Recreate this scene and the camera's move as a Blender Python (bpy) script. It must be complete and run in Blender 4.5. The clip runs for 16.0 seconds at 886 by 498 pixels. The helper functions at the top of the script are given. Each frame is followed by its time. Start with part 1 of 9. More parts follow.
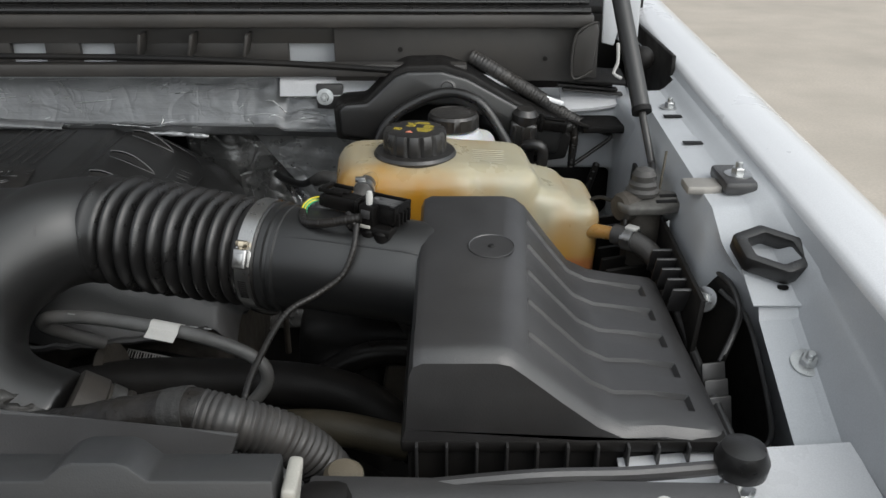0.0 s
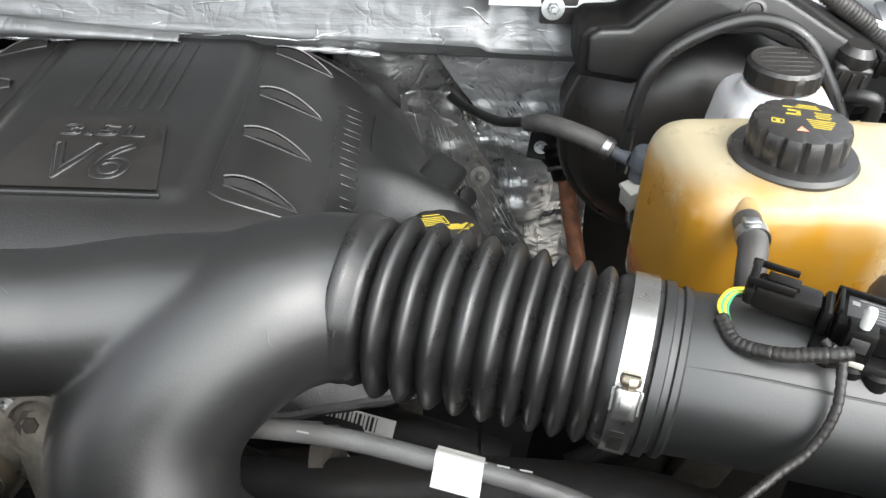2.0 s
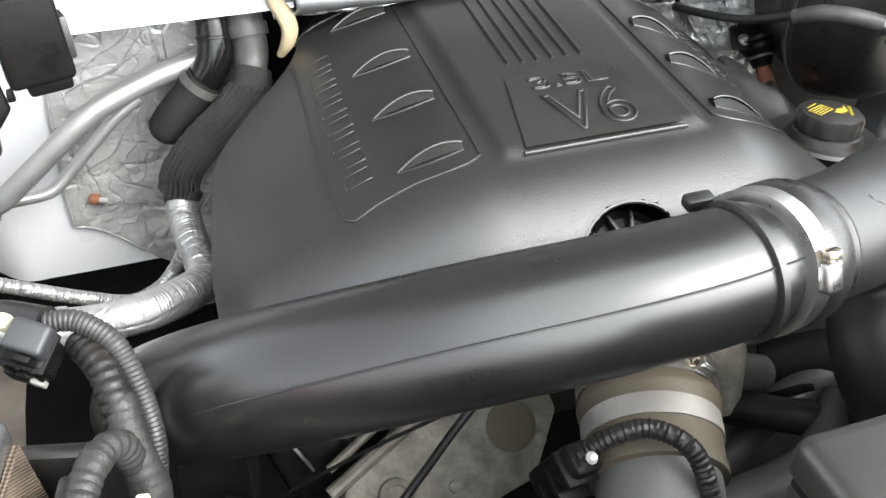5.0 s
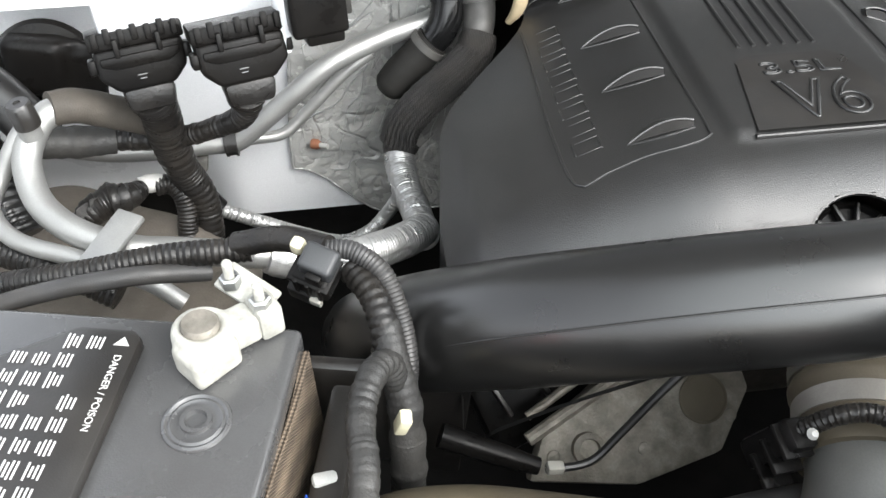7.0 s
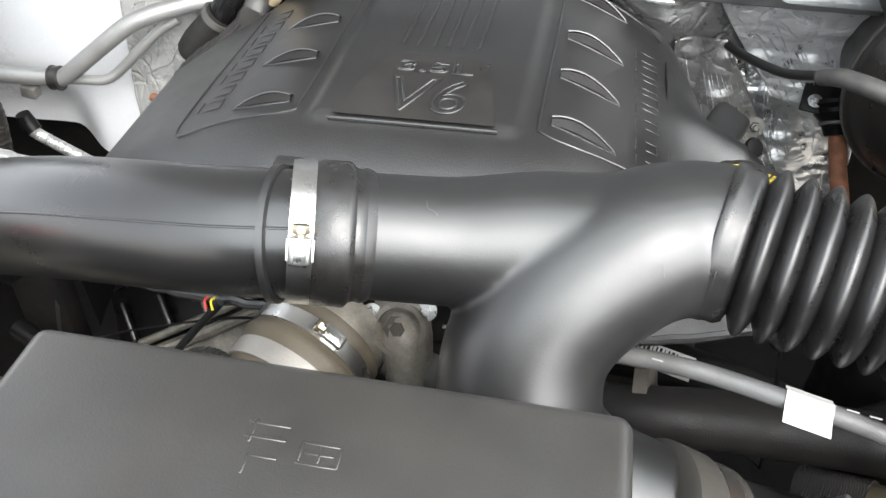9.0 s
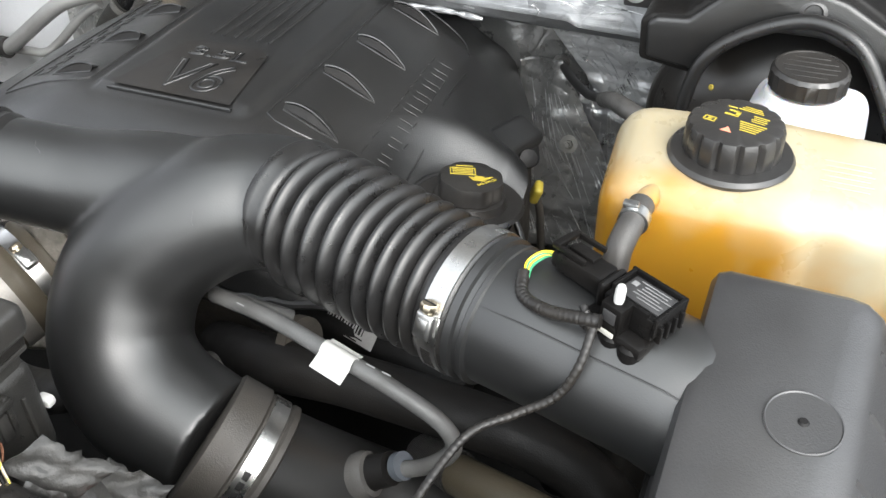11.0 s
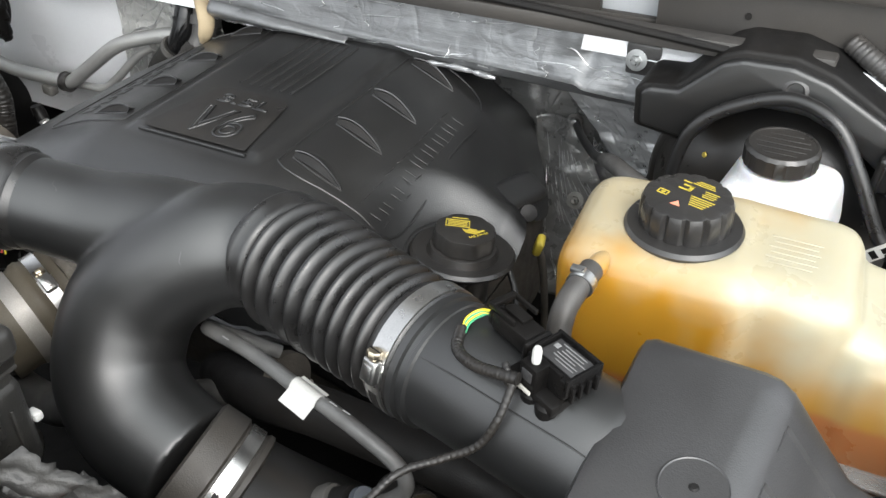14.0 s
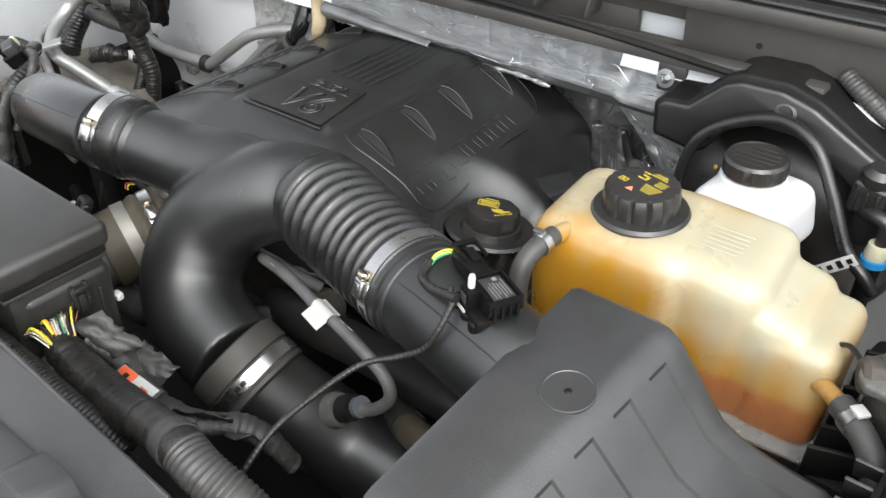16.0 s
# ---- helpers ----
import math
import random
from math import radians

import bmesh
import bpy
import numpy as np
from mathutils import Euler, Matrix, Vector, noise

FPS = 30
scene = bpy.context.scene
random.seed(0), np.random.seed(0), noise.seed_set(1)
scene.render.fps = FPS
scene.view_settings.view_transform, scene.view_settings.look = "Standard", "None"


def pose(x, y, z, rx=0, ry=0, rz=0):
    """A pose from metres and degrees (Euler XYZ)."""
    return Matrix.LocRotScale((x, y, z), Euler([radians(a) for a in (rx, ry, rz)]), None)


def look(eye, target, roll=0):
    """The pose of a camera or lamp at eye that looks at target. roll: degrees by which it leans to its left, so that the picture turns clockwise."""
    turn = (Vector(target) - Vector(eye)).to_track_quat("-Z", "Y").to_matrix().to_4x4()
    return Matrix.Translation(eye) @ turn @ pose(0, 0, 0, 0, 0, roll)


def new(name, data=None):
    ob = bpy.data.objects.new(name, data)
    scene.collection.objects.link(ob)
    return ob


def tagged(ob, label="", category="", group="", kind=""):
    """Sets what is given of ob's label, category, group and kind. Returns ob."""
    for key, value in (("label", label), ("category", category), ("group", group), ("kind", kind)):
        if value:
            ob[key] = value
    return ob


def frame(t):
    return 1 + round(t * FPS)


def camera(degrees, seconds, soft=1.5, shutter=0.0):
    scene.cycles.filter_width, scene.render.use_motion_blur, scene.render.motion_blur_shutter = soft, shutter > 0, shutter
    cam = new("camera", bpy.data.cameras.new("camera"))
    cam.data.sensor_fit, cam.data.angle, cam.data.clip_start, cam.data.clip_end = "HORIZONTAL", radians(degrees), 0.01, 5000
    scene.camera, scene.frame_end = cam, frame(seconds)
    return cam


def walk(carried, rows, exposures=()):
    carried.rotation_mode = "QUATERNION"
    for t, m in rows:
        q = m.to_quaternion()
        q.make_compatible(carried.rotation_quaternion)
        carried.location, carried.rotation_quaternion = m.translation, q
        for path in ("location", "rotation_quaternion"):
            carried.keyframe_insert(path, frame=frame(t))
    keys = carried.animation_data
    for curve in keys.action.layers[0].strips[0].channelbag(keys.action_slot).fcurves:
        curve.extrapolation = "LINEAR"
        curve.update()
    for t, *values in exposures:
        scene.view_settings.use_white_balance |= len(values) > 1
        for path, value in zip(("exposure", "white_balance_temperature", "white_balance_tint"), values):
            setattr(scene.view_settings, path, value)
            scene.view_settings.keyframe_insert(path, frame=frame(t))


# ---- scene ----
cam = camera(54.4, 16.0)
EXPOSURES = [(0.0, 0.30), (1.0, 1.10), (2.0, 1.88), (5.0, 2.25), (6.2, 1.95), (7.5, 1.85), (8.0, 1.55), (8.5, 2.00), (9.5, 2.45), (11.2, 1.80), (12.5, 1.60), (13.0, 1.12), (13.5, 1.00), (14.0, 1.50), (14.5, 1.62), (15.5, 1.58), (16.0, 1.45)]
ROWS = [
    (0.00, 0.0000, 0.0000, 1.4500, 65.00, -0.00, 0.00),
    (0.50, -0.0694, 0.1195, 1.4502, 64.32, -0.43, -0.09),
    (1.00, -0.1303, 0.2208, 1.4357, 61.71, -1.39, -0.61),
    (1.50, -0.1742, 0.3069, 1.4357, 56.19, -1.84, -0.45),
    (2.00, -0.2532, 0.3418, 1.4533, 52.87, -1.47, 0.97),
    (2.50, -0.3674, 0.3386, 1.4791, 51.16, -1.60, 0.58),
    (3.00, -0.4550, 0.3467, 1.4860, 50.56, -1.28, -2.05),
    (3.50, -0.5392, 0.3529, 1.4851, 49.72, -0.76, -5.58),
    (4.00, -0.6141, 0.3478, 1.4952, 48.95, -1.24, -11.36),
    (4.50, -0.7119, 0.3657, 1.4817, 48.33, -1.20, -14.95),
    (5.00, -0.8265, 0.3740, 1.4836, 47.95, -1.34, -17.92),
    (5.20, -0.8710, 0.3750, 1.4900, 47.73, -1.11, -19.43),
    (5.70, -0.9568, 0.3817, 1.4936, 47.12, -0.98, -20.18),
    (6.25, -0.9864, 0.3832, 1.4954, 46.31, -0.68, -16.59),
    (6.80, -0.9475, 0.3686, 1.5000, 45.85, -0.25, -10.35),
    (7.30, -0.8520, 0.3330, 1.5110, 46.14, 0.22, -4.10),
    (7.50, -0.8154, 0.3076, 1.5160, 46.54, 0.69, -1.19),
    (8.00, -0.6781, 0.2645, 1.5329, 47.21, 0.92, 4.27),
    (8.50, -0.5260, 0.2612, 1.5161, 47.97, 1.32, 8.25),
    (9.00, -0.3799, 0.2939, 1.4836, 48.54, 1.31, 11.25),
    (9.50, -0.2634, 0.3341, 1.4620, 49.38, 1.59, 14.30),
    (10.00, -0.1661, 0.3266, 1.4822, 49.65, 1.79, 17.58),
    (10.80, -0.0393, 0.3141, 1.4938, 50.32, 1.82, 21.77),
    (11.60, 0.0738, 0.3038, 1.4891, 51.33, 1.71, 25.29),
    (12.50, 0.1500, 0.3092, 1.4874, 52.27, 1.90, 27.20),
    (13.00, 0.1908, 0.3310, 1.4967, 52.94, 2.50, 27.61),
    (13.50, 0.1331, 0.3343, 1.5271, 53.16, 2.88, 27.87),
    (14.00, 0.0681, 0.3183, 1.5273, 53.09, 1.97, 28.32),
    (14.50, 0.0549, 0.2765, 1.5374, 53.13, 1.35, 31.16),
    (15.00, 0.0679, 0.2567, 1.5415, 53.34, 1.68, 34.47),
    (15.50, 0.1232, 0.2618, 1.5531, 53.71, 1.94, 37.01),
    (16.00, 0.2431, 0.2603, 1.5659, 54.82, 1.90, 39.61),
]
walk(cam, [(t, pose(x, y, z, rx, ry, rz)) for t, x, y, z, rx, ry, rz in ROWS], EXPOSURES)

# ---- light ----
world = bpy.data.worlds.new("overcast_sky")
scene.world = world
world.use_nodes = True
wn = world.node_tree
sky = wn.nodes.new("ShaderNodeTexSky")
sky.sky_type = "NISHITA"
sky.sun_disc = False
sky.sun_elevation, sky.sun_rotation = radians(44), radians(135)
sky.dust_density, sky.air_density = 3.0, 1.0
pale = wn.nodes.new("ShaderNodeHueSaturation")
pale.inputs["Saturation"].default_value = 0.22
wn.links.new(sky.outputs["Color"], pale.inputs["Color"])
wn.links.new(pale.outputs["Color"], wn.nodes["Background"].inputs["Color"])
wn.nodes["Background"].inputs["Strength"].default_value = 0.15
sun_data = bpy.data.lights.new("sun", "SUN")
sun_data.energy, sun_data.angle, sun_data.color = 1.15, radians(118), (0.895, 0.99, 0.975)
sun = new("sun", sun_data)
sun.matrix_world = look((1.8, -1.3, 3.9), (-0.3, 0.8, 1.0))


# ---- materials ----
def material(name, col, rough=0.5, metal=0.0, var=0.35, scale=25.0, grain=900.0, bump=0.15, coat=0.0,
             dust=0.0, dust_col=(0.20, 0.16, 0.115), rvar=0.12, spec=0.5, sss=0.0):
    """A surface with colour that varies at two scales, dust in patches, uneven gloss and a fine relief."""
    m = bpy.data.materials.new(name)
    m.use_nodes = True
    t = m.node_tree
    N, L = t.nodes, t.links
    b = N["Principled BSDF"]
    co = N.new("ShaderNodeTexCoord").outputs["Object"]

    def noise_tex(s, d=4.0, r=0.55):
        n = N.new("ShaderNodeTexNoise")
        n.inputs["Scale"].default_value, n.inputs["Detail"].default_value, n.inputs["Roughness"].default_value = s, d, r
        L.new(co, n.inputs["Vector"])
        return n.outputs["Fac"]

    def ramp(sock, a, z, lo, hi):
        r = N.new("ShaderNodeMapRange")
        r.inputs[1].default_value, r.inputs[2].default_value, r.inputs[3].default_value, r.inputs[4].default_value = a, z, lo, hi
        L.new(sock, r.inputs[0])
        return r.outputs[0]

    def mix(kind, fac, a, c):
        x = N.new("ShaderNodeMix")
        x.data_type, x.blend_type = "RGBA", kind
        for sock, v in ((x.inputs[0], fac), (x.inputs[6], a), (x.inputs[7], c)):
            if hasattr(v, "is_linked"):
                L.new(v, sock)
            else:
                sock.default_value = v
        return x.outputs[2]

    big, fine = noise_tex(scale), noise_tex(grain, 2.0)
    lo = tuple(c * (1 - var) for c in col) + (1,)
    hi = tuple(min(1, c * (1 + var)) for c in col) + (1,)
    c = mix("MIX", ramp(big, 0.3, 0.7, 0, 1), lo, hi)
    c = mix("MIX", ramp(fine, 0.35, 0.65, 0, 0.35), c, (*[k * 0.75 for k in col], 1))
    if dust:
        d = ramp(noise_tex(scale * 0.45, 8.0, 0.65), 0.42, 0.72, 0.25 * dust, dust)
        c = mix("MIX", d, c, (*dust_col, 1))
    L.new(c, b.inputs["Base Color"])
    L.new(ramp(noise_tex(scale * 2.3, 5.0), 0.3, 0.7, max(0.03, rough - rvar), min(1, rough + rvar)), b.inputs["Roughness"])
    b.inputs["Metallic"].default_value = metal
    b.inputs["Specular IOR Level"].default_value = spec
    b.inputs["Coat Weight"].default_value = coat
    b.inputs["Coat Roughness"].default_value = 0.08
    if sss:
        b.inputs["Subsurface Weight"].default_value = sss
        b.inputs["Subsurface Radius"].default_value = (1.0, 0.6, 0.3)
        b.inputs["Subsurface Scale"].default_value = 0.02
    if bump:
        bp = N.new("ShaderNodeBump")
        bp.inputs["Strength"].default_value, bp.inputs["Distance"].default_value = bump, 0.0006
        L.new(fine, bp.inputs["Height"])
        L.new(bp.outputs["Normal"], b.inputs["Normal"])
    return m


def weave_material(name, col, rough, pitch):
    """Woven cloth: two sets of crossing threads with lighter crowns."""
    m = material(name, col, rough, var=0.35, scale=30, bump=0.0, dust=0.15)
    t = m.node_tree
    N, L = t.nodes, t.links
    b = N["Principled BSDF"]
    co = N.new("ShaderNodeTexCoord").outputs["Object"]
    waves = []
    for k, d in enumerate(((1.0, 0.55, 0.8), (-0.55, 1.0, 0.9))):
        w = N.new("ShaderNodeVectorMath")
        w.operation = "DOT_PRODUCT"
        w.inputs[1].default_value = tuple(pitch * q for q in d)
        L.new(co, w.inputs[0])
        s = N.new("ShaderNodeMath")
        s.operation = "SINE"
        L.new(w.outputs["Value"], s.inputs[0])
        waves.append(s.outputs[0])
    x = N.new("ShaderNodeMath")
    x.operation = "MULTIPLY"
    L.new(waves[0], x.inputs[0])
    L.new(waves[1], x.inputs[1])
    r = N.new("ShaderNodeMapRange")
    r.inputs[1].default_value, r.inputs[3].default_value, r.inputs[4].default_value = -1.0, 0.5, 1.7
    L.new(x.outputs[0], r.inputs[0])
    mixer = N.new("ShaderNodeMix")
    mixer.data_type, mixer.blend_type = "RGBA", "MULTIPLY"
    mixer.inputs[0].default_value = 1.0
    old = b.inputs["Base Color"].links[0].from_socket
    L.new(old, mixer.inputs[6])
    L.new(r.outputs[0], mixer.inputs[7])
    L.new(mixer.outputs[2], b.inputs["Base Color"])
    bp = N.new("ShaderNodeBump")
    bp.inputs["Strength"].default_value, bp.inputs["Distance"].default_value = 0.8, 0.0008
    L.new(x.outputs[0], bp.inputs["Height"])
    L.new(bp.outputs["Normal"], b.inputs["Normal"])
    return m


COVER = material("moulded_black_cover_plastic", (0.0105, 0.0108, 0.0112), 0.36, bump=0.5, scale=12, dust=0.03, rvar=0.04, spec=0.95)
TUBE = material("satin_black_duct_plastic", (0.0085, 0.0088, 0.0091), 0.41, bump=0.10, scale=9, dust=0.02, rvar=0.04, spec=0.9)
BOXP = material("grained_black_plastic", (0.030, 0.030, 0.0315), 0.37, bump=0.3, scale=14, dust=0.06, rvar=0.05, spec=0.9)
RUBBER = material("black_rubber", (0.009, 0.009, 0.0094), 0.34, bump=0.2, scale=30, dust=0.03, spec=0.7)
FUSELID = material("smooth_black_lid_plastic", (0.017, 0.0172, 0.0172), 0.36, bump=0.2, scale=14, dust=0.08, rvar=0.05, spec=0.7)
FUSEBODY = material("dusty_fuse_box_plastic", (0.012, 0.012, 0.0118), 0.38, bump=0.5, scale=40, dust=0.22, dust_col=(0.10, 0.09, 0.075), spec=0.6)
HOSE = material("grey_rubber_hose", (0.036, 0.037, 0.039), 0.46, bump=0.35, scale=30, dust=0.2)
DIRTY = material("dusty_black_plastic", (0.022, 0.022, 0.022), 0.5, bump=0.4, scale=26, dust=0.5, dust_col=(0.13, 0.115, 0.095))
# black plastic; on deep parts, gaps and holes its near-black stands in for shade
DARK = material("black_plastic_and_shade", (0.006, 0.006, 0.0064), 0.55, bump=0.4, scale=18, dust=0.04, spec=0.25)
GRIME = material("grimy_engine_metal", (0.030, 0.028, 0.025), 0.65, 0.2, var=0.6, bump=0.9, grain=300, scale=34, dust=0.5, dust_col=(0.15, 0.125, 0.10))
CAST = material("cast_aluminium", (0.29, 0.27, 0.235), 0.6, 0.4, var=0.45, bump=1.0, grain=420, scale=60, dust=0.45, dust_col=(0.15, 0.125, 0.095))
STEEL = material("bright_clamp_steel", (0.60, 0.595, 0.58), 0.30, 1.0, var=0.06, bump=0.08, scale=25, rvar=0.05)
BRASS = material("yellow_zinc_screw", (0.54, 0.47, 0.36), 0.34, 1.0, var=0.15, scale=80)
ZINC = material("zinc_bolt", (0.55, 0.56, 0.56), 0.35, 1.0, var=0.15, scale=80, dust=0.1)
PIPE = material("bare_aluminium_pipe", (0.40, 0.40, 0.39), 0.45, 0.7, var=0.10, scale=20, bump=0.25, dust=0.06)
WHITE = material("white_body_paint", (0.78, 0.79, 0.81), 0.3, var=0.04, scale=5, coat=0.7, bump=0.03, rvar=0.06, dust=0.05)
GREYP = material("dull_white_inner_paint", (0.52, 0.54, 0.565), 0.42, var=0.10, scale=7, bump=0.05, dust=0.18, dust_col=(0.3, 0.29, 0.27))
TAPE = material("black_cloth_tape", (0.009, 0.009, 0.0095), 0.36, bump=0.7, grain=420, scale=60, dust=0.08, spec=0.4)
BRAID = weave_material("woven_black_sleeve", (0.020, 0.021, 0.023), 0.42, 2400.0)
TAN = material("dusty_tan_rubber", (0.090, 0.075, 0.052), 0.55, var=0.25, scale=14, bump=0.4, dust=0.3, dust_col=(0.26, 0.22, 0.16))
TANHOSE = material("dusty_brown_radiator_hose", (0.072, 0.060, 0.038), 0.5, var=0.45, scale=12, bump=0.5, dust=0.4, dust_col=(0.055, 0.045, 0.035))
STRAP = material("tan_foam_strip", (0.34, 0.27, 0.17), 0.75, var=0.2, scale=30, bump=0.4)
BATT = material("battery_black_case", (0.010, 0.0102, 0.011), 0.36, bump=0.25, scale=12, dust=0.10, spec=0.8)
BLANKET = weave_material("brown_woven_blanket", (0.115, 0.085, 0.060), 0.8, 1500.0)
RED = material("red_terminal_plastic", (0.62, 0.055, 0.04), 0.4, var=0.12, scale=20)
LEAD = material("white_corroded_lead", (0.40, 0.395, 0.36), 0.7, 0.1, var=0.3, scale=90, bump=1.0, grain=260, dust=0.25, dust_col=(0.25, 0.22, 0.17))
PAPER = material("white_label_paper", (0.50, 0.495, 0.475), 0.55, var=0.05, scale=40)
YELLOW = material("yellow_print", (0.50, 0.39, 0.05), 0.45, var=0.06, scale=60)
PINK = material("pale_red_print", (0.80, 0.28, 0.18), 0.45, var=0.06, scale=60)
PRINT = material("grey_white_print", (0.62, 0.62, 0.61), 0.5, var=0.08, scale=60)
ORANGE = material("orange_sticker", (0.66, 0.10, 0.03), 0.45, var=0.08, scale=60)
WIRE_Y = material("yellow_wire", (0.72, 0.58, 0.03), 0.4, var=0.1)
WIRE_G = material("green_wire", (0.05, 0.30, 0.14), 0.4, var=0.1)
WIRE_O = material("orange_wire", (0.80, 0.27, 0.02), 0.4, var=0.1)
WIRE_W = material("white_wire", (0.62, 0.58, 0.55), 0.4, var=0.1)
BOOT = material("dusty_grey_boot_rubber", (0.058, 0.056, 0.054), 0.5, var=0.4, scale=50, bump=0.5, dust=0.3, dust_col=(0.17, 0.16, 0.145))
AMBER = material("amber_stained_plastic", (0.36, 0.20, 0.06), 0.3, var=0.1, scale=20, sss=0.4)
NAVY = material("blue_sticker_print", (0.015, 0.06, 0.30), 0.4, var=0.1)
BLUE = material("blue_clip_plastic", (0.03, 0.28, 0.62), 0.4, var=0.1)
CREAM = material("cream_clip_plastic", (0.62, 0.58, 0.42), 0.45, var=0.1)
GREYPLUG = material("pale_grey_plug", (0.42, 0.41, 0.37), 0.5, var=0.12, scale=40, dust=0.1)
RUST = material("rusty_steel", (0.26, 0.11, 0.06), 0.75, 0.2, var=0.4, scale=60, bump=0.7, grain=300)
BLUEGREY = material("blue_grey_plastic", (0.075, 0.085, 0.10), 0.4, var=0.12, scale=10, bump=0.2, dust=0.1)
PRIMER = material("dark_grey_cowl_plastic", (0.030, 0.030, 0.0305), 0.5, var=0.25, scale=8, bump=0.3, dust=0.15)
WHITEJAR = material("white_translucent_plastic", (0.60, 0.60, 0.615), 0.35, var=0.04, scale=10, bump=0.03, sss=0.5)
EMBOSS = material("pale_bottle_relief", (0.41, 0.375, 0.275), 0.4, var=0.05, scale=20)
FLANGE = material("cloudy_bottle_seam", (0.55, 0.55, 0.53), 0.25, var=0.1, scale=14)
FLANGE.node_tree.nodes["Principled BSDF"].inputs["Transmission Weight"].default_value = 0.75
DUSTTAPE = material("dusty_cloth_tape", (0.024, 0.024, 0.0238), 0.5, bump=0.9, grain=420, scale=40, dust=0.22, dust_col=(0.13, 0.12, 0.105))
PLUGB = material("matt_black_plug_plastic", (0.0045, 0.0045, 0.0048), 0.34, bump=0.25, scale=30, dust=0.03, spec=0.14)
SLEEVE = material("dirty_foam_sleeve", (0.050, 0.044, 0.037), 0.7, var=0.5, scale=30, bump=0.9, dust=0.3, dust_col=(0.15, 0.125, 0.10))
CUFF = material("dusty_dark_cuff_rubber", (0.028, 0.0265, 0.0245), 0.6, var=0.3, scale=20, bump=0.4, dust=0.3, dust_col=(0.12, 0.10, 0.08))
BATTLID = material("glossy_battery_lid", (0.056, 0.057, 0.059), 0.24, bump=0.15, scale=10, dust=0.16, dust_col=(0.11, 0.10, 0.09), rvar=0.10, spec=1.0)
LINER = material("grey_hood_liner", (0.16, 0.16, 0.163), 0.9, var=0.3, scale=6, bump=0.4)
FELT = material("dusty_brown_felt", (0.105, 0.090, 0.074), 0.85, var=0.45, scale=22, bump=0.8, grain=500, dust=0.35, dust_col=(0.19, 0.17, 0.145))
PALEHOSE = material("pale_grey_rubber_hose", (0.085, 0.087, 0.088), 0.5, bump=0.35, scale=30, dust=0.15)
GLOSSDUCT = material("glossy_black_duct_plastic", (0.0070, 0.0072, 0.0075), 0.31, bump=0.10, scale=9, dust=0.02, rvar=0.05, spec=0.95)
SCRATCH = material("dull_grey_scratch", (0.085, 0.085, 0.085), 0.6, var=0.2, scale=90)
SLATE = material("dark_slate_plastic", (0.030, 0.034, 0.039), 0.4, var=0.12, scale=10, bump=0.2, dust=0.1)
CHARGE = material("dull_grey_charge_pipe", (0.115, 0.115, 0.108), 0.5, var=0.25, scale=14, bump=0.3, dust=0.2, dust_col=(0.16, 0.145, 0.12))
ELBOW = material("glossy_black_hose", (0.006, 0.006, 0.0062), 0.20, bump=0.1, scale=20, spec=0.45)
DULLHOSE = material("dull_black_hose", (0.013, 0.0125, 0.0115), 0.6, bump=0.35, scale=30, dust=0.12, dust_col=(0.05, 0.044, 0.036), spec=0.3)
BRACKET = material("weathered_grey_steel", (0.15, 0.145, 0.135), 0.6, 0.4, var=0.5, scale=50, bump=0.6, grain=300, dust=0.4, dust_col=(0.09, 0.08, 0.065))
BANDM = material("matt_steel_band", (0.42, 0.40, 0.37), 0.55, 0.6, var=0.12, scale=30, bump=0.2, dust=0.1)
CONDUIT = material("grey_corrugated_plastic", (0.030, 0.031, 0.033), 0.42, bump=0.2, scale=40, dust=0.15)
FAINT = material("faint_grey_print", (0.20, 0.20, 0.20), 0.5, var=0.15, scale=90)
GROUND = material("pale_concrete_ground", (0.46, 0.41, 0.35), 0.85, var=0.14, scale=1.3, grain=60, bump=0.4)


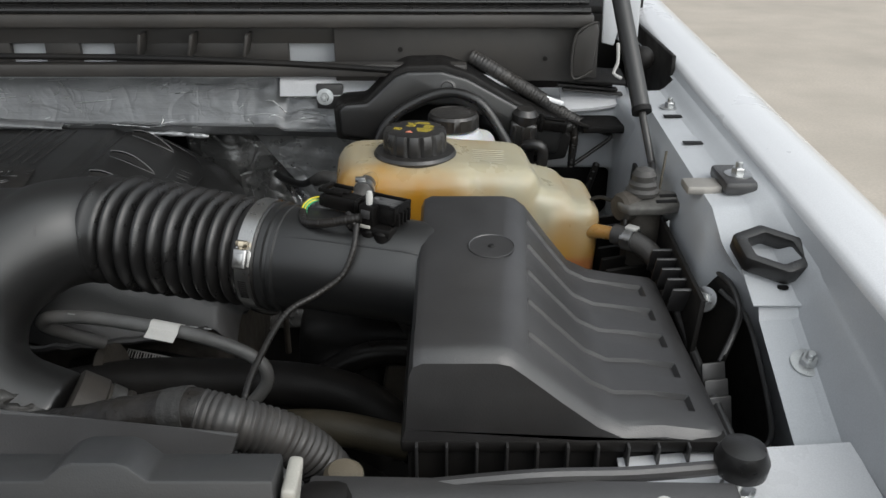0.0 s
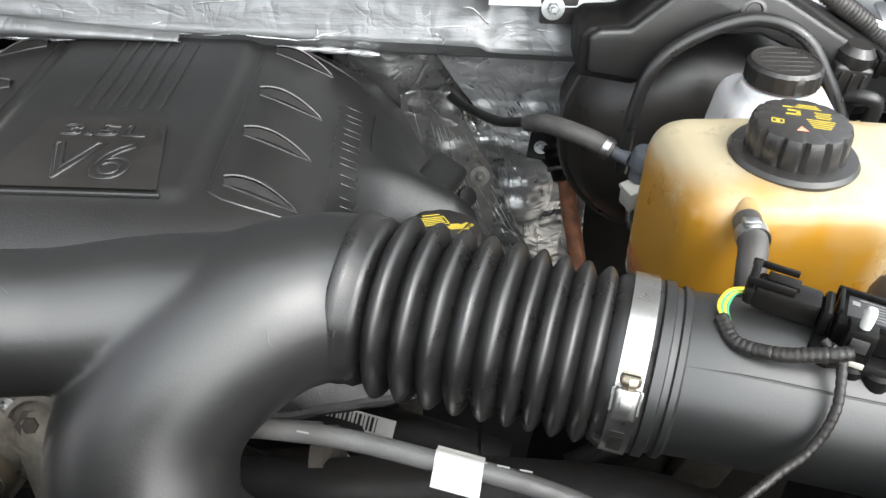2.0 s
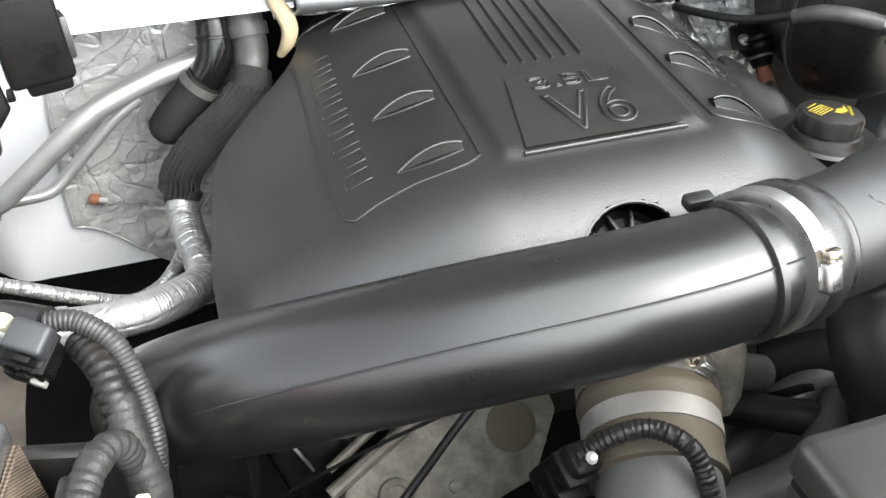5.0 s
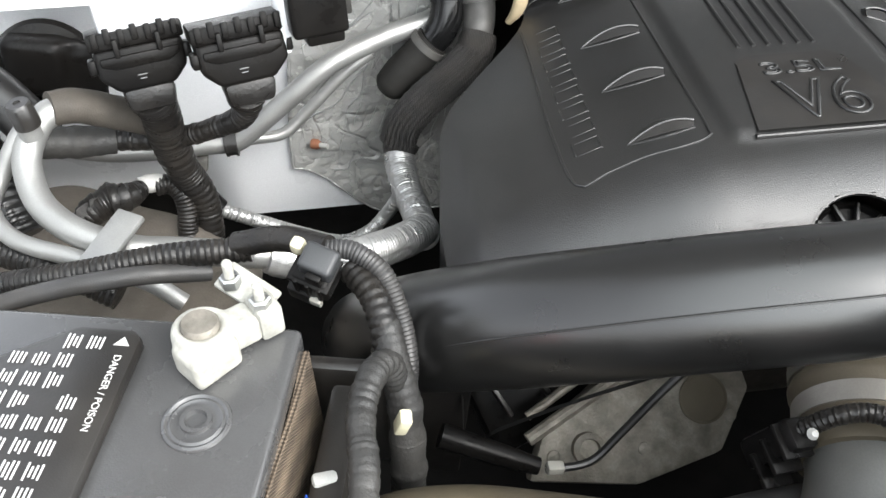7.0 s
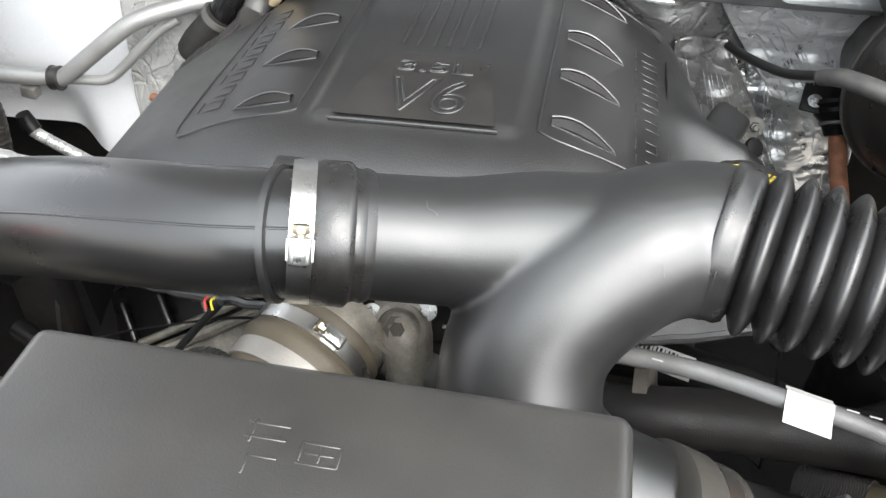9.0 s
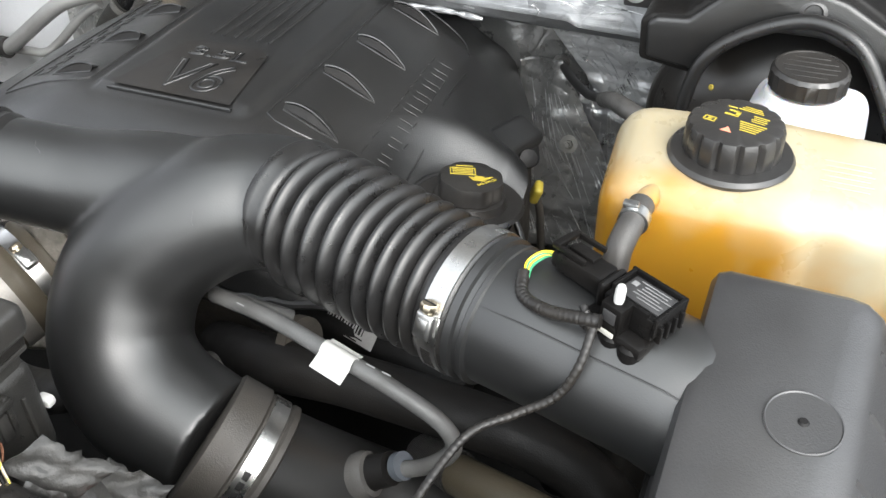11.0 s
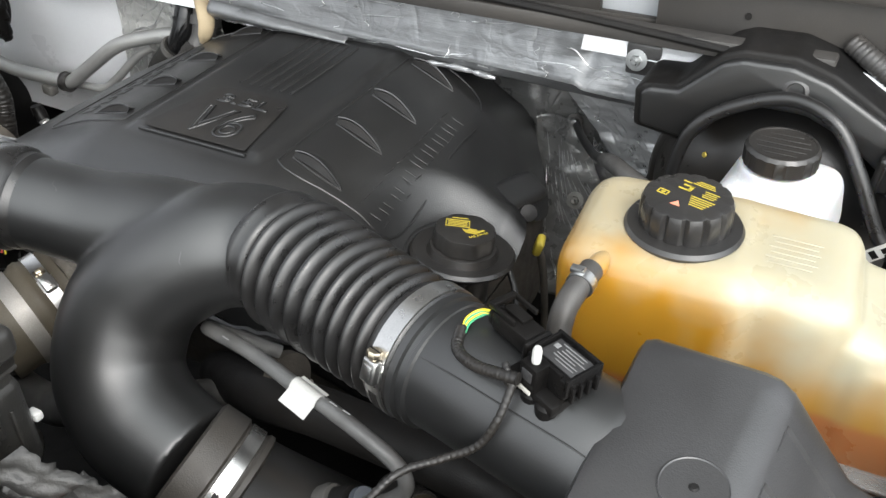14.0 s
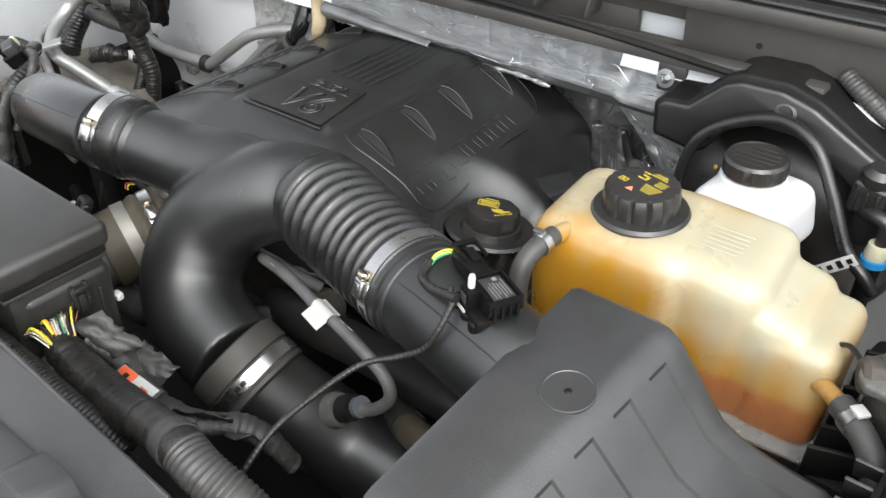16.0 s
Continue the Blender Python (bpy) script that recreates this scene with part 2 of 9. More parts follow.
def foil_material(name, col, rough, film, lines=0.0, metal=1.0):
    """Crinkled foil: creases from two scales of cells over the metal, and fine pressed lines."""
    m = material(name, col, rough, metal, var=0.12, scale=16, bump=0.0, dust=0.05)
    t = m.node_tree
    N, L = t.nodes, t.links
    b = N["Principled BSDF"]
    co = N.new("ShaderNodeTexCoord").outputs["Object"]

    def stretch(x, y, z):
        w = N.new("ShaderNodeMapping")
        w.inputs["Scale"].default_value = (x, y, z)
        L.new(co, w.inputs["Vector"])
        return w.outputs[0]
    heights = []

    def creases(scale, width, strength, depth):
        n = N.new("ShaderNodeTexNoise")
        n.inputs["Scale"].default_value, n.inputs["Detail"].default_value, n.inputs["Distortion"].default_value = scale, 2.0, 0.6
        L.new(co, n.inputs["Vector"])
        a = N.new("ShaderNodeMath")
        a.operation = "SUBTRACT"
        a.inputs[1].default_value = 0.5
        L.new(n.outputs["Fac"], a.inputs[0])
        c = N.new("ShaderNodeMath")
        c.operation = "ABSOLUTE"
        L.new(a.outputs[0], c.inputs[0])
        r = N.new("ShaderNodeMapRange")
        r.inputs[2].default_value = width
        L.new(c.outputs[0], r.inputs[0])
        heights.append((r.outputs[0], strength, depth))
    creases(9.0, 0.025, 0.35 * film, 0.002)
    creases(26.0, 0.05, 0.30 * film, 0.0012)
    n = N.new("ShaderNodeTexNoise")
    n.inputs["Scale"].default_value, n.inputs["Detail"].default_value = 34.0, 6.0
    L.new(stretch(1.0, 1.0, 1.8), n.inputs["Vector"])
    heights.append((n.outputs["Fac"], 0.7 * film, 0.003))
    if lines:
        n = N.new("ShaderNodeTexNoise")
        n.inputs["Scale"].default_value, n.inputs["Detail"].default_value = 26.0, 2.0
        L.new(stretch(1.0, 1.0, 24.0), n.inputs["Vector"])
        heights.append((n.outputs["Fac"], lines, 0.0016))
    last = None
    for h, strength, d in heights:
        bp = N.new("ShaderNodeBump")
        bp.inputs["Strength"].default_value, bp.inputs["Distance"].default_value = strength, d
        L.new(h, bp.inputs["Height"])
        if last:
            L.new(last, bp.inputs["Normal"])
        last = bp.outputs["Normal"]
    L.new(last, b.inputs["Normal"])
    return m


FOIL = foil_material("crinkled_aluminium_foil", (0.265, 0.27, 0.276), 0.48, 0.7, 0.22, 0.7)
SILVER = foil_material("bright_crumpled_foil", (0.58, 0.585, 0.59), 0.34, 1.3, 0.1, 0.85)
LOOSEFOIL = foil_material("loose_satin_foil", (0.62, 0.625, 0.63), 0.34, 1.6, 0.25, 0.35)
FILM = foil_material("grey_plastic_coated_foil", (0.48, 0.48, 0.465), 0.24, 1.8, 0.15, 0.3)
SMOKE = foil_material("dark_plastic_film", (0.22, 0.22, 0.217), 0.30, 1.0, 0.0, 0.6)
WRAP = foil_material("foil_tape_wrap", (0.60, 0.60, 0.595), 0.36, 1.2, 0.25, 0.75)


def bottle_material():
    """Cloudy plastic, stained amber on the engine side, with a brown line of coolant at the bottom."""
    m = material("stained_translucent_bottle", (0.8, 0.7, 0.5), 0.3, var=0.05, scale=10, bump=0.05, rvar=0.05)
    t = m.node_tree
    N, L = t.nodes, t.links
    b = N["Principled BSDF"]
    geo = N.new("ShaderNodeTexCoord").outputs["Object"]
    sep = N.new("ShaderNodeSeparateXYZ")
    L.new(geo, sep.inputs[0])
    n = N.new("ShaderNodeTexNoise")
    n.inputs["Scale"].default_value, n.inputs["Detail"].default_value = 14.0, 3.0
    L.new(geo, n.inputs["Vector"])

    def math_node(op, a, c):
        x = N.new("ShaderNodeMath")
        x.operation = op
        for s, v in zip(x.inputs, (a, c)):
            if hasattr(v, "is_linked"):
                L.new(v, s)
            else:
                s.default_value = v
        return x.outputs[0]

    def ramp(sock, a, z):
        r = N.new("ShaderNodeMapRange")
        r.interpolation_type = "SMOOTHSTEP"
        r.inputs[1].default_value, r.inputs[2].default_value = a, z
        L.new(sock, r.inputs[0])
        return r.outputs[0]

    wob = math_node("MULTIPLY", math_node("SUBTRACT", n.outputs["Fac"], 0.5), 0.09)
    shoulder = ramp(math_node("ADD", sep.outputs["Z"], wob), 1.176, 1.140)
    side = ramp(math_node("ADD", sep.outputs["X"], wob), 0.090, -0.030)
    low = ramp(math_node("ADD", sep.outputs["Z"], wob), 1.150, 1.088)
    amber = math_node("ADD", math_node("MULTIPLY", side, math_node("ADD", math_node("MULTIPLY", shoulder, 0.72), 0.18)), math_node("ADD", math_node("MULTIPLY", low, 0.46), math_node("MULTIPLY", ramp(sep.outputs["Z"], 1.115, 1.070), 0.35)))
    stripe = math_node("MULTIPLY", math_node("SINE", math_node("MULTIPLY", math_node("ADD", sep.outputs["X"], math_node("MULTIPLY", wob, 0.08)), 170.0), 0.0), 0.09)
    amber = math_node("ADD", amber, math_node("MULTIPLY", stripe, shoulder))
    fluid = ramp(math_node("ADD", sep.outputs["Z"], math_node("MULTIPLY", wob, 0.2)), 1.076, 1.066)
    c1 = N.new("ShaderNodeMix")
    c1.data_type = "RGBA"
    L.new(amber, c1.inputs[0])
    c1.inputs[6].default_value, c1.inputs[7].default_value = (0.40, 0.37, 0.27, 1), (0.37, 0.185, 0.016, 1)
    c2 = N.new("ShaderNodeMix")
    c2.data_type = "RGBA"
    L.new(fluid, c2.inputs[0])
    L.new(c1.outputs[2], c2.inputs[6])
    c2.inputs[7].default_value = (0.34, 0.135, 0.05, 1)
    L.new(c2.outputs[2], b.inputs["Base Color"])
    b.inputs["Subsurface Weight"].default_value = 0.6
    b.inputs["Subsurface Radius"].default_value = (1.0, 0.9, 0.7)
    b.inputs["Subsurface Scale"].default_value = 0.02
    return m


BOTTLE = bottle_material()


# ---- building tools ----
def finish(name, bm, mat, sharp=0.62):
    bmesh.ops.recalc_face_normals(bm, faces=bm.faces)
    for e in bm.edges:
        if len(e.link_faces) == 2 and e.calc_face_angle(0) > sharp:
            e.smooth = False
    for f in bm.faces:
        f.smooth = True
    me = bpy.data.meshes.new(name)
    bm.to_mesh(me)
    bm.free()
    me.materials.append(mat)
    return me


def thing(name, at, label, category, group="", kind=""):
    ob = new(name)
    ob.empty_display_size = 0.02
    ob.location = at
    return tagged(ob, label, category, group, kind)


def whole(name, bm, mat, label, category="", group="", kind="", sharp=0.62):
    return tagged(new(name, finish(name, bm, mat, sharp)), label, category, group, kind)


def part(name, bm, mat, parent, label="", sharp=0.62):
    ob = new(name, finish(name, bm, mat, sharp))
    ob.parent = parent
    ob.matrix_parent_inverse = Matrix.Translation(-parent.location)
    if label:
        ob["label"] = label
    return ob


def smooth(a, b, x):
    t = min(1, max(0, (x - a) / (b - a)))
    return t * t * (3 - 2 * t)


def spline(pts, step=0.006):
    """A Catmull-Rom line through the points: places and their share of the control index."""
    P = [Vector(p) for p in pts]
    P = [2 * P[0] - P[1]] + P + [2 * P[-1] - P[-2]]
    out = []
    for i in range(1, len(P) - 2):
        a, b, c, d = P[i - 1:i + 3]
        n = max(2, int((c - b).length / step))
        for k in range(n):
            u = k / n
            q = 0.5 * (2 * b + (c - a) * u + (2 * a - 5 * b + 4 * c - d) * u * u + (3 * b - a - 3 * c + d) * u ** 3)
            out.append((q, i - 1 + u))
    out.append((P[-2], len(pts) - 1.0))
    return out


def sweep(bm, pts, r, n=20, step=0.006, flat=1.0, cap=True, wave=None):
    """A round section drawn along a smooth line. r: a radius or one per point; wave: a change of radius along the length."""
    line = spline(pts, step)
    rr = r if isinstance(r, (list, tuple)) else [r] * len(pts)
    up = Vector((0, 0, 1))
    rings, s = [], 0.0
    for i, (p, k) in enumerate(line):
        t = (line[min(i + 1, len(line) - 1)][0] - line[max(i - 1, 0)][0]).normalized()
        if i:
            s += (p - line[i - 1][0]).length
        else:
            side = t.cross(up)
            side = side.normalized() if side.length > 0.05 else Vector((1, 0, 0))
        side = (side - t * side.dot(t)).normalized()
        nor = side.cross(t)
        j = min(int(k), len(rr) - 2)
        rad = rr[j] + (rr[j + 1] - rr[j]) * (k - j)
        if wave:
            rad += wave(s)
        rings.append([bm.verts.new(p + side * math.cos(a) * rad + nor * math.sin(a) * rad * flat)
                      for a in (2 * math.pi * q / n for q in range(n))])
    for a, b in zip(rings, rings[1:]):
        for q in range(n):
            bm.faces.new((a[q], a[(q + 1) % n], b[(q + 1) % n], b[q]))
    if cap:
        bm.faces.new(rings[0])
        bm.faces.new(rings[-1])
    return bm


def strands(pts, radius, count, r, mat, parent):
    """Thin threads laid lengthwise round a hose, one mesh each."""
    line = [q for q, k in spline(pts, 0.005)]
    for c in range(count):
        a = 2 * math.pi * c / count
        out = []
        for i, q in enumerate(line):
            t = (line[min(i + 1, len(line) - 1)] - line[max(i - 1, 0)]).normalized()
            side = t.cross(Vector((0, 0, 1))).normalized()
            out.append(q + (side * math.cos(a) + side.cross(t) * math.sin(a)) * radius)
        part("thread", sweep(bmesh.new(), out, r, 6, 0.004, 1, True, lambda s: 0.0005 * math.sin(s * 1500 + 3.1 * (c % 2))), mat, parent)


def rbox(bm, centre, size, bevel=0.002, turn=None, seg=2, taper=1.0):
    """A box with rounded edges. taper: the top's size against the bottom's."""
    b2 = bmesh.new()
    bmesh.ops.create_cube(b2, size=1.0)
    for v in b2.verts:
        k = taper if v.co.z > 0 else 1.0
        v.co = Vector((v.co.x * size[0] * k, v.co.y * size[1] * k, v.co.z * size[2]))
    if bevel:
        bmesh.ops.bevel(b2, geom=b2.edges[:], offset=bevel, segments=seg, profile=0.5, affect="EDGES")
    m = Matrix.Translation(centre) @ (turn.to_4x4() if turn else Matrix())
    bmesh.ops.transform(b2, matrix=m, verts=b2.verts)
    tmp = bpy.data.meshes.new("tmp")
    b2.to_mesh(tmp)
    b2.free()
    bm.from_mesh(tmp)
    bpy.data.meshes.remove(tmp)
    return bm


def turn(rx=0, ry=0, rz=0):
    return Euler([radians(a) for a in (rx, ry, rz)]).to_matrix()


def aim(d):
    """A turn that lays z along d."""
    return Vector(d).normalized().to_track_quat("Z", "Y").to_matrix()


def lathe(bm, profile, at=(0, 0, 0), rot=None, n=32, bumps=None):
    """Revolves (radius, height) round z. bumps: a change of radius by angle and row."""
    rings = []
    for i, (r, z) in enumerate(profile):
        ring = []
        for q in range(n):
            a = 2 * math.pi * q / n
            rad = max(r, 1e-5) + (bumps(a, i) if bumps else 0)
            v = Vector((math.cos(a) * rad, math.sin(a) * rad, z))
            ring.append(bm.verts.new(Vector(at) + (rot @ v if rot else v)))
        rings.append(ring)
    for a, b in zip(rings, rings[1:]):
        for q in range(n):
            bm.faces.new((a[q], a[(q + 1) % n], b[(q + 1) % n], b[q]))
    bm.faces.new(rings[0])
    bm.faces.new(rings[-1])
    return bm


def loft(bm, rings, cap=True):
    vs = [[bm.verts.new(p) for p in ring] for ring in rings]
    n = len(vs[0])
    for a, b in zip(vs, vs[1:]):
        for q in range(n):
            bm.faces.new((a[q], a[(q + 1) % n], b[(q + 1) % n], b[q]))
    if cap:
        bm.faces.new(vs[0])
        bm.faces.new(vs[-1])
    return bm


def sheet(bm, nx, ny, fn, thick=0.0, skip=None):
    """A surface fn(u, v) with u, v from 0 to 1, with a back at the given depth behind it."""
    P = [[Vector(fn(i / nx, j / ny)) for i in range(nx + 1)] for j in range(ny + 1)]
    top = [[bm.verts.new(p) for p in row] for row in P]
    gone = set()
    for j in range(ny):
        for i in range(nx):
            q = (top[j][i], top[j][i + 1], top[j + 1][i + 1], top[j + 1][i])
            if skip and skip((P[j][i] + P[j + 1][i + 1]) / 2):
                gone.add((i, j))
                continue
            bm.faces.new(q)
    if thick:
        low = []
        for j in range(ny + 1):
            row = []
            for i in range(nx + 1):
                du = P[j][min(i + 1, nx)] - P[j][max(i - 1, 0)]
                dv = P[min(j + 1, ny)][i] - P[max(j - 1, 0)][i]
                row.append(bm.verts.new(P[j][i] - du.cross(dv).normalized() * thick))
            low.append(row)
        for j in range(ny):
            for i in range(nx):
                if (i, j) not in gone:
                    bm.faces.new((low[j + 1][i], low[j + 1][i + 1], low[j][i + 1], low[j][i]))
        for i in range(nx):
            for j, a, b in ((0, low, top), (ny, top, low)):
                bm.faces.new((a[j][i], a[j][i + 1], b[j][i + 1], b[j][i]))
        for j in range(ny):
            for i, a, b in ((0, top, low), (nx, low, top)):
                bm.faces.new((a[j][i], a[j + 1][i], b[j + 1][i], b[j][i]))
    bmesh.ops.delete(bm, geom=[v for v in bm.verts if not v.link_faces], context="VERTS")
    return bm


def prism(bm, outline, depth, m=None, bevel=0.0, seg=2):
    """A flat outline (x, y), raised by depth along z and put at m."""
    b2 = bmesh.new()
    f = b2.faces.new([b2.verts.new((x, y, 0)) for x, y in outline])
    ext = bmesh.ops.extrude_face_region(b2, geom=[f])
    bmesh.ops.translate(b2, vec=(0, 0, depth), verts=[v for v in ext["geom"] if isinstance(v, bmesh.types.BMVert)])
    bmesh.ops.recalc_face_normals(b2, faces=b2.faces)
    if bevel:
        bmesh.ops.bevel(b2, geom=b2.edges[:], offset=bevel, segments=seg, profile=0.5, affect="EDGES")
    if m:
        bmesh.ops.transform(b2, matrix=m, verts=b2.verts)
    tmp = bpy.data.meshes.new("tmp")
    b2.to_mesh(tmp)
    b2.free()
    bm.from_mesh(tmp)
    bpy.data.meshes.remove(tmp)
    return bm


def melt(ob, voxel=0.003, rounds=10):
    """Joins the overlapping bodies of a mesh into one skin with soft hollows."""
    r = ob.modifiers.new("skin", "REMESH")
    r.mode, r.voxel_size, r.use_smooth_shade = "VOXEL", voxel, True
    s = ob.modifiers.new("soften", "SMOOTH")
    s.factor, s.iterations = 0.5, rounds
    return ob


def band(name, centre, axis, radius, width, parent, screw_dir, mat=None, slots=0):
    """A worm-drive clamp round a pipe: a steel band, a housing and a screw."""
    rot = aim(axis)
    b = lathe(bmesh.new(), [(radius, -width / 2), (radius + 0.0013, -width / 2), (radius + 0.0013, width / 2), (radius, width / 2)], centre, rot, 48)
    strip = part("clamp_band", b, mat or STEEL, parent, "bright steel worm clamp band")
    ax = Vector(axis).normalized()
    d = Vector(screw_dir)
    d = (d - ax * d.dot(ax)).normalized()
    tang = ax.cross(d)
    fr = Matrix((tang, ax, d)).transposed()
    c = Vector(centre) + d * (radius + 0.004)
    part("screw_housing", rbox(bmesh.new(), c, (0.017, width * 0.92, 0.0068), 0.0020, fr, 3), STEEL, strip, "stamped steel screw housing")
    rib = rbox(bmesh.new(), c + d * 0.0030, (0.010, width * 0.50, 0.0022), 0.0008, fr)
    for q in (-1, 1):
        rbox(rib, c + ax * (q * width * 0.50) - d * 0.0026, (0.013, width * 0.16, 0.0016), 0.0004, fr, 1)
    part("housing_rib", rib, STEEL, strip)
    sc = lathe(bmesh.new(), [(0.0028, -0.008), (0.0030, 0.0), (0.0050, 0.0003), (0.0052, 0.0012), (0.0052, 0.0040), (0.0046, 0.0048), (0.001, 0.0049)], c - tang * 0.0100, aim(-tang), 8)
    part("screw", sc, BRASS, strip, "yellowish slotted hexagon screw")
    part("screw_slot", rbox(bmesh.new(), c - tang * 0.0149, (0.0006, 0.0090, 0.0012), 0, fr), DARK, strip)
    for k in range(slots):
        a = 0.035 + k * 0.0036
        dd = (d * math.cos(a * 12) + tang * math.sin(a * 12)).normalized()
        part("slot", rbox(bmesh.new(), Vector(centre) + dd * (radius + 0.0014), (0.0013, width * 0.55, 0.0006), 0, Matrix((ax.cross(dd), ax, dd)).transposed()), DARK, strip)
    return strip


def words(text, size, m, mat, parent, name="lettering", depth=0.0012, label="", bevel=0.0, outline=0.0):
    """Raised lettering in the built-in font, centred, lying in the xy plane of m."""
    cu = bpy.data.curves.new("text", "FONT")
    cu.body, cu.size, cu.extrude, cu.align_x, cu.align_y, cu.bevel_depth = text, size, depth / 2, "CENTER", "CENTER", bevel
    cu.resolution_u = 4
    if outline:
        cu.fill_mode, cu.extrude, cu.bevel_depth, cu.bevel_resolution = "NONE", 0.0, outline, 2
    tmp = bpy.data.objects.new("text", cu)
    scene.collection.objects.link(tmp)
    bpy.context.view_layer.update()
    me = bpy.data.meshes.new_from_object(tmp.evaluated_get(bpy.context.evaluated_depsgraph_get()))
    bpy.data.objects.remove(tmp)
    me.transform(m)
    me.materials.clear()
    me.materials.append(mat)
    ob = new(name, me)
    ob.parent = parent
    ob.matrix_parent_inverse = Matrix.Translation(-parent.location)
    if label:
        ob["label"] = label
    return ob


def rings_wave(pitch, depth, power=1.0):
    return lambda s: depth * (abs(math.sin(math.pi * s / pitch)) ** power - 0.5)


def bolt(name, at, axis, r, mat, label, parent=None, group=""):
    b = lathe(bmesh.new(), [(r * 1.9, 0), (r * 1.9, r * 0.25), (r * 1.35, r * 0.3)], at, aim(axis), 24)
    lathe(b, [(r * 1.0, r * 0.3), (r * 1.0, r * 1.0), (r * 0.85, r * 1.15)], at, aim(axis), 6)
    lathe(b, [(r * 0.5, r * 1.1), (r * 0.5, r * 1.9), (r * 0.4, r * 2.0)], at, aim(axis), 12)
    if parent:
        return part(name, b, mat, parent, label)
    return whole(name, b, mat, label, "bolt", group)


# ---- ground, body shell ----
def tower_profile(q):
    """Height and depth of the pressed panel beside the strut, from its top to the rolled foot."""
    prof = ((1.178, 1.20), (1.178, 1.10), (1.178, 1.01), (1.176, 0.93), (1.172, 0.865), (1.165, 0.800), (1.160, 0.720))
    k = min(int(q), 5)
    f = q - k
    p0, p1, p2, p3 = (prof[min(max(k + j, 0), 6)] for j in (-1, 0, 1, 2))
    return tuple(0.5 * (2 * b + (c - a) * f + (2 * a - 5 * b + 4 * c - d) * f * f + (3 * b - a - 3 * c + d) * f ** 3) for a, b, c, d in zip(p0, p1, p2, p3))


def build_shell():
    b = bmesh.new()
    sheet(b, 2, 2, lambda u, v: Vector((-300 + 600 * u, -300 + 600 * v, 0.0)))
    whole("ground", b, GROUND, "pale dusty concrete ground beside the truck", "ground", kind="structure")

    # bay floor and walls far down between engine and frame, deep shade in their colour
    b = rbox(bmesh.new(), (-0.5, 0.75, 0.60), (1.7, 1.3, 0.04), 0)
    # side wall added to close the view down to the ground
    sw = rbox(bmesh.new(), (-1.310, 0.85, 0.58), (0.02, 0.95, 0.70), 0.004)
    whole("inner_apron", sw, DARK, "inner apron on the passenger side, near-black for deep shade", "wall", kind="structure")
    whole("bay_floor", b, DARK, "floor of the engine bay, near-black for deep shade", "floor", kind="structure")
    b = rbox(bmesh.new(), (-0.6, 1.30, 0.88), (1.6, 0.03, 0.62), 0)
    whole("firewall", b, DARK, "firewall behind the engine, near-black for deep shade", "wall", kind="structure")

    # driver's side: rail, apron and fender are one welded shell
    def rail_z(y):
        return 1.166 + 0.02 * (y - 0.767) if y > 0.70 else 1.1647 - (0.70 - y) * 0.40

    def lip_z(y):
        return 1.167 + 0.0518 * (y - 0.50)

    shell = thing("fender", (0.33, 0.8, 1.1), "white painted front fender with a dull inner rail", "fender", kind="structure")
    b = bmesh.new()

    def apron(u, v):
        y = 0.25 + 1.45 * u
        z = rail_z(min(max(y, 0.40), 1.3))
        lip = lip_z(y)
        dx = 0.03 * (y - 0.7) + 0.016 * smooth(0.665, 0.595, y)
        z -= 0.008 * smooth(0.5935, 0.5905, y)
        void = smooth(0.69, 0.63, y)
        prof = [(0.215 + 0.062 * void, z - 0.26), (0.228 + dx + 0.030 * void, z - 0.02), (0.236 + dx, z - 0.001), (0.266 + dx * 0.6, z), (0.273 + dx * 0.5, z + 0.003),
                (0.285 + dx * 0.3, z + (lip - z) * 0.55), (0.289 + dx * 0.2, z + (lip - z) * 0.62), (0.295, lip - 0.002)]
        k = v * (len(prof) - 1)
        i = min(int(k), len(prof) - 2)
        a, c = prof[i], prof[i + 1]
        return Vector((a[0] + (c[0] - a[0]) * (k - i), y, a[1] + (c[1] - a[1]) * (k - i)))
    sheet(b, 200, 21, apron, -0.0015, lambda p: p.y > 1.068 and p.x < 0.288)
    part("inner_apron", b, GREYP, shell, "dull white inner rail and apron", sharp=0.4)

    def outer(u, v):
        y = 0.05 + 1.75 * u
        prof = [(0.2965, -0.010), (0.2970, 0.0), (0.300, 0.003), (0.312, 0.0055), (0.328, 0.0070), (0.342, 0.0060), (0.356, 0.001), (0.372, -0.010), (0.390, -0.028), (0.415, -0.065), (0.440, -0.12), (0.455, -0.20), (0.46, -0.40)]
        k = v * (len(prof) - 1)
        i = min(int(k), len(prof) - 2)
        a, c = prof[i], prof[i + 1]
        return Vector((a[0] + (c[0] - a[0]) * (k - i), y, lip_z(y) + a[1] + (c[1] - a[1]) * (k - i)))
    b = sheet(bmesh.new(), 40, 36, outer, 0.002)
    part("outer_panel", b, WHITE, shell, "glossy white outer fender skin", sharp=1.0)
    # a lower plate with a step, and slots punched through the rail
    b = rbox(bmesh.new(), (0.268, 0.622, rail_z(0.622) + 0.0015), (0.050, 0.062, 0.002), 0.0008, turn(21, 0, 0))
    part("rail_plate", b, GREYP, shell, "welded grey-white step plate")
    b = rbox(bmesh.new(), (0.2905, 0.572, rail_z(0.572) - 0.004), (0.011, 0.034, 0.003), 0.0005, turn(21, 0, 0))
    part("step_gap", b, DARK, shell, "dark gap beside the step")
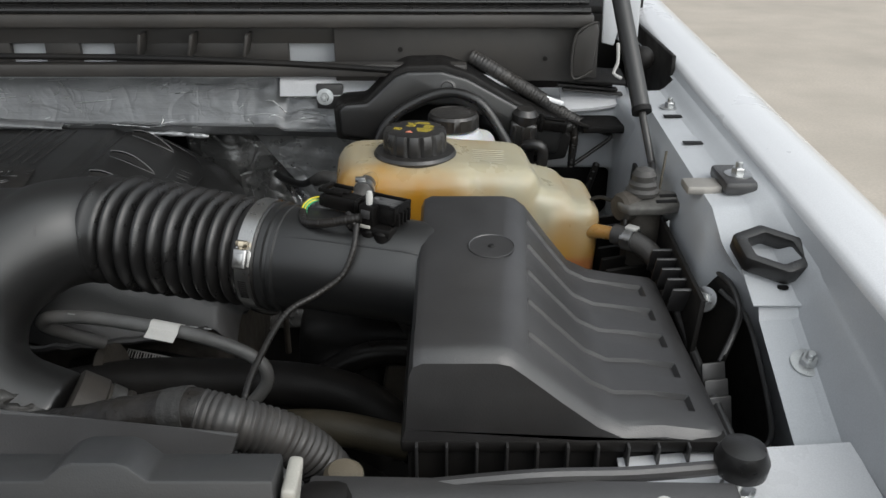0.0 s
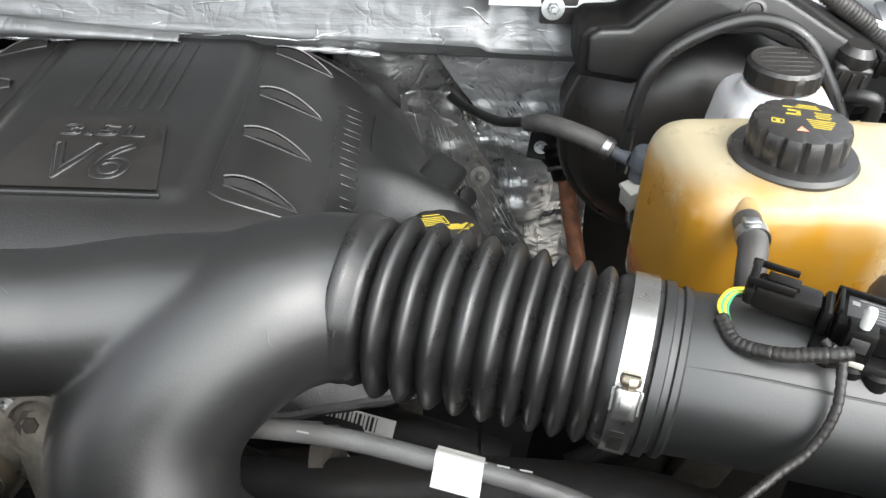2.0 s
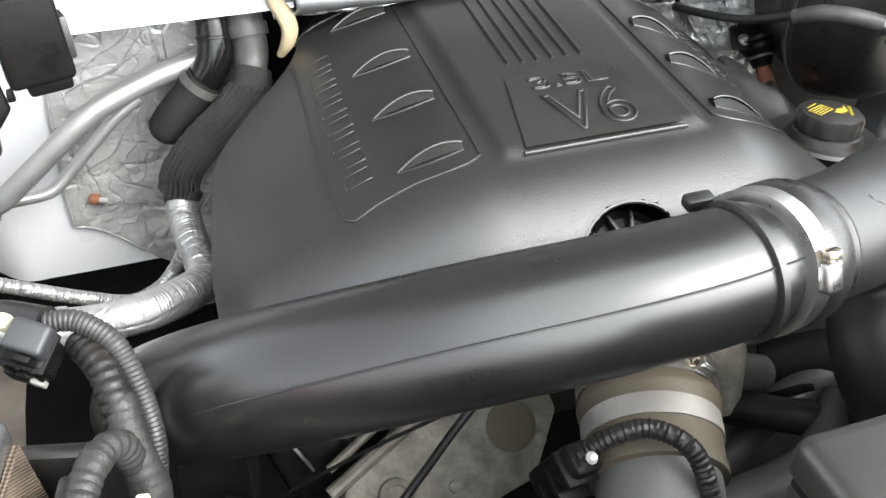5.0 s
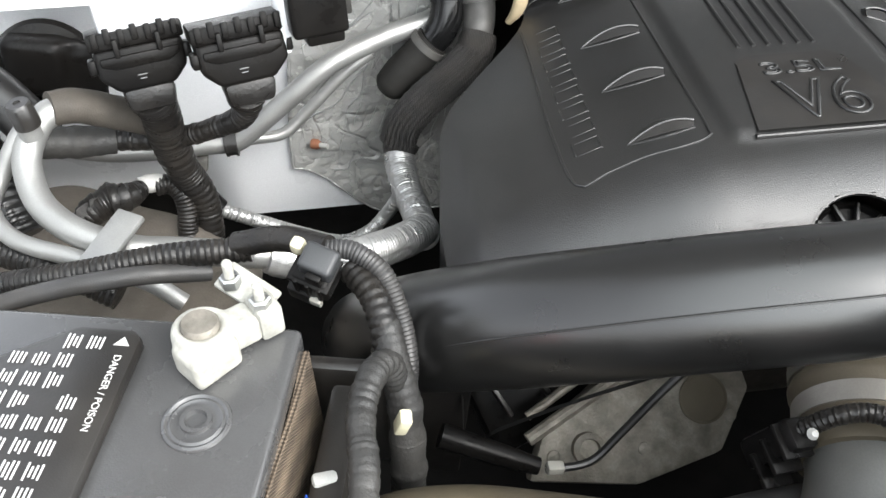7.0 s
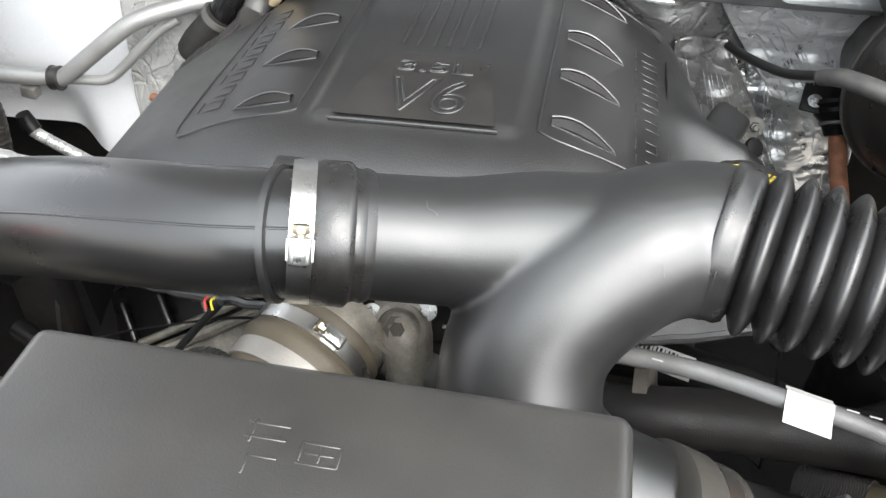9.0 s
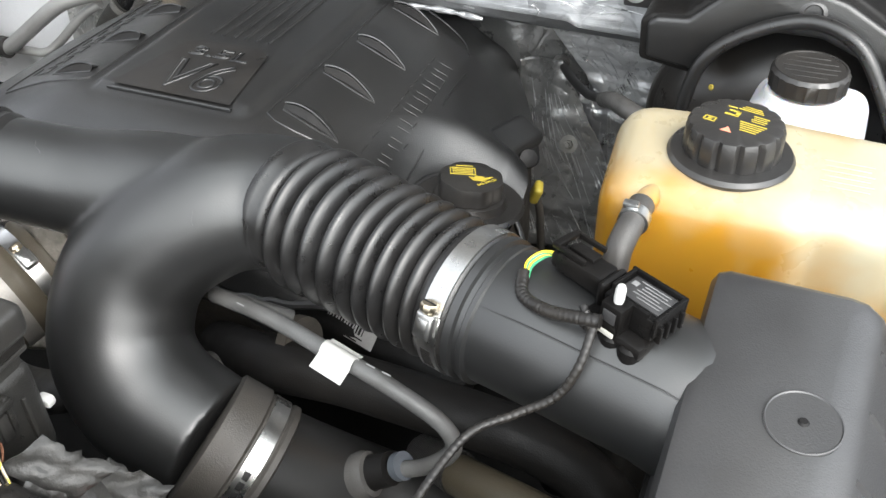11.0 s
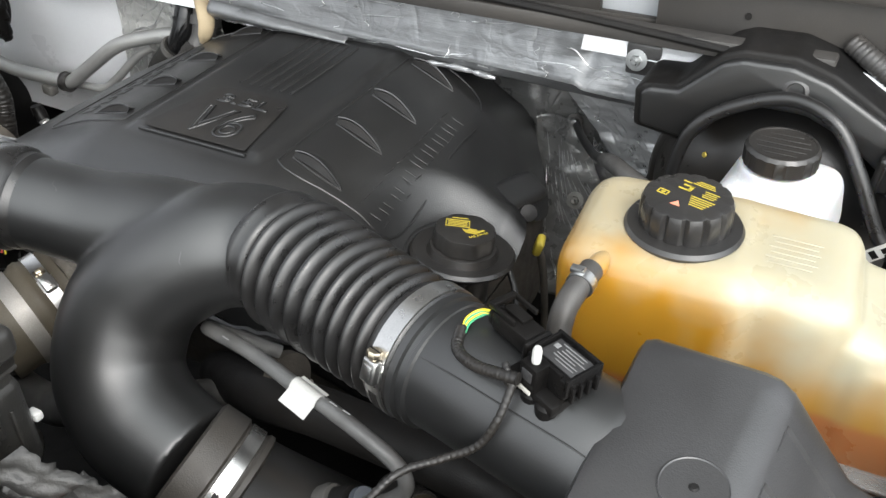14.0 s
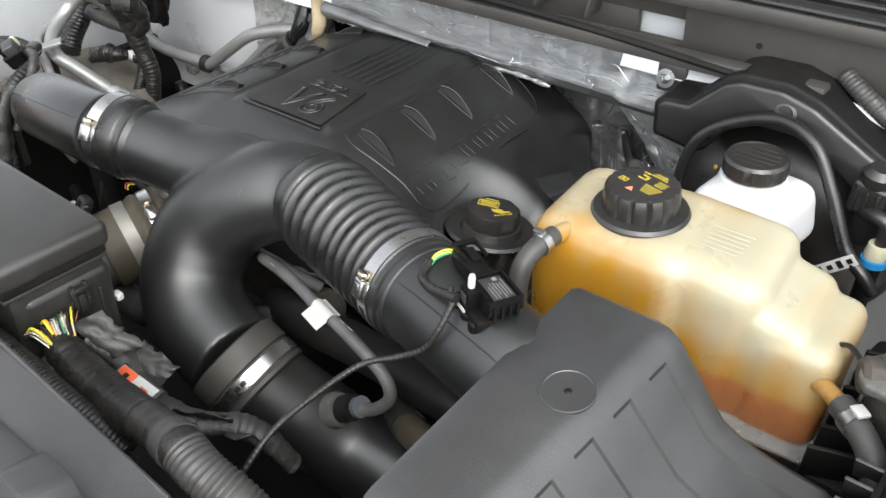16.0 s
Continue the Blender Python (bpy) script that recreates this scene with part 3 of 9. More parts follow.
    for y in (0.866, 0.958):
        b = rbox(bmesh.new(), (0.262 + 0.01 * (y - 0.864), y, rail_z(y) + 0.0012), (0.020, 0.010, 0.001), 0.0003)
        part("slot", b, DARK, shell, "punched dark slot")
    for x, y in ((0.271, 0.610), (0.283, 0.430)):
        part("hole", lathe(bmesh.new(), [(0.0045, 0), (0.0045, 0.001)], (x, y, rail_z(y) + (-0.007 if y < 0.5 else 0.0028)), None, 14), DARK, shell)
    bolt("fender_bolt", (0.268, 0.995, rail_z(0.995)), (0, 0, 1), 0.0062, ZINC, "flanged zinc bolt on the fender rail", None, "fender bolts")
    bolt("fender_bolt", (0.274, 0.552, rail_z(0.552) - 0.008), (0, -0.37, 0.93), 0.0066, ZINC, "flanged zinc bolt on the fender rail", None, "fender bolts")

    # latch bumper block with its bolt
    bl = thing("bump_stop_bracket", (0.263, 0.767, 1.166), "black plastic block bolted to the rail with a steel tongue", "bracket")
    part("block", rbox(bmesh.new(), (0.268, 0.748, 1.172), (0.030, 0.052, 0.013), 0.004), BOXP, bl)
    part("tongue", rbox(bmesh.new(), (0.238, 0.744, 1.167), (0.032, 0.026, 0.008), 0.002), BANDM, bl, "dull steel tongue")
    bolt("bolt", (0.270, 0.744, 1.178), (0, 0, 1), 0.0065, ZINC, "zinc flange bolt", bl)

    # hexagonal rubber ring on the rail
    hx = [(0.052 * math.cos(a), 0.030 * math.sin(a)) for a in (math.pi / 3 * k for k in range(6))]
    b = bmesh.new()
    rings = []
    for k, (s, z) in enumerate(((1.0, 0), (1.0, 0.016), (0.64, 0.016), (0.70, 0.0))):
        rings.append([Vector((0.267, 0.634, 1.1435)) + turn(21, 0, 0) @ turn(0, 0, -28) @ Vector((x * s * 0.66, y * s * 0.84, z)) for x, y in hx])
    loft(b, rings + [rings[0]], cap=False)
    bmesh.ops.remove_doubles(b, verts=b.verts, dist=1e-6)
    bmesh.ops.bevel(b, geom=b.edges[:], offset=0.002, segments=2, profile=0.5, affect="EDGES")
    whole("rubber_ring", b, RUBBER, "black hexagonal rubber bump ring on the rail", "rubber bumper")

    # white front corner of the body with its rubber stop
    b = bmesh.new()
    sheet(b, 24, 16, lambda u, v: Vector((0.12 + 0.16 * u, 0.28 + 0.20 * v, 1.068 + 0.012 * u - 0.02 * (1 - v))), 0.003)
    whole("radiator_support", b, WHITE, "white painted corner of the radiator support", "body panel", kind="structure")
    st = thing("hood_stop", (0.188, 0.445, 1.07), "black rubber hood stop on a threaded post", "rubber bumper")
    part("post", lathe(bmesh.new(), [(0.004, 0), (0.004, 0.024)], (0.190, 0.440, 1.066), None, 14), ZINC, st, "zinc threaded post")
    part("nut", lathe(bmesh.new(), [(0.012, 0), (0.013, 0.002), (0.013, 0.009), (0.010, 0.011)], (0.190, 0.440, 1.064), None, 6), ZINC, st, "zinc hexagon nut")
    part("cap", lathe(bmesh.new(), [(0.008, 0), (0.0165, 0.003), (0.0175, 0.012), (0.014, 0.021), (0.006, 0.024)], (0.190, 0.440, 1.086), None, 28), RUBBER, st, "domed black rubber cap")

    # cowl: lower lip, plenum back with openings, upper cover with seals
    b = bmesh.new()
    sheet(b, 40, 8, lambda u, v: Vector((-1.25 + 0.53 * u, 1.128 + 0.03 * v, 1.108 + 0.075 * v)), 0.004)
    sheet(b, 12, 8, lambda u, v: Vector((-0.216 + 0.15 * u, 1.1205 + 0.012 * v, 1.151 + 0.024 * v)), 0.004)
    whole("cowl_flange", b, WHITE, "white painted cowl flange behind the engine", "body panel", kind="structure")
    cw = thing("cowl_panel", (-0.4, 1.2, 1.2), "dark grey plastic cowl panel below the windshield", "cowl panel", kind="structure")
    part("lower_lip", rbox(bmesh.new(), (-0.52, 1.082, 1.196), (1.10, 0.020, 0.016), 0.003), PRIMER, cw)
    part("wall_top", rbox(bmesh.new(), (-0.50, 1.130, 1.233), (1.36, 0.010, 0.028), 0.002), PRIMER, cw)
    part("wall_foot", rbox(bmesh.new(), (-0.50, 1.130, 1.184), (1.36, 0.010, 0.018), 0.002), PRIMER, cw)
    for xa, xb in ((-1.18, -0.5625), (-0.5175, -0.4725), (-0.4275, -0.201), (-0.139, 0.18)):
        part("wall_web", rbox(bmesh.new(), ((xa + xb) / 2, 1.1305, 1.206), (xb - xa, 0.009, 0.030), 0.001), PRIMER, cw)
    part("plenum_panel", rbox(bmesh.new(), (-0.40, 1.143, 1.205), (0.60, 0.006, 0.07), 0.001), GREYP, cw, "pale body paint behind the cowl openings")
    for x in (-0.385, -0.32, -0.25):
        part("web", rbox(bmesh.new(), (x, 1.110, 1.222), (0.004, 0.03, 0.028), 0.001, turn(0, 12, 0)), PRIMER, cw)
    part("ledge", sweep(bmesh.new(), [(-0.70, 1.078, 1.214), (-0.40, 1.076, 1.212), (-0.22, 1.074, 1.206), (-0.06, 1.072, 1.197)], 0.004, 10), DARK, cw)
    part("side_panel", rbox(bmesh.new(), (0.030, 1.120, 1.210), (0.34, 0.010, 0.075), 0.002), PRIMER, cw)
    for x, z in ((-0.055, 1.214), (0.132, 1.202)):
        part("hole", lathe(bmesh.new(), [(0.0032, 0), (0.0032, 0.001)], (x, 1.1145, z), aim((0, -1, 0)), 12), DARK, cw)
    part("upper_cover", rbox(bmesh.new(), (-0.48, 1.120, 1.252), (1.34, 0.045, 0.018), 0.005), PRIMER, cw)
    part("wiper_tray", rbox(bmesh.new(), (-0.48, 1.235, 1.272), (1.40, 0.19, 0.012), 0.004, turn(8, 0, 0)), DARK, cw)
    for z, y, r in ((1.264, 1.103, 0.0042), (1.272, 1.122, 0.0036)):
        part("seal", sweep(bmesh.new(), [(-1.15, y, z), (-0.5, y, z + 0.001), (0.185, y, z)], r, 10, 0.05), RUBBER, cw, "black rubber weather seal")
    part("edge_strip", rbox(bmesh.new(), (-0.48, 1.145, 1.276), (1.34, 0.010, 0.004), 0.001), TAN, cw, "dusty edge of the seal channel")
    pod = [(0.164, 1.186), (0.176, 1.183), (0.190, 1.192), (0.196, 1.240), (0.193, 1.252), (0.184, 1.250), (0.166, 1.234)]
    part("end_flap", prism(bmesh.new(), pod, 0.010, Matrix.Translation((0, 1.102, 0)) @ turn(90, 0, 0).to_4x4(), 0.002), PRIMER, cw, "dark rubber end flap of the cowl")
    rim = [Vector((x, 1.0915, z)) for x, z in (pod[4], pod[5], pod[6], pod[0], pod[1], pod[2])]
    part("flap_edge", sweep(bmesh.new(), rim, 0.0016, 8, 0.004), DIRTY, cw)
    part("end_shelf", rbox(bmesh.new(), (0.206, 1.130, 1.176), (0.066, 0.05, 0.005), 0.002, turn(8, 4, 0)), DARK, cw)
    for k in range(3):
        part("stacked_lip", rbox(bmesh.new(), (0.186 + 0.006 * k, 1.138 - 0.006 * k, 1.166 - 0.005 * k), (0.080, 0.012, 0.0035), 0.001, turn(0, 5, 0)), PRIMER, cw)
    # pocket of the hood hinge behind the rail
    hp = thing("hinge_pocket", (0.25, 1.2, 1.15), "dark open pocket of the hood hinge behind the rail", "hinge", kind="structure")
    part("floor", rbox(bmesh.new(), (0.245, 1.24, 1.12), (0.13, 0.34, 0.01), 0.002), DARK, hp)
    part("back", rbox(bmesh.new(), (0.245, 1.40, 1.20), (0.14, 0.02, 0.20), 0.002), DARK, hp)
    part("liner", rbox(bmesh.new(), (0.291, 1.25, 1.175), (0.006, 0.33, 0.075), 0.002), DARK, hp)
    part("rubber_plug", lathe(bmesh.new(), [(0.012, -0.006), (0.016, 0.0), (0.015, 0.008), (0.010, 0.014), (0.003, 0.016)], (0.262, 1.135, 1.198), aim((-0.3, -0.9, 0.3)), 24), DARK, hp, "dark rubber plug")
    part("inner_wall", rbox(bmesh.new(), (0.246, 1.17, 1.245), (0.028, 0.02, 0.06), 0.004), GREYP, hp, "pale hinge wall")
    part("hinge_arm", prism(bmesh.new(), [(-0.010, -0.022), (0.006, -0.026), (0.010, -0.006), (0.014, 0.012), (0.010, 0.05), (-0.012, 0.05)], 0.006, Matrix.Translation((0.212, 1.112, 1.246)) @ turn(90, 0, 0).to_4x4(), 0.002), GREYP, hp, "pale steel hinge arm")
    part("hinge_rod", sweep(bmesh.new(), [(0.222, 1.10, 1.225), (0.223, 1.098, 1.200), (0.218, 1.094, 1.188), (0.228, 1.09, 1.182)], 0.0022, 8), PAPER, hp, "thin white rod")
    ws = bmesh.new()
    sheet(ws, 20, 4, lambda u, v: Vector((-1.25 + 1.5 * u, 1.39 + 0.5 * v, 1.275 + 0.45 * v)), 0.005)
    whole("windshield", ws, BLUEGREY, "dark tinted windshield glass", "windshield", kind="structure")

    # raised hood above
    b = bmesh.new()
    def under(u, v):
        return Vector((-1.30 + 1.56 * u, 1.36 - 0.56 * v, 1.36 + 1.05 * v + 0.05 * math.sin(math.pi * u)))
    sheet(b, 20, 20, under, 0.03)
    hd = thing("hood", (-0.5, 1.36, 1.36), "raised hood of white paint with a grey liner", "hood", kind="structure")
    part("panel", b, GREYP, hd)
    lay = (under(1, 0.5) - under(0, 0.5)).cross(under(0.5, 1) - under(0.5, 0)).normalized()
    part("liner", sheet(bmesh.new(), 16, 16, lambda u, v: under(0.06 + 0.88 * u, 0.06 + 0.86 * v) + (lay if lay.y < 0 else -lay) * 0.012, 0.004), LINER, hd, "grey felt liner")

    # passenger side: strut tower, apron and fender
    tw = thing("strut_tower", (-1.1, 1.18, 0.9), "white painted strut tower and apron", "strut tower", kind="structure")

    def panel(u, v):
        x = -1.325 + 0.555 * u
        y, z = tower_profile(4.95 * v)
        short = 0.045 * smooth(-1.03, -1.11, x)
        return Vector((x, y + short * smooth(0.55, 1.0, v), z + 0.3 * short * smooth(0.55, 1.0, v) + 0.002 * noise.noise(Vector((u * 7, v * 7, 2)))))
    part("tower", sheet(bmesh.new(), 60, 60, panel, 0.0012), WHITE, tw, sharp=1.2)
    part("seam", sweep(bmesh.new(), [panel(0.0, 0.13), panel(0.14, 0.125), panel(0.30, 0.115)], 0.0028, 8), GREYP, tw, "pressed seam")
    b = rbox(bmesh.new(), (-1.33, 0.80, 1.02), (0.03, 1.0, 0.34), 0.008)
    part("apron", b, GREYP, tw)
    b = rbox(bmesh.new(), (-1.41, 0.78, 1.13), (0.12, 1.6, 0.05), 0.02, None, 4)
    part("fender_top", b, WHITE, tw, "glossy white fender edge")


build_shell()


def build_foils():
    """Foil heat shields on the cowl lip and down the firewall."""
    rnd = random.Random(4)

    def crinkle(p, s=1.0):
        q = Vector((p.x * 9, p.y * 9, p.z * 26))
        return s * (0.0022 * noise.noise(q) + 0.0009 * noise.noise(q * 3.1) + 0.0016 * abs(noise.noise(Vector((p.x * 30, 3.0, p.z * 12)))))

    def strip(u, v):
        x = -0.74 + 0.615 * u
        y = 1.128 + 0.025 * v
        top = 1.182 - 0.012 * u - 0.026 * smooth(-0.226, -0.212, x)
        z = 1.100 - 0.012 * u + (top - 1.100 + 0.012 * u) * v
        if v < 0.2:
            y = 1.128 + 0.012 * (0.2 - v) * 5
        p = Vector((x, y, z))
        return p + Vector((0, -1, 0.3)) * crinkle(p, 0.8 + 2.0 * smooth(-0.30, -0.20, x))
    fs = thing("foil_heat_shield", (-0.47, 1.13, 1.14), "crinkled silver foil heat shield along the cowl lip", "heat shield")
    part("strip", sheet(bmesh.new(), 170, 36, strip, 0.0008), FOIL, fs, sharp=1.6)
    edge = [Vector((-0.74 + 0.06 * k, 1.131 - 0.003 * math.sin(k * 1.7), 1.101 - 0.0012 * k + 0.002 * math.sin(k * 2.3))) for k in range(8)]
    part("rolled_edge", sweep(bmesh.new(), edge, 0.0032, 10, 0.006, 1, True, lambda s: 0.0008 * math.sin(s * 190) + 0.0005 * math.sin(s * 430)), SILVER, fs, "bright rolled lower edge")

    def fold(u, v):
        x = -0.72 + 0.21 * u
        p = Vector((x, 1.121 - 0.010 * math.sin(math.pi * v), 1.104 + 0.026 * v * (1 - 0.6 * u)))
        return p + Vector((0, -1, 0.3)) * crinkle(p, 1.6)
    part("fold", sheet(bmesh.new(), 50, 12, fold, 0.0008), FOIL, fs, "folded foil flap", sharp=1.6)

    def skirt(u, v):
        xl = -0.275 + 0.080 * v + 0.060 * v * v
        xr = -0.122 + 0.024 * math.sin(2.2 * v)
        p = Vector((xl + (xr - xl) * u, 1.192 + 0.034 * min(1.0, v / 0.45) + 0.006 * math.sin(u * 5 + v * 4), 1.085 - 0.195 * v + 0.010 * math.sin(3.0 * u) * v))
        return p + Vector((0, -1, 0.3)) * crinkle(p, 4.5)
    part("curtain", sheet(bmesh.new(), 80, 90, skirt, 0.0008), LOOSEFOIL, fs, "foil hanging from the lip beside the booster", sharp=1.6)

    def lower(u, v):
        x = -0.240 + 0.150 * u + 0.02 * v
        z = 1.112 - 0.420 * v - 0.008 * u
        y = 1.250 - 0.050 * v + 0.008 * math.sin(u * 7 + v * 3)
        p = Vector((x, y, z))
        return p + Vector((0, -1, 0.1)) * crinkle(p, 4.0)
    fi = thing("foil_insulation", (-0.2, 1.15, 1.05), "crumpled bright foil insulation on the firewall", "heat shield")
    part("blanket", sheet(bmesh.new(), 90, 110, lower, 0.0008), SILVER, fi, sharp=1.6)
    part("lower_hem", sweep(bmesh.new(), [lower(k / 8, 1.0) for k in range(9)], 0.003, 8, 0.005), SILVER, fi, "rolled foil hem")

    # creases pressed into the foil: thin ridges of brighter foil draw their highlights
    def crease(fn, parent, count, seed, slant, length):
        rc = random.Random(seed)
        for k in range(count):
            u, v = rc.uniform(0.05, 0.92), rc.uniform(0.08, 0.92)
            a = slant + rc.uniform(-0.5, 0.5)
            n = length * rc.uniform(0.4, 1.2)
            pts = [fn(min(max(u + n * q * math.cos(a) + 0.01 * rc.uniform(-1, 1), 0), 1), min(max(v + n * q * 2.5 * math.sin(a), 0), 1)) + Vector((0, -0.0006, 0.0002)) for q in (0, 0.33, 0.66, 1.0)]
            if (pts[0] - pts[-1]).length > 0.004:
                part("crease", sweep(bmesh.new(), pts, [0.0002, 0.0007, 0.0006, 0.0002], 5, 0.004), SILVER, parent)
    crease(strip, fs, 34, 5, 1.3, 0.05)
    crease(strip, fs, 26, 6, 0.05, 0.09)
    crease(skirt, fs, 60, 12, 0.8, 0.16)
    crease(lower, fi, 90, 7, 0.9, 0.20)

    def smoke(u, v):
        x = -0.305 + (0.055 + 0.130 * v) * u
        z = 1.004 - 0.24 * v + 0.012 * u
        y = 1.222 - 0.055 * v + 0.008 * math.sin(u * 5 + v * 6)
        p = Vector((x, y, z))
        return p + Vector((0, -1, 0.1)) * crinkle(p, 2.6)
    cu = thing("film_curtain", (-0.24, 1.12, 0.95), "crumpled shiny foil film hanging beside the engine cover", "heat shield")
    part("sheet", sheet(bmesh.new(), 50, 60, smoke, 0.0008), SMOKE, cu, sharp=1.6)

    def upper(u, v):
        p = Vector((-0.390 + 0.150 * u + 0.02 * v, 1.236 + 0.006 * math.sin(u * 5 + v * 3), 1.100 - 0.150 * v))
        return p + Vector((0, -1, 0.1)) * crinkle(p, 2.2)
    part("upper_sheet", sheet(bmesh.new(), 40, 40, upper, 0.0008), SMOKE, cu, sharp=1.6)
    crease(smoke, cu, 60, 9, 1.1, 0.16)

    def film(u, v):
        end = 4.0 + 1.1 * smooth(0.0, 0.5, u)
        y, z = tower_profile(0.3 + (end - 0.3) * v)
        x = -0.957 + 0.20 * u - 0.016 * smooth(0.2, 0.9, v) * (1 - u)
        p = Vector((x, y - 0.006, z + 0.003 * v))
        return p + Vector((0, -1, 0.5)) * crinkle(p, 1.5)
    fm = thing("film_insulation", (-0.86, 1.2, 1.0), "grey plastic-coated foil insulation beside the strut tower", "heat shield")
    part("sheet", sheet(bmesh.new(), 60, 70, film, 0.0008), FILM, fm, sharp=1.6)
    crease(film, fm, 46, 8, -0.9, 0.16)
    part("edge_fold", sweep(bmesh.new(), [film(0.0, k / 16) for k in range(17)] + [film(0.04 * k, 1.0) for k in range(1, 24)], 0.0016, 8, 0.004), FILM, fm, "folded edge")
    part("edge_fold", sweep(bmesh.new(), [film(0.07 + 0.01 * math.sin(k), k / 16) for k in range(15)], 0.0014, 8, 0.004), FILM, fm, "folded edge")
    # long film creases, their specular streaks laid on as silver ridges
    for u0, v0, u1, v1, r in ((0.40, 0.40, 0.10, 0.72, 0.0011), (0.42, 0.38, 0.30, 0.60, 0.0008), (0.52, 0.18, 0.06, 0.42, 0.0010), (0.55, 0.12, 0.20, 0.30, 0.0007), (0.36, 0.78, 0.22, 0.93, 0.0009), (0.30, 0.15, 0.05, 0.30, 0.0006), (0.45, 0.24, 0.16, 0.36, 0.0006)):
        qs = [k / 23 for k in range(24)]
        ln = [film(u0 + (u1 - u0) * q + 0.012 * math.sin(9 * q + 7 * u0), v0 + (v1 - v0) * q) + Vector((0, -0.0012, 0.0005)) for q in qs]
        part("crease", sweep(bmesh.new(), ln, [0.0003 + r * (0.75 + 0.4 * math.sin(17 * q)) * math.sin(math.pi * q) ** 0.5 for q in qs], 5, 0.003), SILVER, fm, "crease highlight drawn as a thin bright ridge")


build_foils()


# ---- engine cover ----
XC = -0.527


def cover_z(x, y):
    d = abs(x - XC)
    low, fall = (0.026, 0.50) if x < XC else (0.050, 0.42)
    z = 1.101 - low * smooth(0.10, 0.23, d) - fall * 0.5 * (d - 0.215 + math.sqrt((d - 0.215) ** 2 + 0.0007)) - 1.2 * max(0, d - 0.285) ** 1.2
    z += 0.005 * smooth(0.092, 0.080, d) * smooth(0.85, 0.87, y)
    z -= 0.45 * max(0, y - 1.12) ** 1.35 * 2
    if x > XC:
        # the driver's rear flank falls away steeply
        z -= 0.11 * smooth(0.195, 0.305, d) * smooth(0.985, 1.13, y)
        h = math.hypot(x + 0.252, y - 0.913)
        z -= 0.026 * smooth(0.105, 0.056, h)
    f = min(1.0, max(0, (0.862 - y) / 0.120))
    z -= 0.135 * (1 - math.sqrt(max(0.0, 1 - f * f)))
    return z


def on_cover(x, y, up=0.0):
    return Vector((x, y, cover_z(x, y) + up))


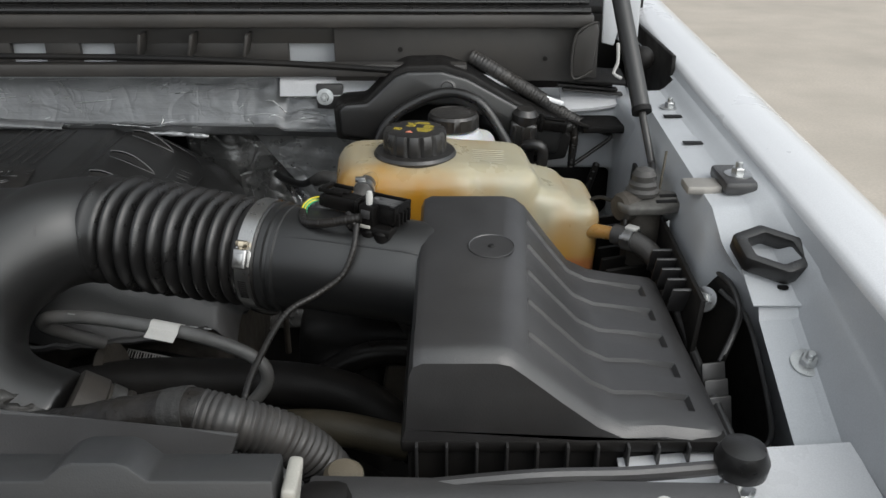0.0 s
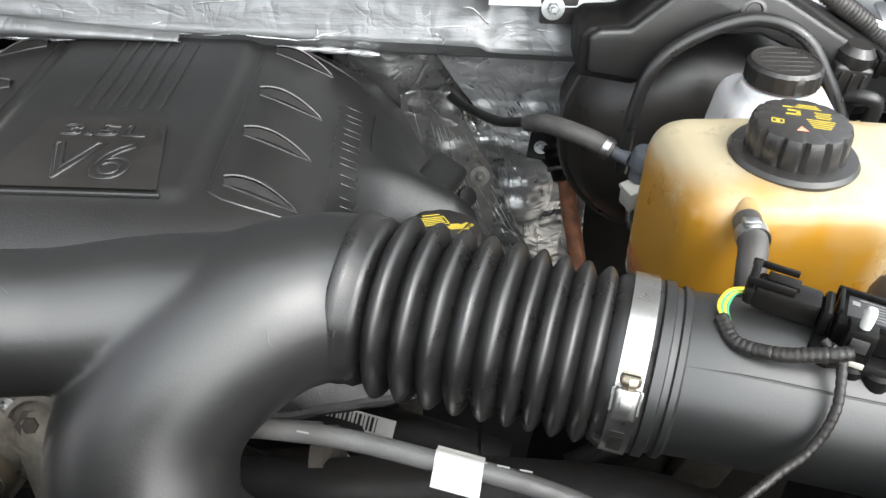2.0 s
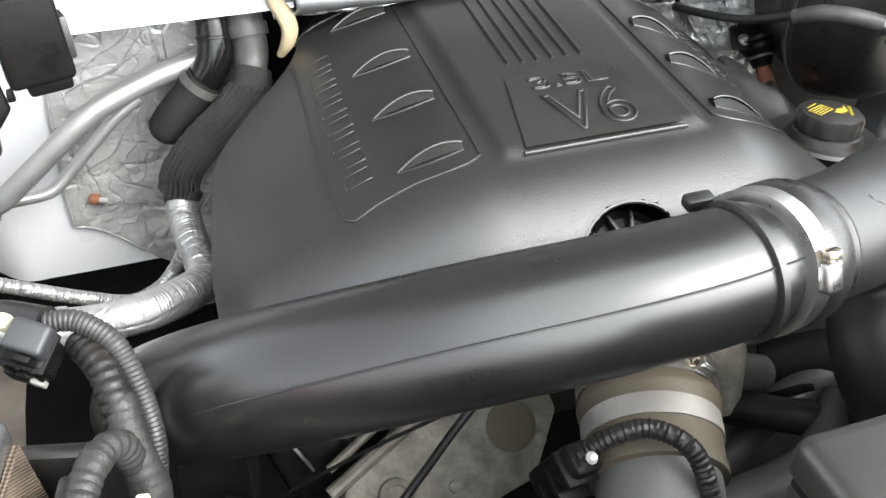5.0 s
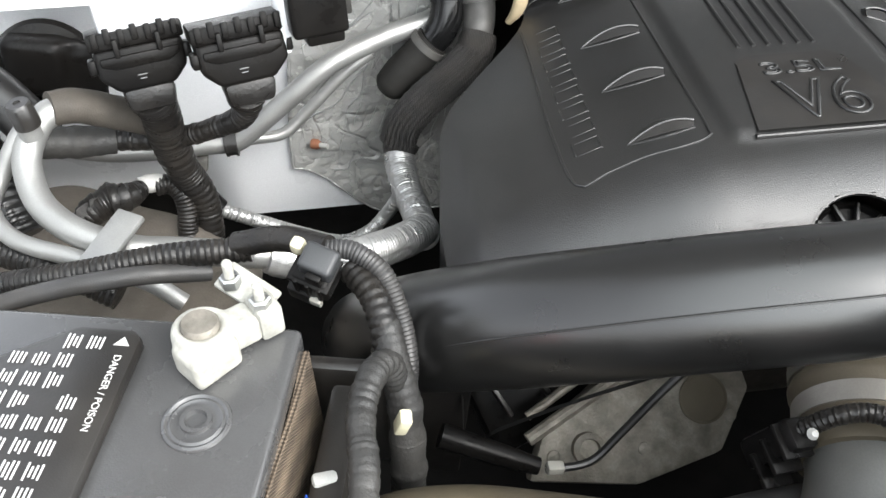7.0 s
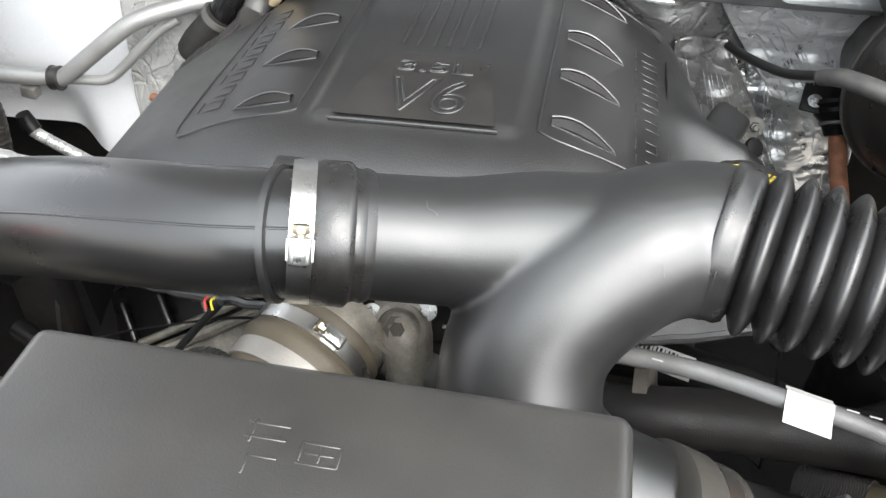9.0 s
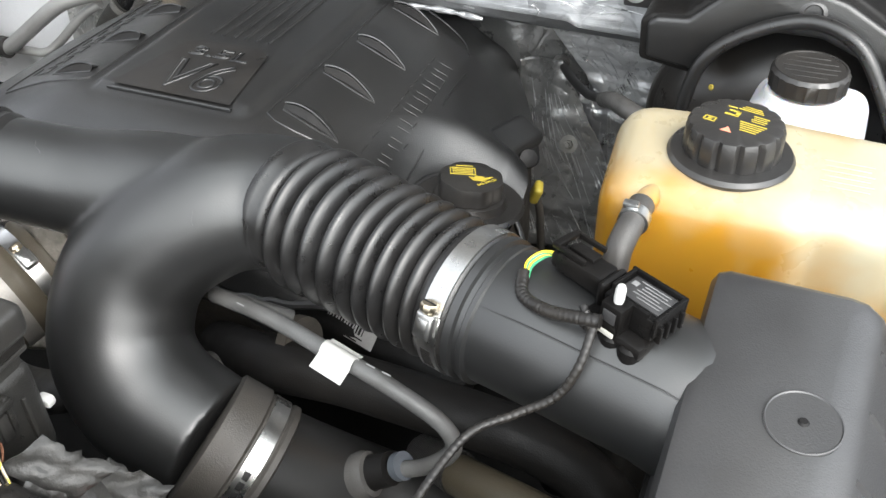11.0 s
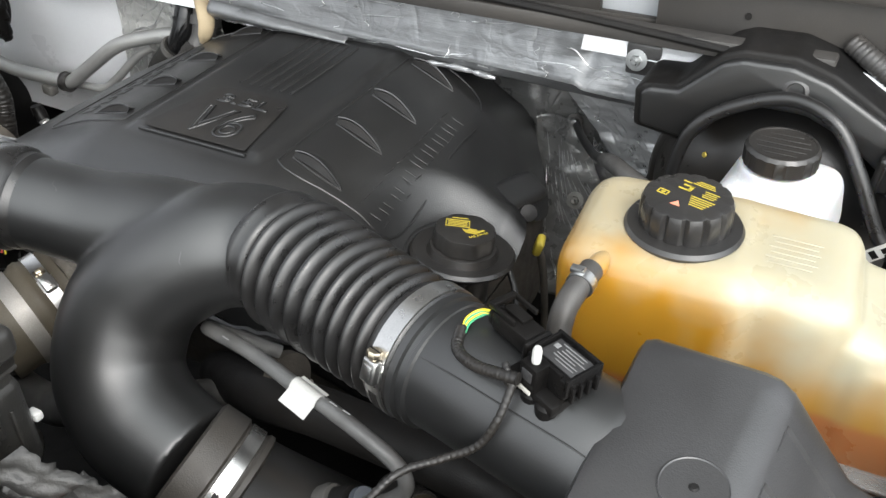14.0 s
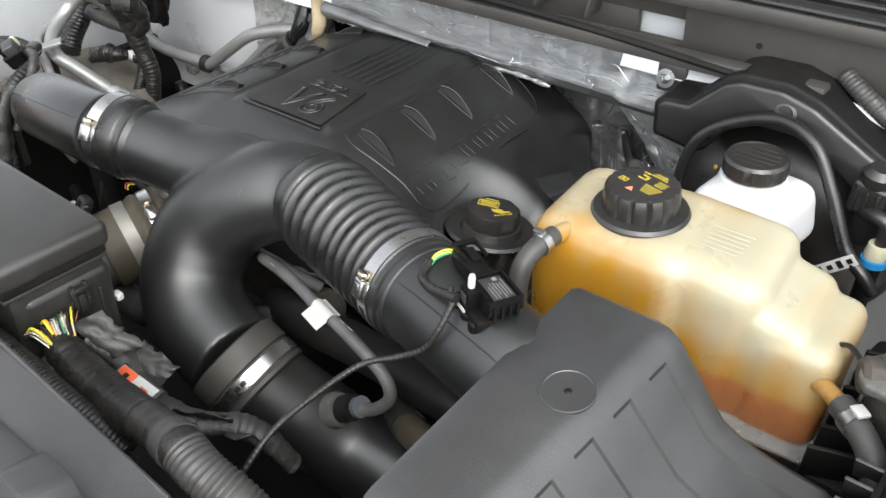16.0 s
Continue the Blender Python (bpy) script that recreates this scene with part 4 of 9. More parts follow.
def build_engine_cover():
    ec = thing("engine_cover", (XC, 0.95, 1.0), "moulded matt black plastic engine cover with raised pads", "engine cover")

    def fn(u, v):
        y = 0.7425 + 0.51 * v
        left, right = 0.312 - 0.014 * smooth(0.87, 1.0, y) - 0.10 * smooth(0.985, 1.115, y) - 0.03 * smooth(1.10, 1.20, y), 0.308 - 0.028 * smooth(0.99, 1.06, y) - 0.075 * smooth(1.12, 1.26, y)
        x = XC - left + (left + right) * u
        return on_cover(x, y)
    b = sheet(bmesh.new(), 190, 150, fn, 0.004, skip=lambda c: math.hypot(c.x + 0.252, c.y - 0.913) < 0.0535 or (c.y < 0.785 and c.z < 0.992) or math.hypot((c.x + 0.535) * 0.90, c.y - 0.762) < 0.0425)
    part("shell", b, COVER, ec, sharp=1.2)
    edge = []
    for x in np.linspace(XC - 0.30, XC + 0.30, 60):
        ys = [y for y in np.linspace(0.7425, 0.790, 60) if cover_z(x, y) >= 0.992]
        if ys and ys[0] < 0.788 and abs(x + 0.535) > 0.049:
            edge.append(on_cover(x, ys[0], -0.002))
    for side in (-1, 1):
        part("front_lip", sweep(bmesh.new(), [p for p in edge if (p.x + 0.535) * side > 0], 0.0042, 8, 0.004), COVER, ec, "rolled front lip")
    arc = [(-0.535 + 0.0435 / 0.90 * math.cos(a), 0.762 + 0.0435 * math.sin(a)) for a in np.linspace(-0.5, math.pi + 0.5, 40)]
    part("notch_lip", sweep(bmesh.new(), [on_cover(x, y, -0.0022) for x, y in arc if y > 0.745], 0.0020, 8, 0.003), COVER, ec, "rolled lip of the throttle notch")
    ring = [(-0.252 + 0.0545 * math.cos(a), 0.913 + 0.0545 * math.sin(a)) for a in np.linspace(0, 2 * math.pi, 60)]
    part("filler_lip", sweep(bmesh.new(), [on_cover(x, y, -0.0015) for x, y in ring], 0.0034, 10, 0.004), COVER, ec, "rolled lip round the oil filler")
    # skirt below the edge
    b = bmesh.new()
    rim = [(XC - 0.312 + 0.014 * smooth(0.87, 1.0, y) + 0.10 * smooth(0.985, 1.115, y) + 0.03 * smooth(1.10, 1.20, y), y) for y in np.linspace(1.25, 0.80, 36)]
    lo = [b.verts.new((x, y, cover_z(x, y) - 0.12)) for x, y in rim]
    hi = [b.verts.new((x, y, cover_z(x, y) - 0.001)) for x, y in rim]
    for i in range(len(rim) - 1):
        b.faces.new((lo[i], lo[i + 1], hi[i + 1], hi[i]))
    part("skirt", b, COVER, ec)
    part("rear_lug", rbox(bmesh.new(), (-0.258, 1.055, 0.998), (0.040, 0.072, 0.022), 0.009, turn(-6, 24, -22), 4), COVER, ec, "rounded lug at the rear corner")
    part("eyelet", lathe(bmesh.new(), [(0.005, 0), (0.0095, 0.0005), (0.0105, 0.003), (0.0095, 0.006), (0.005, 0.0065)], (-0.232, 1.030, 0.995), aim((0.5, -0.6, 0.6)), 20), PLUGB, ec, "black rubber eyelet")

    def ridge(pts, r=0.0013, n=8):
        return sweep(bmesh.new(), [on_cover(x, y, 0.0002) for x, y in pts], r, n, 0.008)

    for s in (-1, 1):
        drop = 0.028 if s < 0 else 0.0
        pad = [(XC + s * 0.100, 1.12), (XC + s * 0.100, 1.00), (XC + s * 0.100, 0.885), (XC + s * 0.104, 0.866), (XC + s * 0.125, 0.860),
               (XC + s * 0.155, 0.866 - drop * 0.2), (XC + s * 0.185, 0.872 - drop * 0.55), (XC + s * 0.209, 0.884 - drop), (XC + s * 0.212, 0.93), (XC + s * 0.208, 1.02), (XC + s * 0.206, 1.085)]
        part("pad_outline", ridge(pad), COVER, ec)
        top = [(XC + s * 0.105, 1.140), (XC + s * 0.130, 1.150), (XC + s * 0.160, 1.148), (XC + s * 0.185, 1.135), (XC + s * 0.198, 1.115)]
        part("pad_arc", ridge(top), COVER, ec)
        for k, y in enumerate((0.880, 0.955, 1.026, 1.112)):
            # a scoop: a roof that rises to an arched lip, its opening's shade a near-black sheet
            x0, x1 = XC + s * 0.163, XC + s * 0.110
            rb, mb = bmesh.new(), bmesh.new()

            def roof(u, v):
                a = max(0.0, math.sin(math.pi * u * 0.80)) ** 0.85
                x = x0 + (x1 - x0) * u
                yy = y + 0.0065 * a + v * 0.011 * a
                return on_cover(x, yy, 0.0008 + 0.0068 * a * (1 - v) ** 1.3)
            sheet(rb, 24, 8, roof, 0.0012)
            part("scoop", rb, COVER, ec, sharp=1.0)
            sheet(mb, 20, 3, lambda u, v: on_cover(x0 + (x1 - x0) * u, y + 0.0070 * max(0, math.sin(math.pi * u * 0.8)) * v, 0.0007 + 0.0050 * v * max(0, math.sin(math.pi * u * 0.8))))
            part("mouth_shade", mb, DARK, ec)
            part("scoop_lip", ridge([(x0 + (x1 - x0) * q, y - 0.0035 * math.sin(math.pi * q)) for q in (0.0, 0.25, 0.5, 0.75, 1.0)], 0.0011), COVER, ec)
        # raised plain bars for the side lettering
        for k in range(8):
            y = 0.895 + k * 0.0245
            x = XC + s * (0.191 - 0.0008 * k)
            bb = bmesh.new()
            for dx, dy, sx, sy in ((0, 0.0075, 0.026, 0.0016), (0, -0.0075, 0.026, 0.0016), (s * 0.0125, 0, 0.0016, 0.0165), (-s * 0.0125, 0, 0.0016, 0.0165)):
                if k in (1, 7) and dx * s > 0.001:
                    continue
                rbox(bb, on_cover(x + dx * 0.84, y + dy, 0.0003), (sx * 0.84, sy, 0.0012 if s < 0 else 0.0008), 0.0003, turn(0, s * 24, 0), 1)
            part("raised_bar", bb, COVER, ec)
    for k in range(6):
        x = -0.561 + 0.0138 * k
        part("fluting", ridge([(x - 0.001, 0.980), (x, 1.045), (x + 0.001, 1.112)], 0.0019), COVER, ec)
    # badge panel: a shallow recess with a raised lip
    part("badge_lip", sweep(bmesh.new(), [on_cover(-0.596, 0.8575, 0.001), on_cover(-0.527, 0.8575, 0.001), on_cover(-0.4575, 0.8575, 0.001)], 0.0022, 10, 0.01), COVER, ec)
    b = bmesh.new()
    outline = [(-0.594, 0.860), (-0.460, 0.860), (-0.478, 0.955), (-0.490, 0.964), (-0.563, 0.964), (-0.575, 0.955)]
    b.faces.new([b.verts.new((x, y, 1.1068)) for x, y in outline])
    part("badge_panel", b, BATT, ec, "smooth dark badge panel")
    words("3.5L", 0.029, Matrix.Translation((-0.525, 0.941, 1.1072)) @ Matrix.Diagonal((1.38, 0.84, 1, 1)), COVER, ec, "lettering", 0.003, "raised black lettering", 0.0, 0.0010)
    words("V6", 0.061, Matrix.Translation((-0.522, 0.894, 1.1072)) @ Matrix(((1.06, 0.10, 0, 0), (0, 1.20, 0, 0), (0, 0, 1, 0), (0, 0, 0, 1))), COVER, ec, "lettering", 0.003, "raised black lettering", 0.0, 0.0013)

    # dark bulk of the engine under it
    b = rbox(bmesh.new(), (XC, 1.02, 0.84), (0.52, 0.34, 0.18), 0.03, None, 3)
    whole("engine_block", b, GRIME, "grimy engine block below the plastic cover", "engine")


build_engine_cover()


def oil_cap():
    at = Vector((-0.252, 0.916, 1.014))
    o = thing("oil_filler_cap", at, "black oil filler cap with yellow print on its neck", "oil cap")
    lean = turn(-8, 4, 0)
    part("neck", lathe(bmesh.new(), [(0.030, -0.05), (0.030, -0.006), (0.050, -0.004), (0.053, 0.000), (0.050, 0.003), (0.036, 0.001), (0.033, 0.008), (0.026, 0.010)], at, lean, 48), BATT, o, "dark collar round the filler neck")
    cap = part("cap", lathe(bmesh.new(), [(0.026, 0.008), (0.0295, 0.010), (0.0300, 0.022), (0.0285, 0.0265), (0.0255, 0.0275), (0.002, 0.0275)], at, lean, 72,
                            lambda a, i: 0.0022 * (abs(math.cos(4 * a)) ** 0.7 - 0.5) if i in (1, 2, 3) else 0), BATT, o)
    top = Matrix.Translation(at) @ lean.to_4x4() @ Matrix.Translation((0, 0, 0.0278)) @ turn(0, 0, 24).to_4x4()
    for x, yy, w, h in ((-0.008, 0.0135, 0.024, 0.0010), (-0.008, 0.0015, 0.024, 0.0010), (-0.0195, 0.0075, 0.0010, 0.012), (0.0035, 0.0075, 0.0010, 0.012),
                        (-0.008, 0.0105, 0.019, 0.0012), (-0.008, 0.0075, 0.019, 0.0009), (-0.008, 0.0045, 0.019, 0.0009), (-0.006, 0.0180, 0.016, 0.0009)):
        b = rbox(bmesh.new(), (x, yy, 0), (w, h, 0.0006), 0)
        bmesh.ops.transform(b, matrix=top, verts=b.verts)
        part("print_bar", b, YELLOW, cap, "yellow printed bar")
    b = prism(bmesh.new(), [(x * 0.62 + 0.008, y * 0.62 - 0.002) for x, y in ((-0.012, -0.012), (0.004, -0.014), (0.012, -0.006), (0.018, -0.001), (0.016, 0.001), (0.006, -0.004), (0.004, 0.000), (-0.008, 0.001), (-0.010, -0.004), (-0.018, -0.002))], 0.0006, top)
    part("oil_can_symbol", b, YELLOW, cap, "yellow oil can symbol")
    words("SAE 5W-20", 0.0046, top @ Matrix.Translation((0.013, -0.012, 0.0003)) @ turn(0, 0, 35).to_4x4(), YELLOW, cap, "lettering", 0.0005, "small yellow lettering")


oil_cap()


# ---- intake ducts ----
def build_intake():
    y = thing("intake_y_duct", (-0.40, 0.65, 1.10), "satin black moulded Y-shaped intake duct", "intake duct")
    b = bmesh.new()
    arm0 = Vector((-0.533, 0.657, 1.157))
    AX = (arm0 - Vector((-0.385, 0.698, 1.130))).normalized()
    sweep(b, [arm0 - AX * 0.022, arm0 - AX * 0.080, (-0.408, 0.692, 1.139), (-0.368, 0.697, 1.135), (-0.336, 0.704, 1.135)], [0.0375, 0.0390, 0.0425, 0.0462, 0.0462], 40)
    leg = [(-0.290, 0.7085, 1.1370), (-0.304, 0.7110, 1.1375), (-0.324, 0.7090, 1.1380), (-0.352, 0.695, 1.136), (-0.386, 0.673, 1.118), (-0.405, 0.655, 1.096),
           (-0.410, 0.637, 1.072), (-0.403, 0.618, 1.046), (-0.375, 0.604, 1.022), (-0.325, 0.599, 1.004)]
    sweep(b, leg, [0.0478, 0.0478, 0.0478, 0.0484, 0.0495, 0.0505, 0.0510, 0.0505, 0.0500, 0.047], 40)
    melt(part("duct", b, TUBE, y, sharp=2), 0.0026, 7)
    # light scratches in the plastic
    for pts in ([(-0.4695, 0.6605, 1.1815), (-0.4665, 0.6598, 1.1812), (-0.4640, 0.6590, 1.1804), (-0.4622, 0.6575, 1.1795)], [(-0.3375, 0.6530, 1.1655), (-0.3365, 0.6505, 1.1635), (-0.3360, 0.6480, 1.1612), (-0.3340, 0.6465, 1.1598)],
                [(-0.4700, 0.6640, 1.1838), (-0.4690, 0.6622, 1.1828), (-0.4688, 0.6605, 1.1818)]):
        part("scratch", sweep(bmesh.new(), pts, 0.00022, 5, 0.002), SCRATCH, y, "pale scratch")
    # cuff on the arm
    b = lathe(bmesh.new(), [(0.0400, -0.006), (0.0432, 0.0), (0.0432, 0.0155), (0.0422, 0.0175), (0.0398, 0.0195), (0.0392, 0.023), (0.0402, 0.0255), (0.0390, 0.029), (0.037, 0.032)], arm0 + AX * 0.001, aim(-AX), 56)
    part("cuff", b, RUBBER, y, "black rubber cuff")
    band("clamp", arm0 + AX * 0.011, -AX, 0.0412, 0.0135, y, (-0.1, -0.78, 0.42))
    # rubber bellows
    p0, p1 = Vector((-0.292, 0.709, 1.1375)), Vector((-0.158, 0.674, 1.132))
    d = (p1 - p0).normalized()
    prof = [(0.0465, -0.0120), (0.0490, -0.0115), (0.0494, -0.0100), (0.0490, -0.0050), (0.0480, -0.0040), (0.0482, 0.0020), (0.0460, 0.006)]
    x = 0.008
    for k in range(9):
        w = 0.0150 if k < 5 else 0.0122
        hi = 0.0518 - 0.0005 * k
        lo = 0.0405
        for q in range(12):
            a = q / 12
            prof.append((lo + (hi - lo) * (0.5 - 0.5 * math.cos(2 * math.pi * a)) ** 0.5, x + w * a))
        x += w
    prof += [(0.0445, x), (0.0465, x + 0.004), (0.0465, x + 0.022)]
    b = lathe(bmesh.new(), prof, p0, aim(d), 64)
    part("bellows", b, RUBBER, y, "ribbed black rubber bellows", sharp=1.7)
    c = p0 + d * (x + 0.013)
    band("clamp", c, d, 0.0468, 0.0130, y, (-0.05, -0.62, 0.22), slots=9)
    end = p0 + d * (x + 0.022)
    prof = [(0.0450, 0.0), (0.0472, 0.001), (0.0472, 0.006), (0.0445, 0.007), (0.0442, 0.010), (0.0458, 0.011), (0.0458, 0.014), (0.043, 0.016)]
    part("lip", lathe(bmesh.new(), prof, end, aim(d), 56), TUBE, y, "raised black lip")
    # lower cuff and clamp on the leg
    e0 = Vector((-0.325, 0.599, 1.006))
    ld = Vector((0.80, 0.12, -0.55)).normalized()
    part("lower_cuff", lathe(bmesh.new(), [(0.0455, -0.012), (0.0500, -0.010), (0.0505, 0.012), (0.048, 0.014), (0.0475, 0.030), (0.0495, 0.032), (0.0495, 0.036), (0.045, 0.038)], e0 + ld * 0.008, aim(ld), 48), CUFF, y, "dusty brown rubber cuff")
    ring = band("clamp", e0 + ld * 0.030, ld, 0.0480, 0.012, y, (0.1, 0.6, -0.8))
    for k in range(4):
        a = 0.16 * k - 0.2
        f = Vector((0.15, -0.75, 0.64))
        f = (f - ld * f.dot(ld)).normalized()
        w = (f * math.cos(a) + ld.cross(f) * math.sin(a)).normalized()
        part("slot", rbox(bmesh.new(), e0 + ld * 0.030 + w * 0.0493, (0.0062, 0.0045, 0.0007), 0.0003, Matrix((ld.cross(w), ld, w)).transposed()), DARK, ring)
    # scuffs and moulded marks
    part("scuff", sweep(bmesh.new(), [arm0 - AX * 0.060 + Vector((0, -0.0225, 0.0305)), arm0 - AX * 0.064 + Vector((0, -0.0235, 0.0298)), arm0 - AX * 0.068 + Vector((0, -0.0265, 0.0268))], [0.0003, 0.0011, 0.0004], 6, 0.001), GREYPLUG, y, "pale scuff mark")
    return end, d


DUCT_END, DUCT_DIR = build_intake()


def build_crossover():
    c = thing("crossover_duct", (-0.72, 0.70, 1.09), "satin black oval crossover intake duct with a moulded seam", "intake duct")
    pts = [(-0.535, 0.6555, 1.1565), (-0.585, 0.652, 1.155), (-0.640, 0.655, 1.150), (-0.700, 0.667, 1.137), (-0.760, 0.686, 1.115), (-0.815, 0.711, 1.086), (-0.860, 0.745, 1.046), (-0.890, 0.788, 0.995), (-0.905, 0.838, 0.935)]
    rr = [0.0378, 0.0385, 0.0390, 0.0398, 0.0408, 0.0420, 0.0425, 0.0425, 0.0425]
    part("duct", sweep(bmesh.new(), pts, rr, 40, 0.006), GLOSSDUCT, c, sharp=2)
    seam = []
    for k, (p, r) in enumerate(zip(pts, rr)):
        ax = (Vector(pts[min(k + 1, 8)]) - Vector(pts[max(k - 1, 0)])).normalized()
        f = Vector((0, -0.70, 0.70 - 0.02 * k))
        seam.append(Vector(p) + (f - ax * f.dot(ax)).normalized() * (r + 0.0003))
    part("seam", sweep(bmesh.new(), seam[:7], 0.0008, 6, 0.006), TUBE, c, "thin moulded seam line")
    part("rim", lathe(bmesh.new(), [(0.038, -0.003), (0.0412, -0.002), (0.0412, 0.002), (0.038, 0.003)], (-0.5575, 0.653, 1.156), aim((1, 0.1, 0)), 48), TUBE, c, "raised black rim")
    b = rbox(bmesh.new(), (-0.562, 0.693, 1.177), (0.018, 0.010, 0.008), 0.002)
    rbox(b, (-0.555, 0.688, 1.175), (0.008, 0.008, 0.006), 0.001)
    part("lock_tab", b, TUBE, c, "black locking tab")


build_crossover()


def build_elbow():
    e = thing("turbo_inlet_elbow", (-0.22, 0.61, 0.98), "black plastic turbo inlet elbow below the bellows", "intake duct")
    pts = [(-0.307, 0.601, 0.992), (-0.272, 0.620, 0.955), (-0.222, 0.645, 0.910), (-0.14, 0.658, 0.885), (-0.08, 0.68, 0.83), (-0.04, 0.69, 0.75)]
    part("duct", sweep(bmesh.new(), pts, [0.0455, 0.0455, 0.046, 0.047, 0.047, 0.047], 36), TUBE, e, sharp=2)
    port = Vector((-0.237, 0.640, 0.945))
    part("port", lathe(bmesh.new(), [(0.019, -0.03), (0.019, 0.010), (0.022, 0.012), (0.022, 0.017), (0.017, 0.018), (0.016, 0.012), (0.010, 0.012)], port, aim((0.35, -0.30, 0.88)), 28), DARK, e, "round breather port")


build_elbow()


# ---- air filter box ----
def build_airbox():
    a = thing("air_filter_box", (0.08, 0.58, 1.0), "grained black plastic air filter box with ribbed lid", "air filter box")

    # cross sections of the lid from front to back: left wall, flat top, shoulder, slope, foot
    def section(y):
        f = y - 0.475
        zt = 1.1525 + 0.093 * f
        xt = 0.049 + 0.080 * f
        kx = 0.1045 + 0.03 * f
        zk = 1.100 + 0.045 * f
        ze = 1.089 + 0.022 * f
        xl = -0.0225 + 0.016 * f
        return [(xl - 0.006, 1.083), (xl - 0.003, 1.10), (xl, zt - 0.010), (xl + 0.003, zt - 0.003), (xl + 0.009, zt), (xt - 0.014, zt), (xt - 0.005, zt - 0.002),
                (xt + 0.004, zt - 0.009), ((xt + kx) / 2 + 0.002, (zt + zk) / 2 - 0.004), (kx, zk + 0.002), (kx + 0.018, zk - 0.007), (0.150, ze + 0.005), (0.187, ze), (0.194, ze - 0.005), (0.196, 1.083)]
    def dense(y):
        s = section(y)
        q = lambda a, c, k: (a[0] + (c[0] - a[0]) * k, a[1] + (c[1] - a[1]) * k)
        return s[:8] + [q(s[7], s[8], 0.10), q(s[7], s[8], 0.16)] + s[8:12] + [q(s[11], s[12], 0.55), q(s[11], s[12], 0.70), q(s[11], s[12], 0.74)] + s[12:]
    grooves = [0.500 + 0.041 * k for k in range(5)]
    ys = [0.476, 0.478, 0.482, 0.488, 0.496] + [g + o for g in grooves for o in (0.0, 0.0012, 0.0188, 0.0200)] + [0.692, 0.702, 0.707, 0.709]
    b = bmesh.new()
    rings = []
    for y in ys:
        s = dense(y)
        inset = 0.007 * smooth(0.488, 0.475, y) ** 2 + 0.006 * smooth(0.702, 0.710, y) ** 2
        deep = any(g + 0.0011 < y < g + 0.0189 for g in grooves)
        ring = []
        for i, (x, z) in enumerate(s):
            sink = (0.0042 if i in (14, 15) else 0.0026) if deep and 9 <= i <= 15 else 0
            ring.append(Vector((x - sink * 0.35, y, z - sink - (inset if z > 1.084 else 0))))
        rings.append(ring)
    loft(b, rings)
    part("lid", b, BOXP, a, sharp=0.5)
    # round moulding mark on the top
    part("round_mark", lathe(bmesh.new(), [(0.0185, -0.0005), (0.0185, 0.0007), (0.0178, 0.0010), (0.0172, 0.0003), (0.001, 0.0003)], (0.038, 0.615, 1.1656), turn(5.3, 0, 0), 40), BOXP, a)
    part("mark_dot", lathe(bmesh.new(), [(0.003, 0), (0.002, 0.0012)], (0.038, 0.615, 1.1657), None, 12), DARK, a)
    # base with upright ribs
    b = rbox(bmesh.new(), (0.083, 0.592, 0.990), (0.215, 0.228, 0.17), 0.008)
    part("base", b, DARK, a)
    part("rim", rbox(bmesh.new(), (0.083, 0.592, 1.080), (0.224, 0.236, 0.010), 0.003), DARK, a)
    for k in range(11):
        part("rib", rbox(bmesh.new(), (-0.018 + 0.0205 * k, 0.4750, 1.064), (0.0020, 0.012, 0.040), 0.0007), BOXP, a)
    # outlet pipe
    p = [Vector(DUCT_END) + Vector(DUCT_DIR) * 0.004, (-0.105, 0.661, 1.1325), (-0.06, 0.652, 1.130), (-0.028, 0.646, 1.128), (-0.016, 0.644, 1.125), (0.03, 0.640, 1.118)]
    part("outlet", sweep(bmesh.new(), p, [0.0435, 0.0435, 0.0435, 0.0435, 0.0440, 0.038], 44), TUBE, a, sharp=2)
    sm = [Vector((q[0], q[1] - 0.030, q[2] + 0.0318)) for q in p[:5]]
    part("seam", sweep(bmesh.new(), sm, 0.0007, 6), TUBE, a)


build_airbox()


